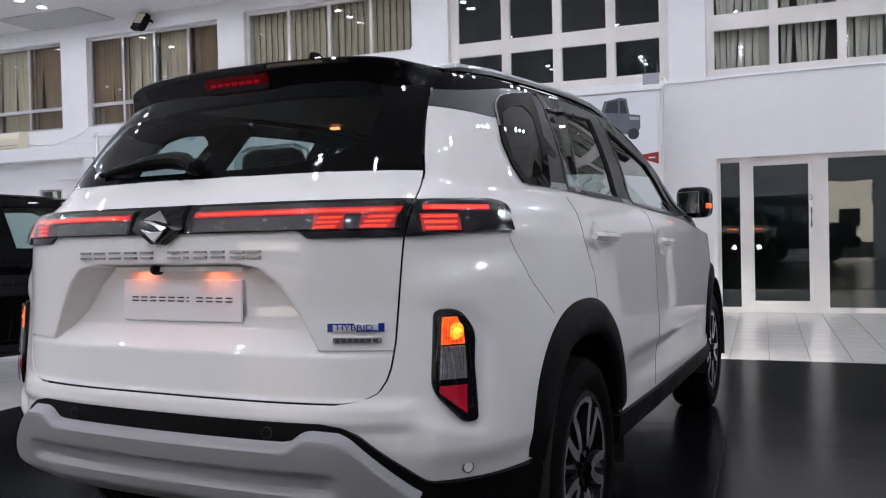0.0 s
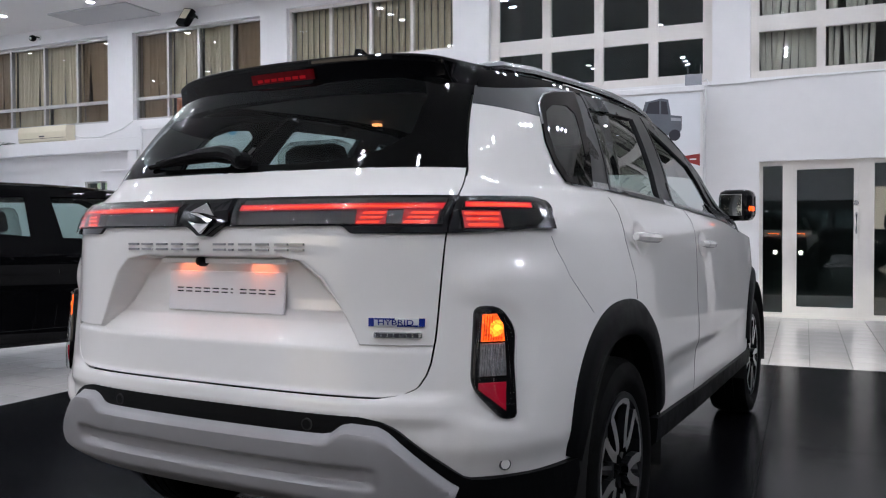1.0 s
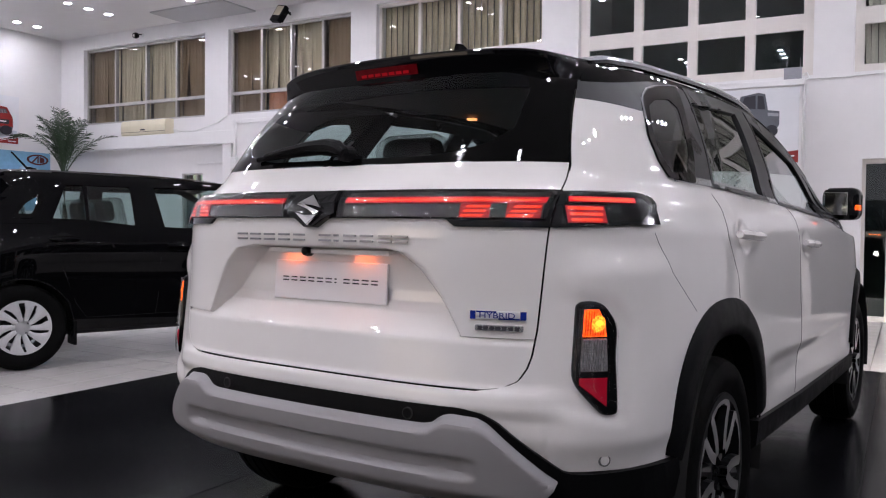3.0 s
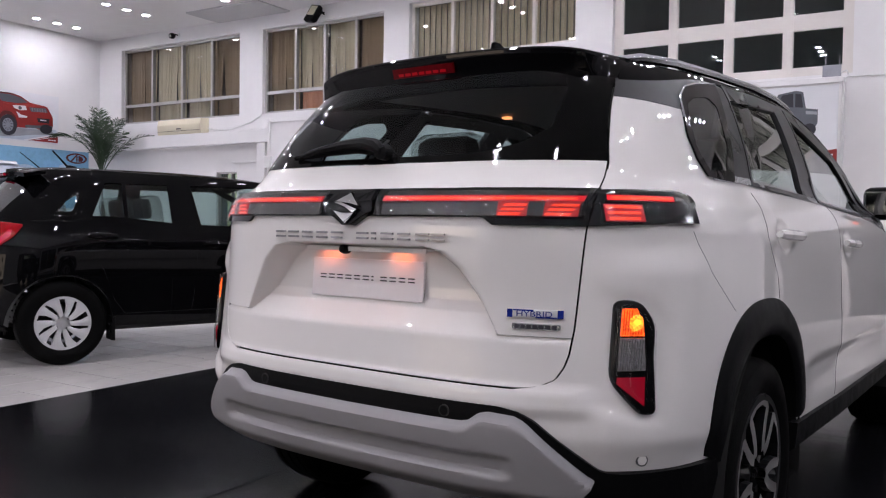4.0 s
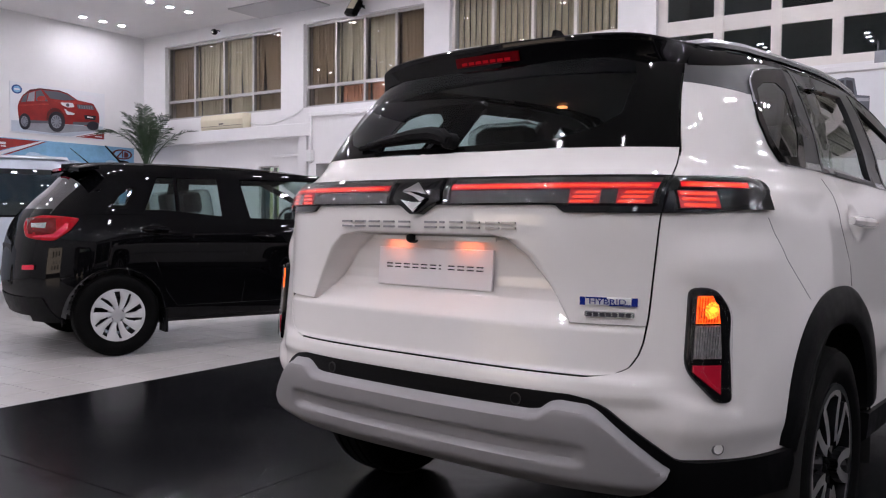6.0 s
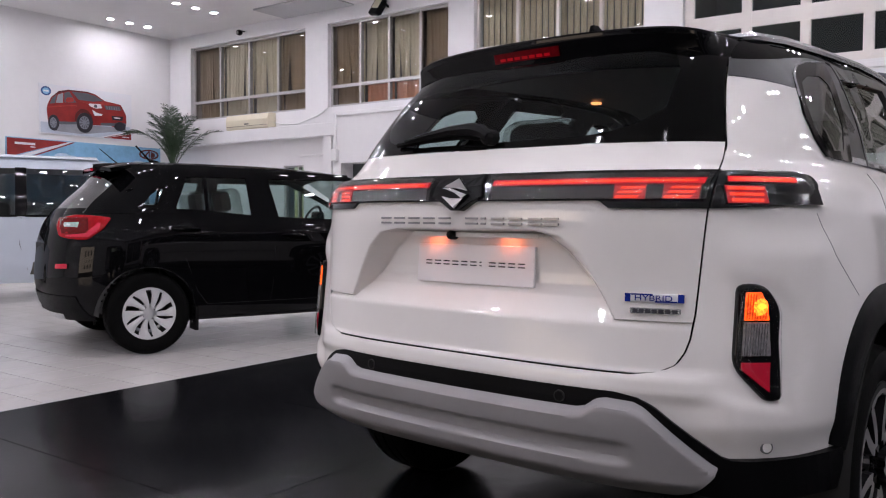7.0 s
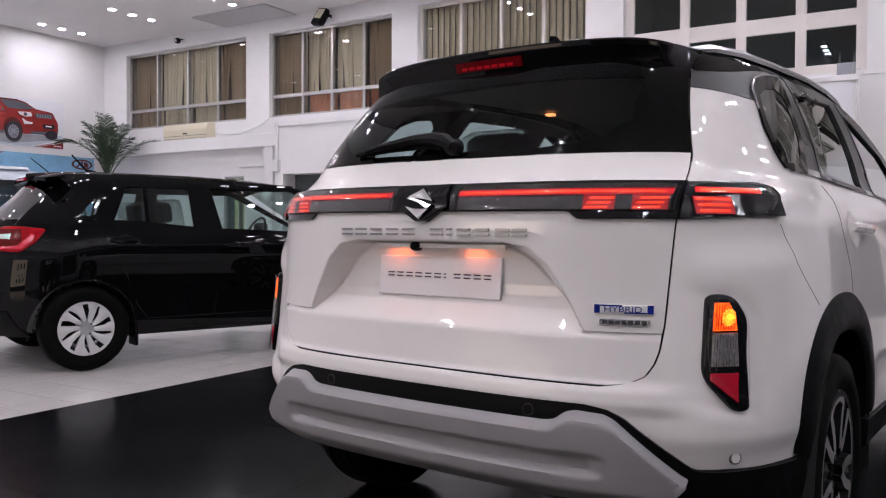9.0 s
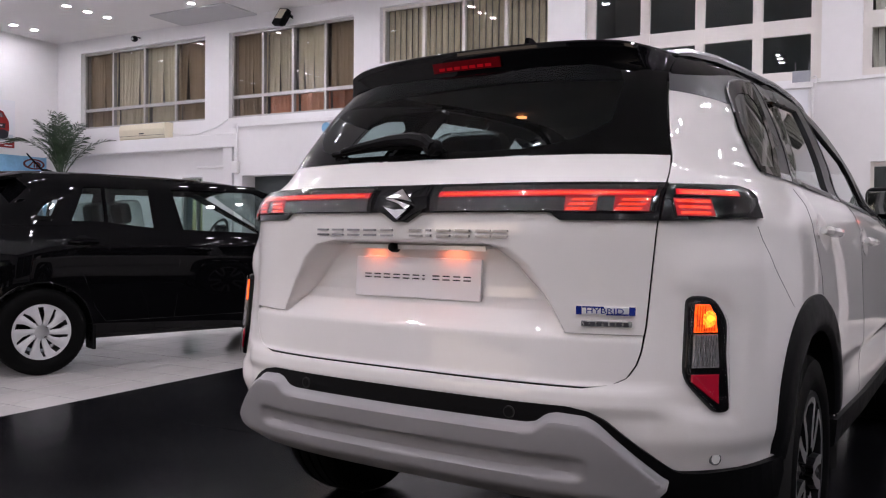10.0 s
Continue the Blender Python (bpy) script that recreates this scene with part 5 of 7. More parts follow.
# ---- wheels ----
def wheel(parent, name, at_, radius, rim_r, width, spokes, face_mat, dark_mat, label, kind):
    """Tyre with grooved tread, rim barrel, spokes and hub; the outer face looks along +x."""
    h = width / 2
    rr = rim_r + 0.006
    prof = [(rr, -h * 0.82), (rr + 0.03, -h * 0.98), (radius - 0.05, -h * 1.02), (radius - 0.016, -h * 0.92), (radius - 0.004, -h * 0.72)]
    for g in (-0.42, 0.0, 0.42):
        prof += [(radius, h * (g - 0.13)), (radius, h * (g - 0.05)), (radius - 0.008, h * (g - 0.045)), (radius - 0.008, h * (g + 0.045)), (radius, h * (g + 0.05)), (radius, h * (g + 0.13))]
    prof += [(radius - 0.004, h * 0.72), (radius - 0.016, h * 0.92), (radius - 0.05, h * 1.02), (rr + 0.03, h * 0.98), (rr, h * 0.82)]
    bm = bmesh.new()
    lathe(prof, 72, "x", bm)
    bmesh.ops.delete(bm, geom=[f for f in bm.faces if len(f.verts) > 4], context="FACES_ONLY")
    # cross cuts at the tread's shoulders
    w = new(name)
    w.parent, w.matrix_basis = parent, at_
    w["label"] = label
    part("tyre", bm, M_RUBBER, w, "black rubber tyre with grooved tread", smooth=True)
    bm = bmesh.new()
    for k in range(72):
        a = 2 * math.pi * k / 72
        for sx in (-1, 1):
            c, s = math.cos(a), math.sin(a)
            for r0, x0, x1 in ((radius - 0.008, 0.74, 0.93),):
                vs = []
                for dx, da, dr in ((x0, -0.017, 0.007), (x1, -0.017, -0.006), (x1, 0.012, -0.006), (x0, 0.012, 0.007)):
                    aa = a + da + 0.03 * dx
                    vs.append(bm.verts.new((sx * h * dx, (r0 + dr) * math.cos(aa), (r0 + dr) * math.sin(aa))))
                bm.faces.new(vs)
    part("tread", bm, M_RUBBER, w)["kind"] = "stuff"
    bm = bmesh.new()
    lathe([(rr, -h * 0.8), (rim_r - 0.02, -h * 0.7), (rim_r - 0.035, 0.0), (rim_r - 0.022, h * 0.72), (rim_r - 0.012, h * 0.84), (rr + 0.004, h * 0.86), (rr + 0.006, h * 0.8)], 48, "x", bm)
    bmesh.ops.delete(bm, geom=[f for f in bm.faces if len(f.verts) > 4], context="FACES_ONLY")
    part("rim", bm, dark_mat, w, smooth=True)
    part("rim_edge", lathe([(rim_r - 0.012, h * 0.80), (rim_r - 0.010, h * 0.90), (rr + 0.002, h * 0.90), (rr + 0.003, h * 0.80), (rim_r - 0.012, h * 0.80)], 48, "x"), face_mat if kind == "cover" else dark_mat, w, smooth=True)
    part("brake_disc", lathe([(0.13, -0.01), (0.13, 0.01)], 28, "x"), M_SEAM, w, at=pose(-0.01, 0, 0))
    part("hub", lathe([(0.012, h * 0.62), (0.03, h * 0.60), (0.062, h * 0.52), (0.066, h * 0.2)], 20, "x"), dark_mat if kind != "cover" else face_mat, w, smooth=True)
    xo = h * 0.86
    for k in range(spokes):
        a = 2 * math.pi * (k + 0.15) / spokes

        def spot(r, da, x):
            return (x, r * math.cos(a + da), r * math.sin(a + da))
        bm = bmesh.new()
        if kind == "cover":
            wide_ = 0.10 if k % 2 else -0.03
            rows = [(0.05, -0.30, 0.28), (0.085, -0.20, 0.22), (0.13, -0.12, 0.24 + wide_ * 0.6), (rim_r - 0.008, -0.08, 0.36 + wide_)]
        else:
            rim = rim_r - 0.012
            loop = [(0.072, -0.56), (0.088, -0.46), (0.11, -0.40), (0.155, -0.40), (rim - 0.014, -0.43), (rim - 0.002, -0.34), (rim + 0.001, -0.14), (rim + 0.001, 0.14), (rim - 0.002, 0.34), (rim - 0.014, 0.43), (0.155, 0.40), (0.11, 0.40), (0.088, 0.46), (0.072, 0.56)]
            pts = [Vector((r * math.cos(a + d), r * math.sin(a + d))) for r, d in loop]
            ring = []
            for i, p in enumerate(pts):
                d = (pts[min(i + 1, len(pts) - 1)] - pts[max(i - 1, 0)]).normalized()
                nrm = Vector((-d.y, d.x))
                x = xo + 0.004 - 0.10 * max(0.0, 0.085 - p.length)
                hw = 0.0175 if i not in (6, 7) else 0.013
                ring.append([bm.verts.new((x + dx, p.x + nrm.x * k, p.y + nrm.y * k)) for k, dx in ((-hw, -0.022), (-hw + 0.002, 0.0), (hw - 0.002, 0.0), (hw, -0.022))])
            walls = bmesh.new()
            for p, q in zip(ring, ring[1:]):
                bm.faces.new((p[1], q[1], q[2], p[2]))
                for i in (0, 2):
                    walls.faces.new([walls.verts.new(v.co) for v in (p[i], q[i], q[i + 1], p[i + 1])])
            bmesh.ops.delete(bm, geom=[v for v in bm.verts if not v.link_faces], context="VERTS")
            part("spoke", bm, face_mat, w, smooth=False)
            part("spoke_wall", walls, dark_mat, w)
            bm = bmesh.new()
            tube([spot(0.05, 0, xo - 0.03), spot(0.12, 0, xo - 0.032), spot(rim_r - 0.02, 0, xo - 0.03)], [0.02, 0.012, 0.016], bm)
            tube([spot(0.05, 0.628, xo - 0.03), spot(0.13, 0.628, xo - 0.03), spot(rim_r - 0.02, 0.628, xo - 0.02)], [0.014, 0.016, 0.02], bm)
            part("dark_spoke", bm, dark_mat, w, smooth=True)
            continue
        lays = []
        for xx in (0.0, -0.022):
            lays.append([[bm.verts.new(spot(r, d0 + (d1 - d0) * j / 4, xo + xx + 0.006 * math.sin(math.pi * j / 4) - 0.12 * max(0, 0.07 - r))) for j in range(5)] for r, d0, d1 in rows])
        a_, b_ = lays
        for i in range(3):
            for j in range(4):
                bm.faces.new((a_[i][j], a_[i + 1][j], a_[i + 1][j + 1], a_[i][j + 1]))
            for j in (0, 4):
                bm.faces.new((a_[i][j], a_[i + 1][j], b_[i + 1][j], b_[i][j]))
        part("spoke", bm, face_mat, w, smooth=False)
    for k in range(5 if kind != "cover" else 4):
        a = 2 * math.pi * (k + 0.5) / (5 if kind != "cover" else 4)
        part("wheel_nut", tube([(h * 0.4, 0.052 * math.cos(a), 0.052 * math.sin(a)), (h * 0.66, 0.052 * math.cos(a), 0.052 * math.sin(a))], 0.009, seg=6), M_SILVER if kind == "cover" else dark_mat, w)
    return w


for nm, y in (("rear_wheel", HUB_R), ("front_wheel", HUB_F)):
    for side in (1, -1):
        wheel(car, nm, pose(side * HUB_X, y, HUB_Z - 0.0, 12, 0, 0 if side > 0 else 180), 0.340, 0.226, 0.215, 5, M_ALLOY, M_ALLOYDARK, "two-tone alloy wheel", "alloy")

# ---- the other cars ----
class Shell:
    """A simple car body in the manner of skin(): tables over height, mirrored."""

    def __init__(self, kz, kw, ky, d, n, length, nose):
        self.w, self.y = smooth_table(kz, kw), smooth_table(kz, ky)
        self.d, self.n, self.length, self.nose = d, n, length, nose

    def half(self, y, z):
        k = (y - self.y(z)) / self.d
        w = self.w(z)
        if k < 1:
            w *= max(0.0, 1 - max(0.0, 1 - max(k, 0.0)) ** self.n) ** (1 / self.n)
        f = (y - (self.length - self.nose)) / self.nose
        if f > 0:
            w *= max(0.0, 1 - f ** 2.6) ** (1 / 2.6)
        return w

    def s(self, k, z):
        """k 0 to 1 round the tail's corner, then metres."""
        if k <= 1:
            a = math.pi / 2 * k
            return self.w(z) * math.sin(a) ** (2 / self.n), self.y(z) + self.d * (1 - max(math.cos(a), 0) ** (2 / self.n))
        y = self.y(z) + self.d + k - 1
        return self.half(y, z), y

    def side(self, y, z, off=0.0, side=1):
        return (side * (self.half(y, z) + off), y, z)

    def tail(self, x, z, off=0.0):
        r = min(1.0, abs(x) / self.w(z))
        return (x, self.y(z) + self.d * (1 - (1 - r ** self.n) ** (1 / self.n)) - off, z)

    def skin(self, z0, z1, side, cut, nu=90, nv=24):
        top = z1 if callable(z1) else (lambda y: z1)
        end = self.length - self.d - 0.03

        def f(u, v):
            k = u * (1 + end)
            z = z0 + (top(self.s(k, 0.8)[1]) - z0) * v
            x, y = self.s(k, z)
            return (side * x, min(y, self.length), z)
        return sheet(f, nu, nv, None, cut)


def quad(place, a, b, c, d, nu=8, nv=6, bm=None):
    """A sheet between four corners in the two coordinates that place() takes."""
    def f(u, v):
        lo = (a[0] + (b[0] - a[0]) * u, a[1] + (b[1] - a[1]) * u)
        hi = (d[0] + (c[0] - d[0]) * u, d[1] + (c[1] - d[1]) * u)
        return place(lo[0] + (hi[0] - lo[0]) * v, lo[1] + (hi[1] - lo[1]) * v)
    return sheet(f, nu, nv, bm)


HATCH = pose(-5.108, 1.549, 0, 0, 0, -20)
hatch = thing("hatchback", "gloss black hatchback on the tiled floor, windows clear", "car", HATCH)
hs = Shell((0.18, 0.35, 0.55, 0.8, 0.93, 1.03, 1.15, 1.30, 1.40, 1.46), (0.80, 0.845, 0.862, 0.866, 0.855, 0.80, 0.735, 0.655, 0.59, 0.52), (0.16, 0.04, 0.0, 0.02, 0.05, 0.10, 0.20, 0.36, 0.44, 0.50), 0.85, 2.7, 3.98, 0.9)
h_belt = smooth_table((0.0, 0.8, 1.4, 2.4, 3.0, 3.98), (1.10, 1.098, 1.052, 1.01, 0.96, 0.80))
h_roof = smooth_table((0.3, 0.5, 0.9, 1.5, 2.0, 2.3, 2.5, 2.95, 3.4), (1.43, 1.462, 1.48, 1.48, 1.468, 1.445, 1.41, 1.22, 1.0))
H_HUBS = (0.64, 3.16)
H_QUARTER = [(0.585, 1.100), (0.735, 1.095), (0.842, 1.275), (0.80, 1.277), (0.687, 1.222)]
H_PANE = [(0.638, 1.130), (0.730, 1.128), (0.800, 1.252), (0.775, 1.254), (0.700, 1.205)]
cut = lambda c: any(math.hypot(c.y - h, c.z - 0.31) < 0.345 for h in H_HUBS)
for side in (1, -1):
    thicken(part("body_side", hs.skin(0.265, h_belt, side, cut, 150, 36), M_BLACKPAINT, hatch, "gloss black flank", smooth=True), 0.004)
    # upper side: rear pillar, window surrounds
    bm = bmesh.new()
    up = lambda y, z: hs.side(y, z, 0.0, side)
    def rear_pillar(u, v):
        z = 1.06 + 0.39 * v
        y = hs.y(z) + 0.12
        y += (0.845 + 0.20 * v - y) * u
        return hs.side(y, z, 0.002, side)
    sheet(rear_pillar, 44, 30, bm, lambda c: all(((c.y - ay) * (bz - az) - (c.z - az) * (by - ay)) < -0.0008 for (ay, az), (by, bz) in zip(H_QUARTER, H_QUARTER[1:] + H_QUARTER[:1])))
    quad(up, (0.93, 1.355), (2.40, 1.365), (2.45, 1.415), (0.93, 1.46), 28, 3, bm)
    quad(up, (2.38, 1.368), (3.36, 0.955), (3.38, 0.98), (2.42, 1.41), 14, 3, bm)
    quad(up, (1.465, 1.045), (1.70, 1.035), (1.665, 1.40), (1.48, 1.40), 3, 8, bm)
    quad(up, (1.10, 1.075), (1.125, 1.073), (1.145, 1.37), (1.12, 1.37), 2, 8, bm)
    thicken(part("window_surround", bm, M_BLACKPAINT, hatch, smooth=True), 0.012)
    part("rear_door_glass", quad(lambda y, z: hs.side(y, z, -0.006, side), (0.81, 1.09), (1.49, 1.045), (1.50, 1.39), (0.94, 1.36)), M_SIDEGLASS, hatch, "clear door glass", smooth=True)
    part("front_door_glass", quad(lambda y, z: hs.side(y, z, -0.006, side), (1.68, 1.037), (3.32, 0.968), (2.42, 1.365), (1.65, 1.39)), M_SIDEGLASS, hatch, "clear door glass", smooth=True)
    part("quarter_window", blob(dense(rounded(H_PANE, 0.02, 4), 0.05), 0.002, lambda y, z, o: hs.side(y, z, o, side), 0.003, 2, 0.001), M_SIDEGLASS, hatch, "small quarter window", smooth=True)
    ring = bmesh.new()
    rows = [[ring.verts.new(hs.side(y, z, o, side)) for y, z in evenly(edge, 48)] for edge, o in ((rounded(H_QUARTER, 0.03, 4), 0.0), (rounded(H_QUARTER, 0.03, 4), 0.006), (rounded(H_PANE, 0.02, 4), 0.001))]
    for p, q in zip(rows, rows[1:]):
        for k in range(48):
            ring.faces.new((p[k], p[(k + 1) % 48], q[(k + 1) % 48], q[k]))
    part("window_band", ring, M_FRIT, hatch, "black band round the quarter window", smooth=True)
    lp = rounded([(0.409, 1.03), (0.30, 1.046), (0.19, 1.052), (0.10, 1.02), (0.085, 0.95), (0.085, 0.885), (0.15, 0.866), (0.238, 0.862), (0.334, 0.938)], 0.02, 4)
    round_tail = lambda y, z, o: hs.side(max(y, hs.y(z) + 0.02), z, o, side)
    lamp = part("tail_lamp", blob(dense(lp, 0.03), 0.014, round_tail, 0.02, 2, 0.006), M_REDLIT, hatch, "bright red tail lamp", smooth=True)
    # darker red patch: shade on the lamp's inner half put into colour
    part("inner_lens", blob(dense([(0.262, 1.03), (0.12, 1.03), (0.10, 0.96), (0.10, 0.908), (0.215, 0.902), (0.25, 0.94)], 0.03), 0.0165, round_tail, 0.006, 2, 0.002), M_BRAKE, lamp, "dark red inner lens", smooth=True)
    part("light_guide", blob(dense([(0.262, 0.902), (0.12, 0.896), (0.12, 0.886), (0.245, 0.884), (0.315, 0.945), (0.33, 0.99), (0.31, 0.992), (0.295, 0.95)], 0.02), 0.0165, round_tail, 0.006, 2, 0.002), M_RED, lamp, "bright red light guide", smooth=True)
    part("clear_lens", blob(dense([(0.205, 0.997), (0.125, 0.99), (0.12, 0.96), (0.19, 0.955)], 0.03), 0.019, round_tail, 0.005, 2, 0.002), M_CLEARLENS, lamp, "clear inner lens", smooth=True)
    part("bumper_reflector", quad(lambda x, z: hs.tail(side * x, z, 0.012), (0.46, 0.645), (0.58, 0.65), (0.58, 0.685), (0.46, 0.68)), M_RED, hatch, "slim red reflector")
    for y0, z in ((0.82, 0.955), (1.69, 0.895)):
        part("door_handle", tube([hs.side(y0 + 0.2 * k / 5, z - 0.01 * k / 5, 0.008 + 0.028 * math.sin(math.pi * (0.1 + 0.8 * k / 5)), side) for k in range(6)], [0.014, 0.020, 0.022, 0.022, 0.020, 0.014]), M_BLACKPAINT, hatch, "black pull handle", smooth=True)
        part("handle_cup", blob([(y0 + 0.10 + 0.06 * math.cos(0.349 * q), z - 0.005 + 0.045 * math.sin(0.349 * q)) for q in range(18)], 0.003, lambda y, z, o: hs.side(y, z, o, side), 0.003, 2, 0.002), M_GLOSS, hatch, smooth=True)
    for pts in ([(0.86, 1.09), (0.80, 0.9), (0.92, 0.70), (1.0, 0.47), (1.08, 0.36)], [(1.62, 1.03), (1.64, 0.8), (1.62, 0.5), (1.6, 0.36)], [(1.08, 0.36), (2.6, 0.36)]):
        part("panel_gap", tube([hs.side(y, z, 0.0, side) for y, z in pts], 0.0016, seg=6), M_SEAM, hatch)
    part("mud_flap", boxed(side * 0.70, side * 0.86, 0.985, 1.005, 0.16, 0.34), M_PLASTIC, hatch)
    part("wing_mirror", boxed(-0.09, 0.09, -0.05, 0.05, -0.06, 0.06, bevel=0.035, seg=3), M_BLACKPAINT, hatch, smooth=True, at=pose(side * 0.93, 2.88, 1.04))
    for y in H_HUBS:
        wheel(hatch, "wheel", pose(side * 0.765, y, 0.31, -10, 0, 0 if side > 0 else 180), 0.308, 0.188, 0.185, 10, M_COVER, M_SEAM, "steel wheel with a silver ten-blade cover", "cover")
        part("arch_lip", tube([hs.side(y + 0.352 * math.cos(math.pi * (1.16 * q / 24 - 0.08)), 0.31 + 0.352 * math.sin(math.pi * (1.16 * q / 24 - 0.08)), -0.004, side) for q in range(25)], 0.007, seg=8), M_BLACKPAINT, hatch, smooth=True)
        part("wheel_well", sheet(lambda u, v: (side * (0.5 + 0.34 * v), y + 0.36 * math.cos(math.pi * u), 0.30 + 0.37 * math.sin(math.pi * u)), 20, 2), M_SEAM, hatch)


def h_tailface(u, v):
    z = 1.06 + (1.42 - 1.06) * v
    r = 2 * u - 1
    return (r * hs.w(z) * 0.672, hs.y(z) + 0.12 * r * r, z)


part("rear_window", sheet(h_tailface, 20, 10), M_HATCHGLASS, hatch, "dark tinted rear window", smooth=True)


def h_top(u, v):
    y = 0.42 + u * 2.14
    e = h_roof(y)
    k = abs(2 * v - 1)
    x = hs.half(y, min(e - 0.03, 1.45)) + 0.004
    return (math.copysign(x * k, v - 0.5), y, e - 0.035 + 0.045 * (1 - k ** 2.6))


thicken(part("roof", sheet(h_top, 40, 24), M_BLACKPAINT, hatch, "gloss black roof", smooth=True), 0.006)
sp = part("spoiler", sheet(lambda u, v: ((2 * u - 1) * 0.52, 0.39 + 0.15 * v + 0.05 * (2 * u - 1) ** 2, 1.428 + 0.032 * v - 0.02 * (2 * u - 1) ** 4), 20, 6), M_BLACKPAINT, hatch, "gloss black roof spoiler", smooth=True)
thicken(sp, 0.028)
part("high_brake_light", boxed(-0.12, 0.12, 0.378, 0.395, 1.404, 1.420), M_RED, sp, "slim red lens")
part("roof_antenna", tube([(0.0, 0.93, 1.475), (0.0, 0.89, 1.495), (0.0, 0.87, 1.51), (0.0, 0.76, 1.63)], [0.035, 0.025, 0.009, 0.006]), M_PLASTIC, hatch, "short black rod antenna", smooth=True)
part("number_plate", boxed(-0.2, 0.2, 0.02, 0.04, 0.72, 0.83), M_PLASTIC, hatch, "dark empty plate recess")
part("bumper_insert", quad(lambda x, z: hs.tail(x, z, 0.008), (-0.66, 0.25), (0.66, 0.25), (0.62, 0.44), (-0.62, 0.44), 24, 4), M_PLASTIC, hatch, smooth=True)
part("bumper_strip", quad(lambda x, z: hs.tail(x, z, 0.014), (-0.40, 0.25), (0.40, 0.25), (0.44, 0.30), (-0.44, 0.30), 24, 3), M_SILVER, hatch, "satin silver lower bumper strip", smooth=True)
bm = bmesh.new()
sheet(lambda u, v: ((2 * u - 1) * (0.54 + 0.2 * (1 - v)), 2.54 + 0.82 * (1 - v), 0.97 + 0.43 * v), 10, 6, bm)
part("windscreen", bm, M_SIDEGLASS, hatch, smooth=True)
thicken(part("bonnet", sheet(lambda u, v: ((2 * u - 1) * hs.half(3.0 + 0.9 * v, 0.8) * 0.98, 3.0 + 0.9 * v, 0.97 - 0.16 * v ** 2), 10, 8), M_BLACKPAINT, hatch, smooth=True), 0.01)
part("cabin_floor", boxed(-0.68, 0.68, 0.5, 3.2, 0.22, 0.42), M_SEAT, hatch)
part("dashboard", boxed(-0.66, 0.66, 2.5, 3.1, 0.6, 0.98, bevel=0.05), M_SEAT, hatch)
part("steering_wheel", lathe([(0.165, -0.012), (0.18, 0.0), (0.165, 0.012), (0.15, 0.0), (0.165, -0.012)], 24, "y"), M_SEAT, hatch, at=pose(0.34, 2.2, 0.98, -22, 0, 0), smooth=True)
for y, xs in ((0.85, (-0.36, 0.0, 0.36)), (1.6, (-0.34, 0.34))):
    for x in xs:
        part("seat_back", boxed(-0.22, 0.22, -0.08, 0.06, 0.5, 1.08, bevel=0.05), M_SEAT, hatch, smooth=True, at=pose(x, y, 0, 10, 0, 0))
        part("head_rest", boxed(-0.12, 0.12, -0.05, 0.05, 1.10, 1.27, bevel=0.04), M_SEAT, hatch, smooth=True, at=pose(x, y - 0.02, 0, 10, 0, 0))
        if y > 1.5 or x > 0:
            wrap = part("seat_wrap", boxed(-0.25, 0.25, -0.11, 0.09, 0.5, 1.29, bevel=0.06), M_PLASTICBAG, hatch, "clear plastic wrap over a seat", smooth=True, at=pose(x, y - 0.01, 0, 10, 0, 0))

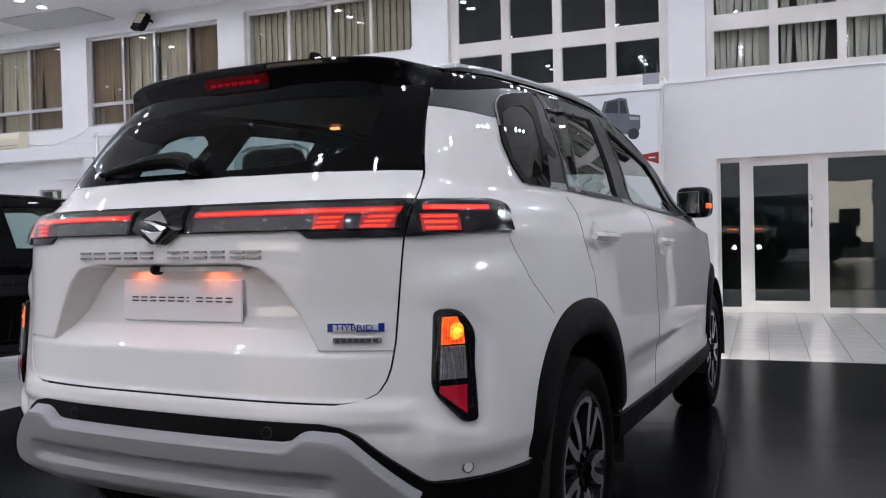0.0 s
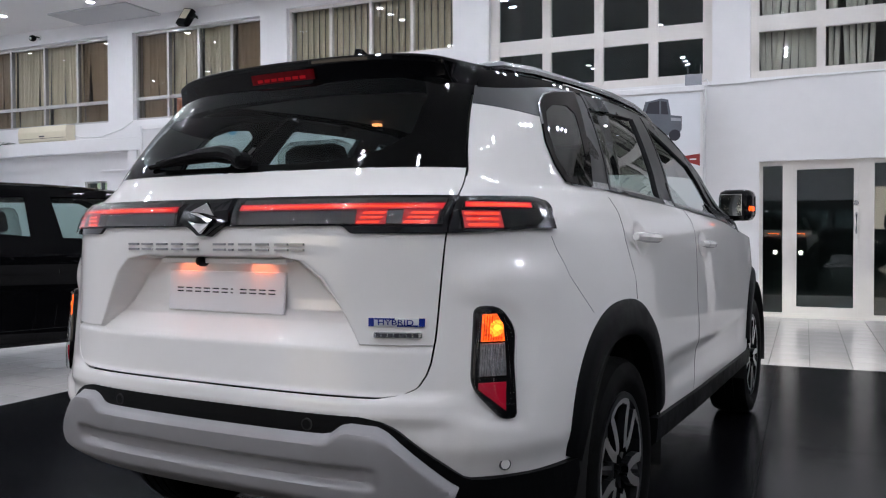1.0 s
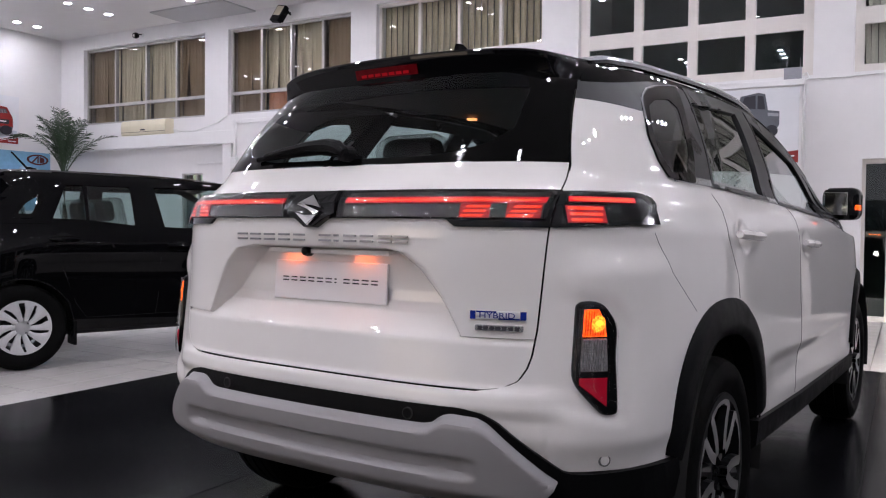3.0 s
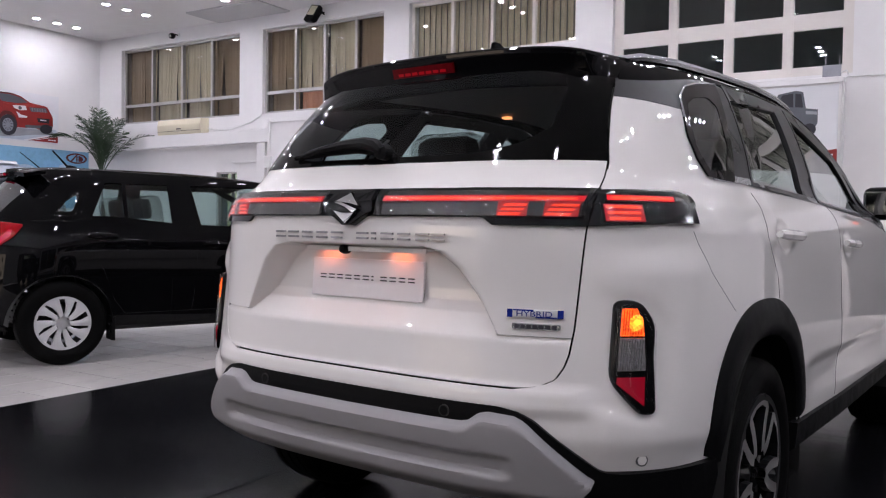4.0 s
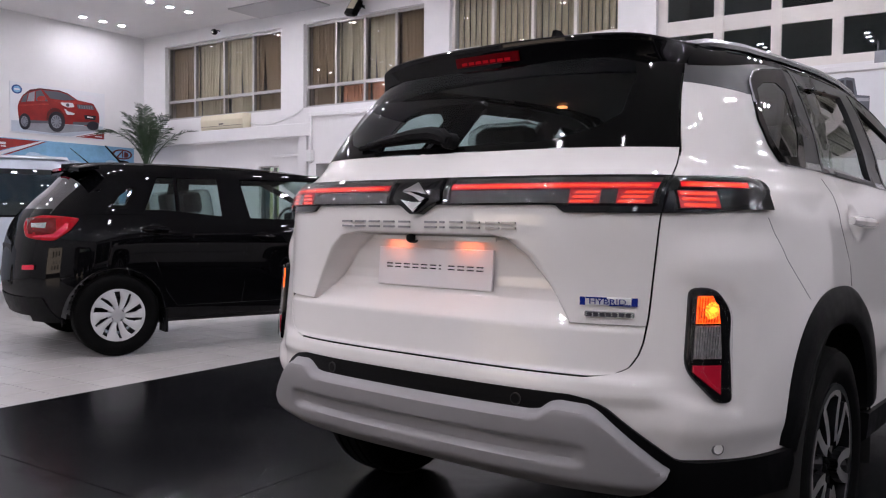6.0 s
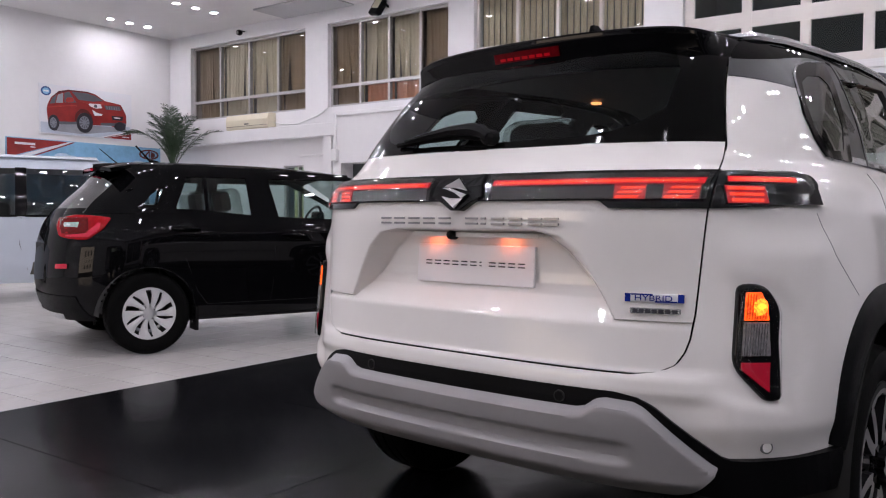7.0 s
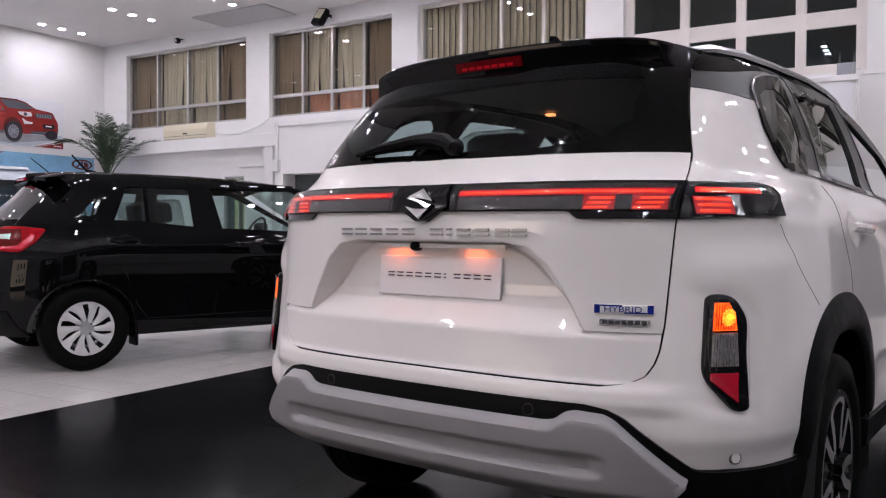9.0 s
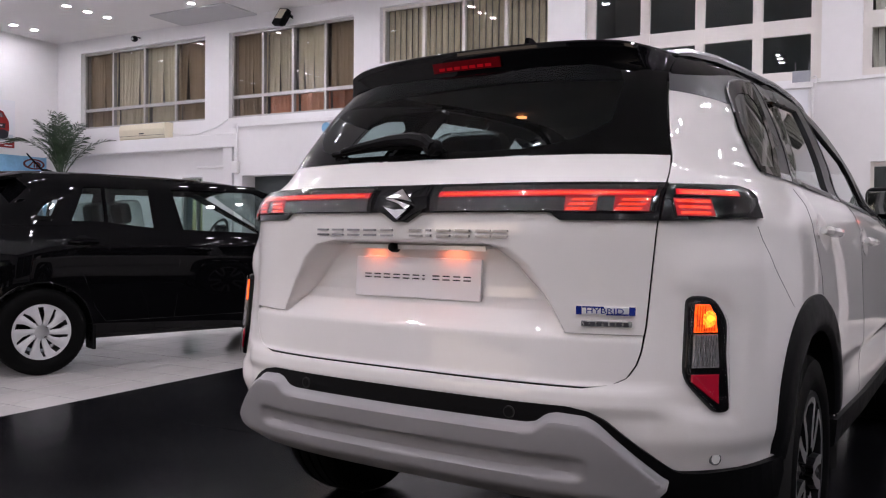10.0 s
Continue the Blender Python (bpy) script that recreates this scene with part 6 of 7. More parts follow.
# people carrier behind
VAN = pose(-8.55, 4.65, 0, 0, 0, 152)
van = thing("people_carrier", "white silver people carrier with clear windows", "car", VAN)
vs_ = Shell((0.2, 0.5, 0.9, 1.05, 1.25, 1.5, 1.68, 1.76), (0.80, 0.86, 0.865, 0.85, 0.82, 0.76, 0.68, 0.55), (0.08, 0.0, 0.03, 0.05, 0.08, 0.16, 0.26, 0.36), 0.6, 3.0, 4.6, 0.9)
cut = lambda c: any(math.hypot(c.y - h, c.z - 0.32) < 0.36 for h in (0.8, 3.55))
for side in (1, -1):
    thicken(part("body_side", vs_.skin(0.24, lambda y: 1.03 if y < 3.4 else 1.0, side, cut, 70, 16), M_SILVERPAINT, van, "white silver flank", smooth=True), 0.004)
    bm = bmesh.new()
    vp = lambda y, z: vs_.side(y, z, 0.0, side)
    quad(vp, (0.10, 1.03), (0.42, 1.03), (0.50, 1.72), (0.26, 1.70), 6, 10, bm)
    quad(vp, (0.40, 1.60), (2.9, 1.60), (2.9, 1.745), (0.40, 1.745), 20, 4, bm)
    for y in (1.28, 2.24):
        dark = bmesh.new()
        quad(lambda y_, z: vs_.side(y_, z, 0.002, side), (y - 0.06, 1.03), (y + 0.06, 1.03), (y + 0.06, 1.61), (y - 0.06, 1.61), 2, 8, dark)
        part("door_pillar", dark, M_GLOSS, van, "gloss black door pillar", smooth=True)
    quad(vp, (2.9, 1.62), (3.5, 1.0), (3.58, 1.03), (2.9, 1.745), 6, 3, bm)
    thicken(part("window_surround", bm, M_SILVERPAINT, van, smooth=True), 0.012)
    for a, b in ((0.42, 1.24), (1.32, 2.20), (2.28, 2.95)):
        part("side_window", quad(lambda y, z: vs_.side(y, z, -0.008, side), (a, 1.03), (b + (0.4 if b > 2.5 else 0), 1.03), (b, 1.61), (a, 1.61)), M_VANGLASS, van, "tinted side window", smooth=True)
        part("window_edge", quad(lambda y, z: vs_.side(y, z, 0.004, side), (a, 1.02), (b, 1.02), (b, 1.045), (a, 1.045), 6, 1), M_PLASTIC, van)
    part("door_handle", tube([vs_.side(1.9 + 0.18 * k / 4, 0.97, 0.01 + 0.025 * math.sin(math.pi * k / 4), side) for k in range(5)], 0.014), M_CHROME, van, smooth=True)
    for pts in ([(1.28, 1.02), (1.3, 0.7), (1.22, 0.4)], [(2.24, 1.02), (2.28, 0.4)]):
        part("panel_gap", tube([vs_.side(y, z, 0.0, side) for y, z in pts], 0.003, seg=6), M_SMOKE, van)
    for y in (0.8, 3.55):
        wheel(van, "wheel", pose(side * 0.76, y, 0.32, 0, 0, 0 if side > 0 else 180), 0.32, 0.205, 0.195, 10, M_SILVER, M_SEAM, "wheel with a silver cover", "cover")
thicken(part("roof", sheet(lambda u, v: ((2 * v - 1) * (vs_.half(0.42 + 2.6 * u, 1.70) + 0.004), 0.42 + 2.6 * u, 1.735 + 0.06 * (1 - abs(2 * v - 1) ** 2.5) - 0.05 * ramp(u, 0.75, 1)), 24, 16), M_SILVERPAINT, van, "white silver roof", smooth=True), 0.006)
part("tail_panel", sheet(lambda u, v: vs_.tail((2 * u - 1) * 0.62, 1.03 + 0.68 * v), 12, 8), M_PRIVACY, van, "dark tinted rear window", smooth=True)
part("bonnet", sheet(lambda u, v: ((2 * u - 1) * vs_.half(3.5 + 1.05 * v, 0.9), 3.5 + 1.05 * v, 1.03 - 0.15 * v * v), 10, 6), M_SILVERPAINT, van, smooth=True)
part("windscreen", sheet(lambda u, v: ((2 * u - 1) * (0.62 + 0.16 * (1 - v)), 2.95 + 0.62 * (1 - v), 1.02 + 0.70 * v), 8, 6), M_SIDEGLASS, van, smooth=True)
part("cabin_floor", boxed(-0.72, 0.72, 0.3, 3.6, 0.3, 0.5), M_DIM, van)
for y in (0.7, 1.5, 2.4):
    for x in (-0.36, 0.36):
        part("seat_back", boxed(-0.24, 0.24, -0.08, 0.06, 0.5, 1.2, bevel=0.05), M_DIM, van, smooth=True, at=pose(x, y, 0))


part("roof_antenna", tube([(0.1, 0.12, 1.72), (0.1, 0.16, 1.76), (0.1, 0.36, 1.93)], [0.012, 0.008, 0.005]), M_PLASTIC, van, "rod antenna on the roof")

# dark off-road car by the gate, seen in the door's glass
off_roader = thing("off_roader", "dark grey boxy off-road car by the open gate", "car", pose(-0.3, -5.6, 0, 0, 0, -90))
os_ = Shell((0.35, 0.6, 1.05, 1.15, 1.3, 1.75, 1.88, 1.95), (0.80, 0.88, 0.88, 0.86, 0.80, 0.76, 0.72, 0.60), (0.05, 0.0, 0.02, 0.03, 0.04, 0.10, 0.16, 0.25), 0.35, 5.0, 4.2, 0.4)
cut = lambda c: any(math.hypot(c.y - h, c.z - 0.40) < 0.46 for h in (0.75, 3.4))
for side in (1, -1):
    thicken(part("body_side", os_.skin(0.42, lambda y: 1.16 if y < 2.9 else 1.10, side, cut, 70, 16), M_DARKGREY, off_roader, smooth=True), 0.004)
    op = lambda y, z: os_.side(y, z, 0.0, side)
    bm = bmesh.new()
    for a, b in ((0.05, 0.32), (1.1, 1.25), (2.0, 2.15)):
        quad(op, (a, 1.15), (b, 1.15), (b, 1.72), (a + 0.05, 1.72), 3, 6, bm)
    quad(op, (0.12, 1.70), (2.55, 1.70), (2.5, 1.93), (0.2, 1.93), 20, 4, bm)
    quad(op, (2.5, 1.72), (2.9, 1.12), (2.98, 1.15), (2.58, 1.80), 4, 3, bm)
    thicken(part("window_surround", bm, M_DARKGREY, off_roader, smooth=True), 0.012)
    for a, b, c in ((0.32, 1.1, 1.1), (1.25, 2.0, 2.0), (2.15, 2.88, 2.52)):
        part("side_window", quad(lambda y, z: os_.side(y, z, -0.008, side), (a, 1.15), (b, 1.15), (c, 1.71), (a, 1.71)), M_PRIVACY, off_roader, "tinted side window")
    part("wing_mirror", boxed(-0.12, 0.12, -0.06, 0.06, -0.09, 0.09, bevel=0.03), M_PLASTIC, off_roader, smooth=True, at=pose(side * 0.99, 2.75, 1.22))
    for y in (0.75, 3.4):
        wheel(off_roader, "wheel", pose(side * 0.74, y, 0.40, 0, 0, 0 if side > 0 else 180), 0.40, 0.22, 0.24, 5, M_ALLOYDARK, M_SEAM, "dark wheel", "alloy")
thicken(part("roof", sheet(lambda u, v: ((2 * v - 1) * 0.68, 0.15 + 2.42 * u, 1.92 + 0.04 * (1 - abs(2 * v - 1) ** 3)), 12, 12), M_DARKGREY, off_roader, smooth=True), 0.01)
part("bonnet", boxed(-0.72, 0.72, 2.9, 4.1, 0.95, 1.13, bevel=0.05), M_DARKGREY, off_roader, smooth=True)
part("front_bumper", boxed(-0.82, 0.82, 4.05, 4.25, 0.45, 0.72, bevel=0.05), M_PLASTIC, off_roader)
part("rear_door", boxed(-0.7, 0.7, 0.02, 0.08, 0.5, 1.85, bevel=0.02), M_DARKGREY, off_roader)
part("windscreen", sheet(lambda u, v: ((2 * u - 1) * (0.74 - 0.06 * v), 2.92 - 0.38 * v, 1.13 + 0.68 * v), 6, 4), M_SIDEGLASS, off_roader)
part("cabin_floor", boxed(-0.7, 0.7, 0.2, 2.9, 0.5, 0.7), M_SEAT, off_roader)

# ---- things on the walls ----
def flat_on_west(y, z, d):
    return (X0 + d, y, z)


def flat_on_block(x, z, d):
    return (x, 8.8 - d, z)


def circle(cy, cz, r, n=20, sq=1.0):
    return [(cy + r * math.cos(2 * math.pi * k / n), cz + sq * r * math.sin(2 * math.pi * k / n)) for k in range(n)]


def picture(name, label, place, outline, layers, m=M_PAPER, cat="poster"):
    """A thin board and the flat printed shapes on it."""
    b = tagged(part(name, prism(outline, 0.002, 0.02, place), m), label, cat)
    for k, (nm, pts, mm) in enumerate(layers):
        part(nm, prism(pts, 0.0202, 0.021 + 0.0006 * k, place), mm, b)
    return b


rect = lambda a, b, c, d: [(a, c), (b, c), (b, d), (a, d)]
# picture of a red car: y runs to the right on this wall
soft = lambda pts, r=0.04: rounded(pts, r, 4)
layers = [("printed_ribbon", [(7.68, 2.60), (8.235, 2.725), (8.235, 2.60)], M_PRED), ("printed_stripe", [(7.60, 2.60), (8.235, 2.755), (8.235, 2.74), (7.65, 2.60)], M_PRED), ("lettering_bar", rect(8.03, 8.19, 2.635, 2.655), M_PAPER),
          ("printed_logo", circle(6.44, 3.385, 0.10, 20, 0.85), M_PDARK), ("printed_ring", circle(6.44, 3.385, 0.07, 20, 0.85), M_PBLUE), ("lettering_bar", rect(6.39, 6.49, 3.37, 3.40), M_PAPER),
          ("printed_floor", [(6.33, 2.60), (7.5, 2.60), (8.2, 2.78), (8.2, 2.86), (6.33, 2.80)], M_PFLOOR), ("printed_shadow", soft([(6.53, 2.65), (7.17, 2.63), (7.74, 2.72), (8.14, 2.76), (8.10, 2.84), (6.60, 2.80)]), M_PMID),
          ("printed_body", soft([(6.45, 3.05), (6.47, 3.14), (6.54, 3.28), (6.69, 3.41), (6.88, 3.46), (7.27, 3.47), (7.45, 3.435), (7.65, 3.33), (7.91, 3.305), (8.0, 3.295), (8.12, 3.10), (8.125, 2.91), (8.02, 2.80), (7.75, 2.85), (7.47, 2.83), (7.06, 2.82), (6.68, 2.79), (6.52, 2.72), (6.47, 2.85)], 0.03), M_PRED),
          ("printed_roof", [(6.54, 3.28), (6.69, 3.41), (6.88, 3.46), (7.27, 3.47), (7.45, 3.435), (7.27, 3.45), (6.90, 3.435), (6.71, 3.38)], M_PREDDARK),
          ("printed_glass", [(6.51, 3.15), (6.56, 3.27), (6.65, 3.34), (6.61, 3.17)], M_PGREY), ("printed_glass", [(6.63, 3.18), (6.67, 3.34), (6.78, 3.39), (6.77, 3.20)], M_PMID), ("printed_glass", [(6.80, 3.21), (6.80, 3.39), (6.90, 3.43), (7.04, 3.23)], M_PGREY),
          ("printed_windscreen", [(7.09, 3.29), (6.95, 3.43), (7.25, 3.44), (7.43, 3.41), (7.61, 3.33), (7.39, 3.29)], M_PGREY), ("printed_bonnet", soft([(7.11, 3.27), (7.39, 3.28), (7.63, 3.31), (7.93, 3.30), (7.68, 3.25), (7.27, 3.235)], 0.02), M_PREDLIGHT),
          ("printed_arch", soft([(7.0, 2.86), (7.02, 3.02), (7.12, 3.12), (7.26, 3.12), (7.36, 3.02), (7.40, 2.86)]), M_PREDDARK), ("printed_side", [(6.47, 3.10), (6.80, 3.16), (7.05, 3.19), (7.05, 3.165), (6.80, 3.13), (6.47, 3.07)], M_PREDLIGHT), ("printed_cladding", [(6.49, 2.76), (7.05, 2.81), (7.05, 2.86), (6.68, 2.835), (6.50, 2.80)], M_PGREY),
          ("printed_mirror", soft([(6.81, 3.25), (6.86, 3.31), (6.98, 3.32), (6.99, 3.24), (6.84, 3.215)], 0.02), M_PREDLIGHT), ("printed_grille", [(7.63, 3.24), (7.97, 3.26), (8.01, 3.18), (7.67, 3.16)], M_PGREY), ("printed_lamp", soft([(7.29, 3.24), (7.55, 3.26), (7.58, 3.18), (7.45, 3.16), (7.33, 3.19)], 0.02), M_PAPER), ("printed_lamp_core", circle(7.44, 3.205, 0.035, 12), M_PGREY),
          ("printed_lamp", [(7.37, 3.13), (7.46, 3.08), (7.59, 3.06), (7.57, 3.03), (7.42, 3.02)], M_PAPER), ("printed_intake", [(7.79, 3.05), (8.05, 3.06), (8.03, 2.97), (7.81, 2.97)], M_INK), ("lettering_bar", rect(7.85, 7.98, 3.005, 3.03), M_PAPER), ("printed_bumper", soft([(7.55, 2.89), (8.11, 2.93), (8.11, 2.87), (7.75, 2.845), (7.55, 2.84)], 0.02), M_PGREY)]
for q in range(6):
    layers.append(("printed_bar", [(7.685 + 0.053 * q, 3.175), (7.675 + 0.053 * q, 3.235), (7.69 + 0.053 * q, 3.236), (7.70 + 0.053 * q, 3.176)], M_PRIM))
for wy, wz, wr, sq in ((6.58, 2.80, 0.105, 1.45), (7.205, 2.855, 0.165, 1.2), (7.97, 2.85, 0.12, 0.75)):
    layers.append(("printed_tyre", circle(wy, wz, wr, 22, sq), M_INK))
    if wr != 0.12:
        layers.append(("printed_rim", circle(wy - 0.012, wz, wr * 0.64, 20, sq), M_PRIM))
        for q in range(10):
            a = 0.6283 * q + 0.3
            layers.append(("printed_spoke_gap", [(wy - 0.012 + wr * r * math.cos(a + d), wz + wr * sq * r * math.sin(a + d)) for r, d in ((0.2, 0.0), (0.56, -0.17), (0.56, 0.17))], M_PGREY))
picture("poster", "wall poster of a red car on pale grey", flat_on_west, rect(6.31, 8.25, 2.58, 3.52), layers)
layers = [("printed_red", [(5.70, 2.455), (6.92, 2.455), (6.35, 2.30), (5.70, 2.10)], M_PRED), ("printed_stripe", [(5.98, 2.10), (6.99, 2.455), (6.88, 2.455), (5.70, 2.08), (5.70, 2.02)], M_PAPER), ("printed_stripe", [(6.10, 2.10), (7.02, 2.455), (6.96, 2.455), (5.95, 2.07)], M_PRED)]
for cx_, cz_, s in ((6.75, 2.17, 0.16), (6.92, 2.12, 0.2), (7.15, 2.08, 0.17), (7.55, 2.05, 0.2), (8.4, 2.13, 0.14), (8.52, 2.09, 0.18), (8.25, 2.05, 0.16)):
    layers.append(("printed_cloud", circle(cx_, cz_, s, 16, 0.42), M_PCLOUD))
layers += [("printed_oval", circle(8.65, 2.325, 0.235, 28, 0.45), M_PREDDARK), ("printed_oval_inner", circle(8.65, 2.325, 0.19, 28, 0.40), M_PBLUE), ("printed_mark", [(8.50, 2.26), (8.64, 2.40), (8.67, 2.40), (8.67, 2.26), (8.64, 2.26), (8.64, 2.36), (8.55, 2.26)], M_PREDDARK), ("printed_mark", [(8.69, 2.26), (8.69, 2.39), (8.78, 2.36), (8.80, 2.31), (8.77, 2.27)], M_PREDDARK), ("lettering_bar", rect(5.84, 6.22, 2.345, 2.385), M_PAPER), ("lettering_bar", rect(6.13, 6.22, 2.30, 2.32), M_PAPER)]
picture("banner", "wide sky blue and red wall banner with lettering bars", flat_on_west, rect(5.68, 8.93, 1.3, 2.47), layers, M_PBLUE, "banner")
layers = [("printed_body", [(-0.46, 2.50), (-0.40, 2.70), (-0.20, 2.735), (-0.12, 2.715), (-0.085, 2.52), (0.045, 2.50), (0.045, 2.34), (0.0, 2.26), (-0.46, 2.30)], M_PGREY), ("printed_glass", [(-0.40, 2.56), (-0.355, 2.69), (-0.23, 2.705), (-0.225, 2.54)], M_INK), ("printed_glass", [(-0.205, 2.54), (-0.205, 2.70), (-0.14, 2.69), (-0.115, 2.53)], M_INK), ("printed_bed", [(-0.085, 2.49), (0.035, 2.475), (0.035, 2.44), (-0.085, 2.45)], M_PMID), ("printed_tyre", circle(-0.04, 2.27, 0.07), M_INK),
          ("printed_ribbon", [(0.02, 2.0), (0.262, 2.03), (0.262, 1.88), (0.12, 1.93)], M_PRED), ("lettering_bar", rect(0.14, 0.22, 1.955, 1.972), M_PAPER)]
picture("poster", "white wall poster of a grey pickup truck", flat_on_block, rect(-1.6, 0.262, 1.84, 2.78), layers)

tagged(part("wall_sign", prism(circle(-6.80, 2.70, 0.085, 24), 0.002, 0.012, flat_on_block), M_PBLUE), "small round blue sign on the white wall", "sign")

# air conditioner
ac = thing("air_conditioner", "cream split air conditioner on the wall", "air conditioner", pose(-11.22, Y1, 2.86))
bm = bmesh.new()
prof = [(0.0, -0.17), (-0.14, -0.17), (-0.20, -0.10), (-0.215, 0.06), (-0.19, 0.16), (-0.12, 0.175), (0.0, 0.175)]
prism(prof, -0.6, 0.6, lambda a, b, d: (d, a, b), bm)
part("case", bm, M_CREAM, ac)
part("outlet", boxed(-0.52, 0.52, -0.20, -0.14, -0.165, -0.125), M_SMOKE, ac)
part("front_seam", boxed(-0.59, 0.59, -0.216, -0.20, -0.06, -0.055), M_SMOKE, ac)
part("display", boxed(-0.06, 0.06, -0.2165, -0.205, -0.03, -0.01), M_INK, ac)

# floodlight
fl = thing("floodlight", "black floodlight on a bracket under the ceiling", "floodlight", pose(-7.88, 8.98, 4.62, -26, 12, -14))
part("case", boxed(-0.12, 0.12, -0.045, 0.045, -0.155, 0.155, bevel=0.012), M_PLASTIC, fl)
part("lens", boxed(-0.09, 0.09, -0.05, -0.044, -0.05, 0.13), M_CREAM, fl, "pale glass face")
part("bracket", tube([(-0.135, 0.0, 0.0), (-0.135, 0.09, 0.10), (0.135, 0.09, 0.10), (0.135, 0.0, 0.0)], 0.012), M_PLASTIC, fl)
part("arm", tube([(0, 0.04, 0.0), (0, 0.14, 0.12), (0, 0.25, 0.14)], 0.014), M_PLASTIC, fl)
for kx in range(6):
    part("fin", boxed(-0.105 + 0.04 * kx, -0.095 + 0.04 * kx, 0.045, 0.075, -0.12, 0.12), M_PLASTIC, fl)
cc = thing("security_camera", "small black ball camera on a wall bracket", "camera", pose(-11.48, Y1 - 0.02, 4.66))
part("wall_plate", lathe([(0.0, -0.012), (0.04, -0.012), (0.045, 0.0)], 18, "y"), M_POLYMER, cc, at=pose(0, 0.018, 0.03))
part("arm", tube([(0, 0.015, 0.03), (0, -0.05, 0.03), (0, -0.09, 0.01)], 0.012), M_PLASTIC, cc, smooth=True)
part("body", lathe([(0.0, -0.075), (0.032, -0.07), (0.05, -0.045), (0.058, 0.0), (0.05, 0.035), (0.03, 0.055), (0.0, 0.06)], 20, "y"), M_PLASTIC, cc, smooth=True, at=pose(0, -0.13, -0.01, 12, 0, 15))
part("lens", lathe([(0.0, -0.084), (0.018, -0.082), (0.026, -0.072)], 16, "y"), M_CHROME, cc, "glinting glass lens", smooth=True, at=pose(0, -0.13, -0.01, 12, 0, 15))

# router on the ledge with its cable
ro = thing("router", "grey plastic router with two thin aerials on the ledge", "router", pose(0.17, 8.9, 2.872))
part("case", boxed(-0.10, 0.10, -0.02, 0.02, 0.0, 0.155, bevel=0.006), M_PMID, ro)
for x in (-0.07, 0.08):
    part("aerial", tube([(x, 0.01, 0.15), (x, 0.01, 0.27)], 0.004), M_PMID, ro)
part("label_bar", boxed(-0.05, 0.04, -0.0215, -0.0195, 0.07, 0.095), M_PMID, ro)
pts = [(0.27, 8.9, 2.93), (0.33, 8.86, 2.95), (0.36, 8.83, 2.88), (0.32, 8.79, 2.85), (0.305, 8.785, 2.5), (0.305, 8.785, 1.6), (0.305, 8.785, 0.4)]
tagged(part("cable", tube(pts, 0.008), M_POLYMER, smooth=True), "thin white cable running down the wall corner", "cable")
pts = [(0.32, 9.19, 2.93), (0.7, 9.19, 2.925), (1.4, 9.19, 2.95), (2.5, 9.19, 2.955), (4.5, 9.19, 2.96)]
tagged(part("cable", tube(pts, 0.009), M_POLYMER, smooth=True), "thin white cable along the wall under the window", "cable")
pts = [(-10.7, 9.19, 2.86), (-10.4, 9.18, 2.80), (-10.0, 9.18, 2.79), (-9.5, 9.18, 2.90), (-9.25, 9.18, 3.02)]
tagged(part("cable", tube(pts, 0.012), M_POLYMER, smooth=True), "slack white cable from the air conditioner", "cable")
for x, y, r in ((-8.66, 8.778, 0.02), (-8.85, 9.10, 0.03)):
    o = tagged(part("pipe", tube([(x, y, 2.0), (x, y, 2.86)], r), M_WALL, smooth=True), "white painted pipe on the wall", "pipe", "wall pipes")
tagged(part("junction_box", boxed(-8.73, -8.60, 8.72, 8.798, 2.02, 2.22, bevel=0.01), M_POLYMER), "white electric box on the wall end", "electric box")

# palm in the corner
palm = thing("palm", "potted palm with arching green fronds in the corner", "plant", pose(-12.92, 8.55, 0))
part("pot", lathe([(0.16, 0.0), (0.22, 0.25), (0.26, 0.5), (0.28, 0.52), (0.25, 0.53), (0.24, 0.46)], 24, "z"), M_POT, palm, smooth=True)
part("trunk", tube([(0, 0, 0.45), (0.02, 0.01, 1.2), (0.0, 0.0, 1.8), (0.01, -0.01, 2.02)], [0.06, 0.05, 0.045, 0.05]), M_TRUNK, palm, smooth=True)
rnd = random.Random(11)


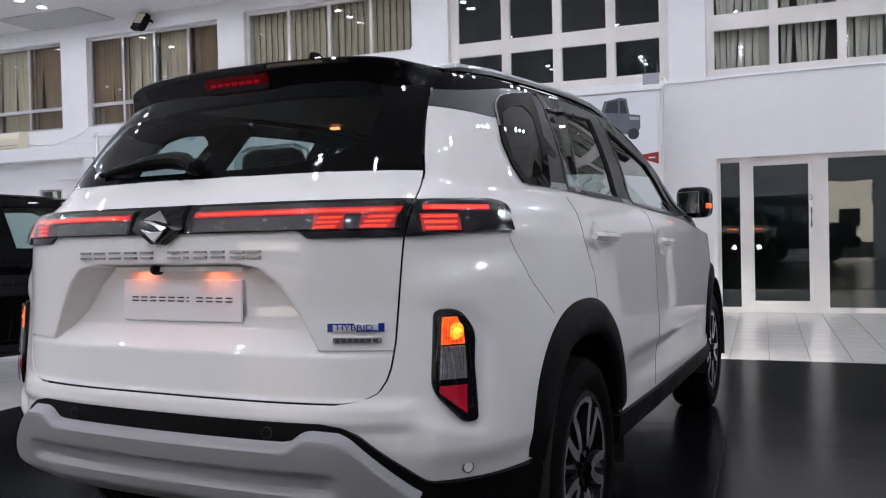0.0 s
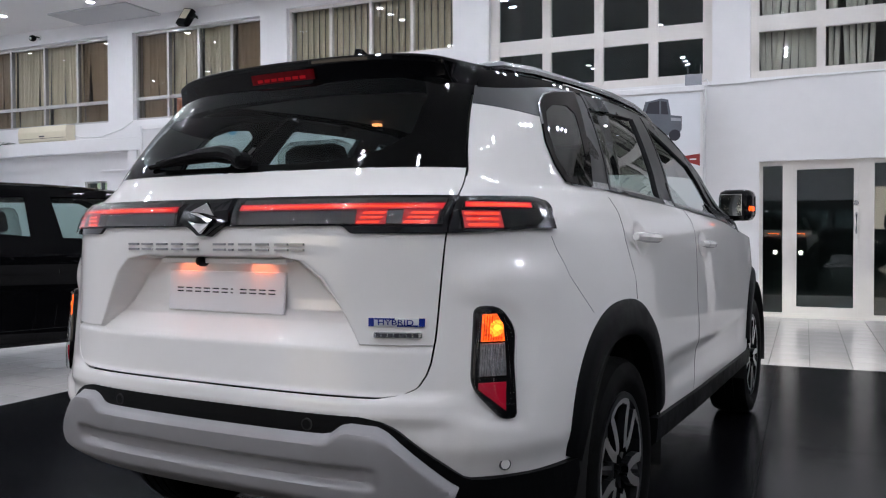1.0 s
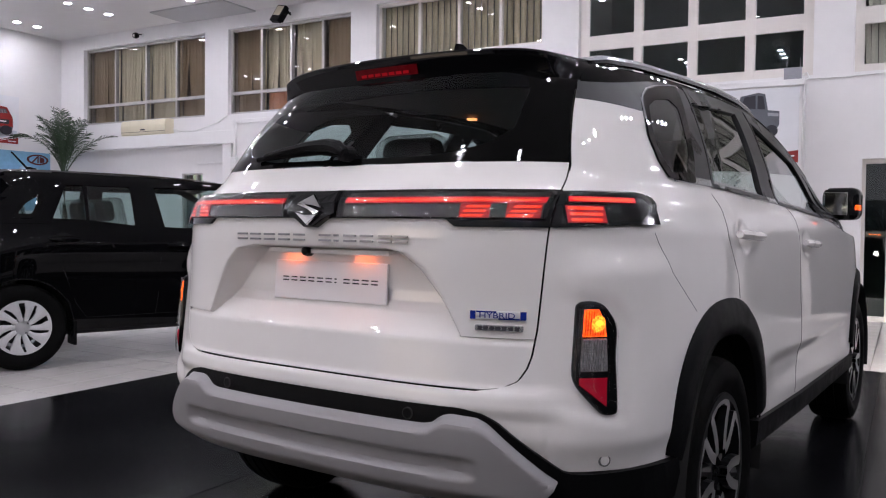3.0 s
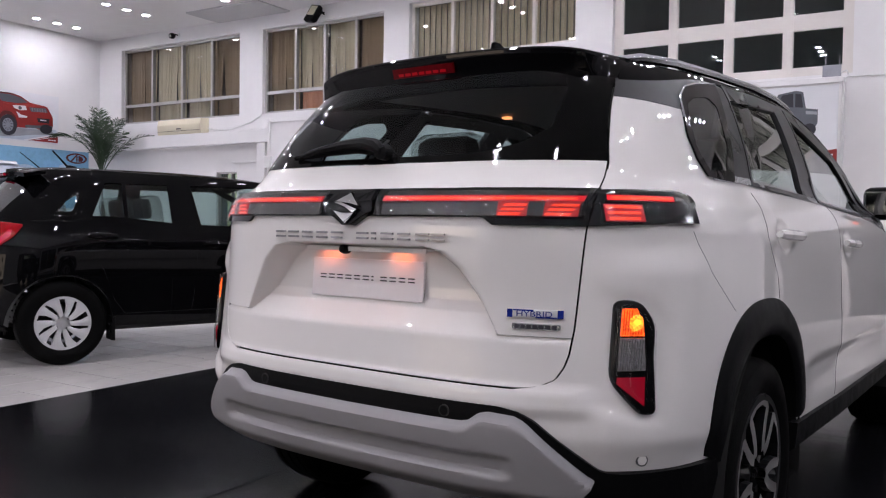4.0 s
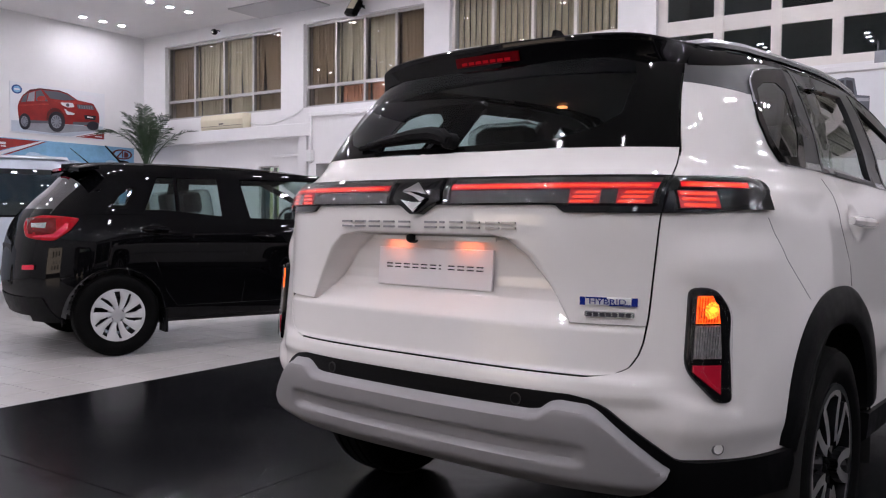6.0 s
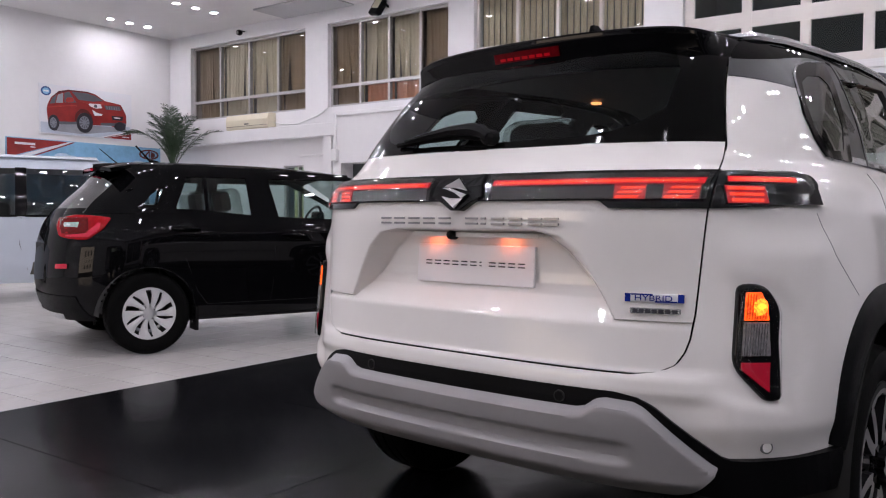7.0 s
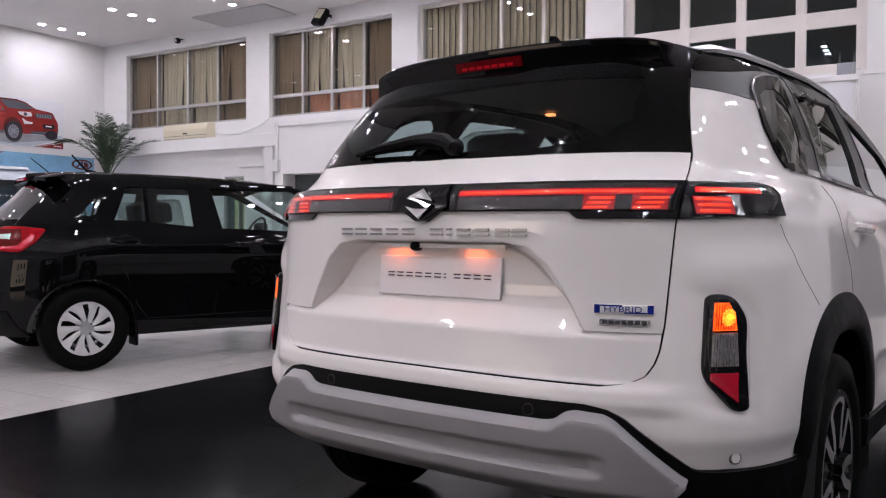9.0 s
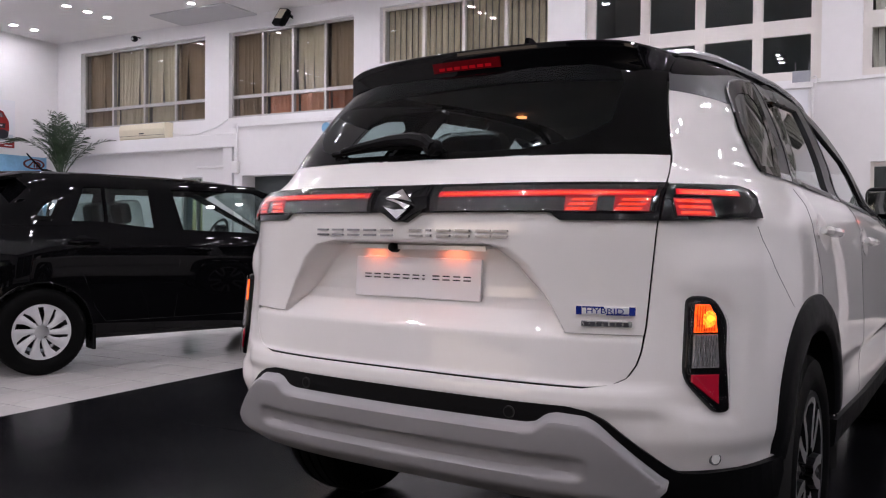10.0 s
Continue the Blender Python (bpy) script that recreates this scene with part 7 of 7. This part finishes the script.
def frond(az, length, rise, fall):
    """One feathered leaf: azimuth, length, and its pitch at the foot and at the tip in degrees."""
    p, spine = Vector((rnd.uniform(-0.02, 0.02), rnd.uniform(-0.02, 0.02), 1.95)), []
    n = 18
    for j in range(n + 1):
        spine.append(p.copy())
        t = j / n
        q = radians(rise + (fall - rise) * t ** 1.7)
        a = radians(az + 6 * t)
        p += Vector((math.cos(q) * math.cos(a), math.cos(q) * math.sin(a), math.sin(q))) * (length / n)
        p.y = min(p.y, 0.60)
    bm = tube(spine, [0.013 * (1 - 0.8 * j / n) for j in range(n + 1)], seg=5)
    flat = Vector((-math.sin(radians(az)), math.cos(radians(az)), 0))
    for j in range(12, 46):
        t = j / 46
        i = min(int(t * n), n - 1)
        p = spine[i].lerp(spine[i + 1], t * n - i)
        d = (spine[i + 1] - spine[i]).normalized()
        up = flat.cross(d) * -1
        ll = 0.30 * math.sin(math.pi * (0.12 + 0.80 * (t - 0.26) / 0.74)) + 0.05
        for sgn in (-1, 1):
            l_ = ll * rnd.uniform(0.8, 1.15)
            tip = p + (flat * sgn * rnd.uniform(0.6, 0.85) + d * 0.75 + up * rnd.uniform(0.0, 0.25)).normalized() * l_ - Vector((0, 0, l_ * rnd.uniform(0.1, 0.45)))
            mid = p.lerp(tip, 0.45) + Vector((0, 0, 0.03 * l_ / 0.3))
            w = d * 0.011
            v = [bm.verts.new(q) for q in (p - w * 0.4, mid - w, tip, mid + w, p + w * 0.4)]
            bm.faces.new(v[:3] + v[3:])
    return part("frond", bm, M_LEAF, palm)


for leaf_ in ((30, 1.36, 62, -6), (214, 1.36, 70, -24), (205, 1.28, 84, 38), (232, 1.22, 82, 48), (188, 1.15, 80, 30), (34, 1.22, 82, 40), (8, 1.20, 80, 46), (58, 1.10, 82, 44), (300, 1.30, 88, 72), (124, 1.28, 88, 74), (272, 1.12, 82, 52), (330, 1.12, 80, 50), (152, 1.15, 84, 56), (250, 1.34, 88, 66), (20, 1.0, 76, 30), (215, 0.95, 76, 34)):
    frond(*leaf_)

# ---- deck and tiles, piece by piece ----
DX = [-3.1, -0.99, 1.26, 3.5, 5.7]
DY = [5.25 - 1.31 * k for k in range(10)]
deck = tagged(part("deck", boxed(DX[0], DX[-1], DY[-1], DY[0], -0.006, 0.006), M_SEAM), "low black display deck of flush panels", kind="structure")
for a, b in zip(DX, DX[1:]):
    for d, c in zip(DY, DY[1:]):
        bm = boxed(a + 0.0025, b - 0.0025, c + 0.0025, d - 0.0025, 0.0062, 0.012)
        part("panel", bm, M_DECK, deck)

TS = 0.306
tiles = tagged(new("tiles"), "cream polished ceramic floor tiles with dark joints", kind="structure")
me_tile = bpy.data.meshes.new("tile")
bm = boxed(-TS / 2 + 0.0033, TS / 2 - 0.0033, -TS / 2 + 0.0033, TS / 2 - 0.0033, -0.008, 0.0)
bm.to_mesh(me_tile)
bm.free()
me_tile.materials.append(M_TILE)
rest = bmesh.new()
OX, OY = 1.18 - 60 * TS, 1.15 - 60 * TS
count = 0
for i in range(150):
    for j in range(120):
        x, y = OX + (i + 0.5) * TS, OY + (j + 0.5) * TS
        if not (X0 < x < X1 and Y0 < y < Y1 + 0.2):
            continue
        if DX[0] + TS / 2 < x < DX[-1] - TS / 2 and DY[-1] + TS / 2 < y < DY[0] - TS / 2:
            continue
        if -5.9 < x < -3.0 and -0.8 < y < 3.2 and count < 160 or 0.7 < x < 3.2 and 5.1 < y < 9.2 and count < 290:
            o = new("tile", me_tile)
            o.parent, o.location = tiles, (x, y, 0)
            count += 1
            continue
        h = TS / 2 - 0.0033
        vs = [rest.verts.new((x + a * h, y + b * h, 0.0)) for a, b in ((-1, -1), (1, -1), (1, 1), (-1, 1))]
        rest.faces.new(vs)
tagged(part("far_tiles", rest, M_TILE, tiles), "cream floor tiles further off", kind="stuff")
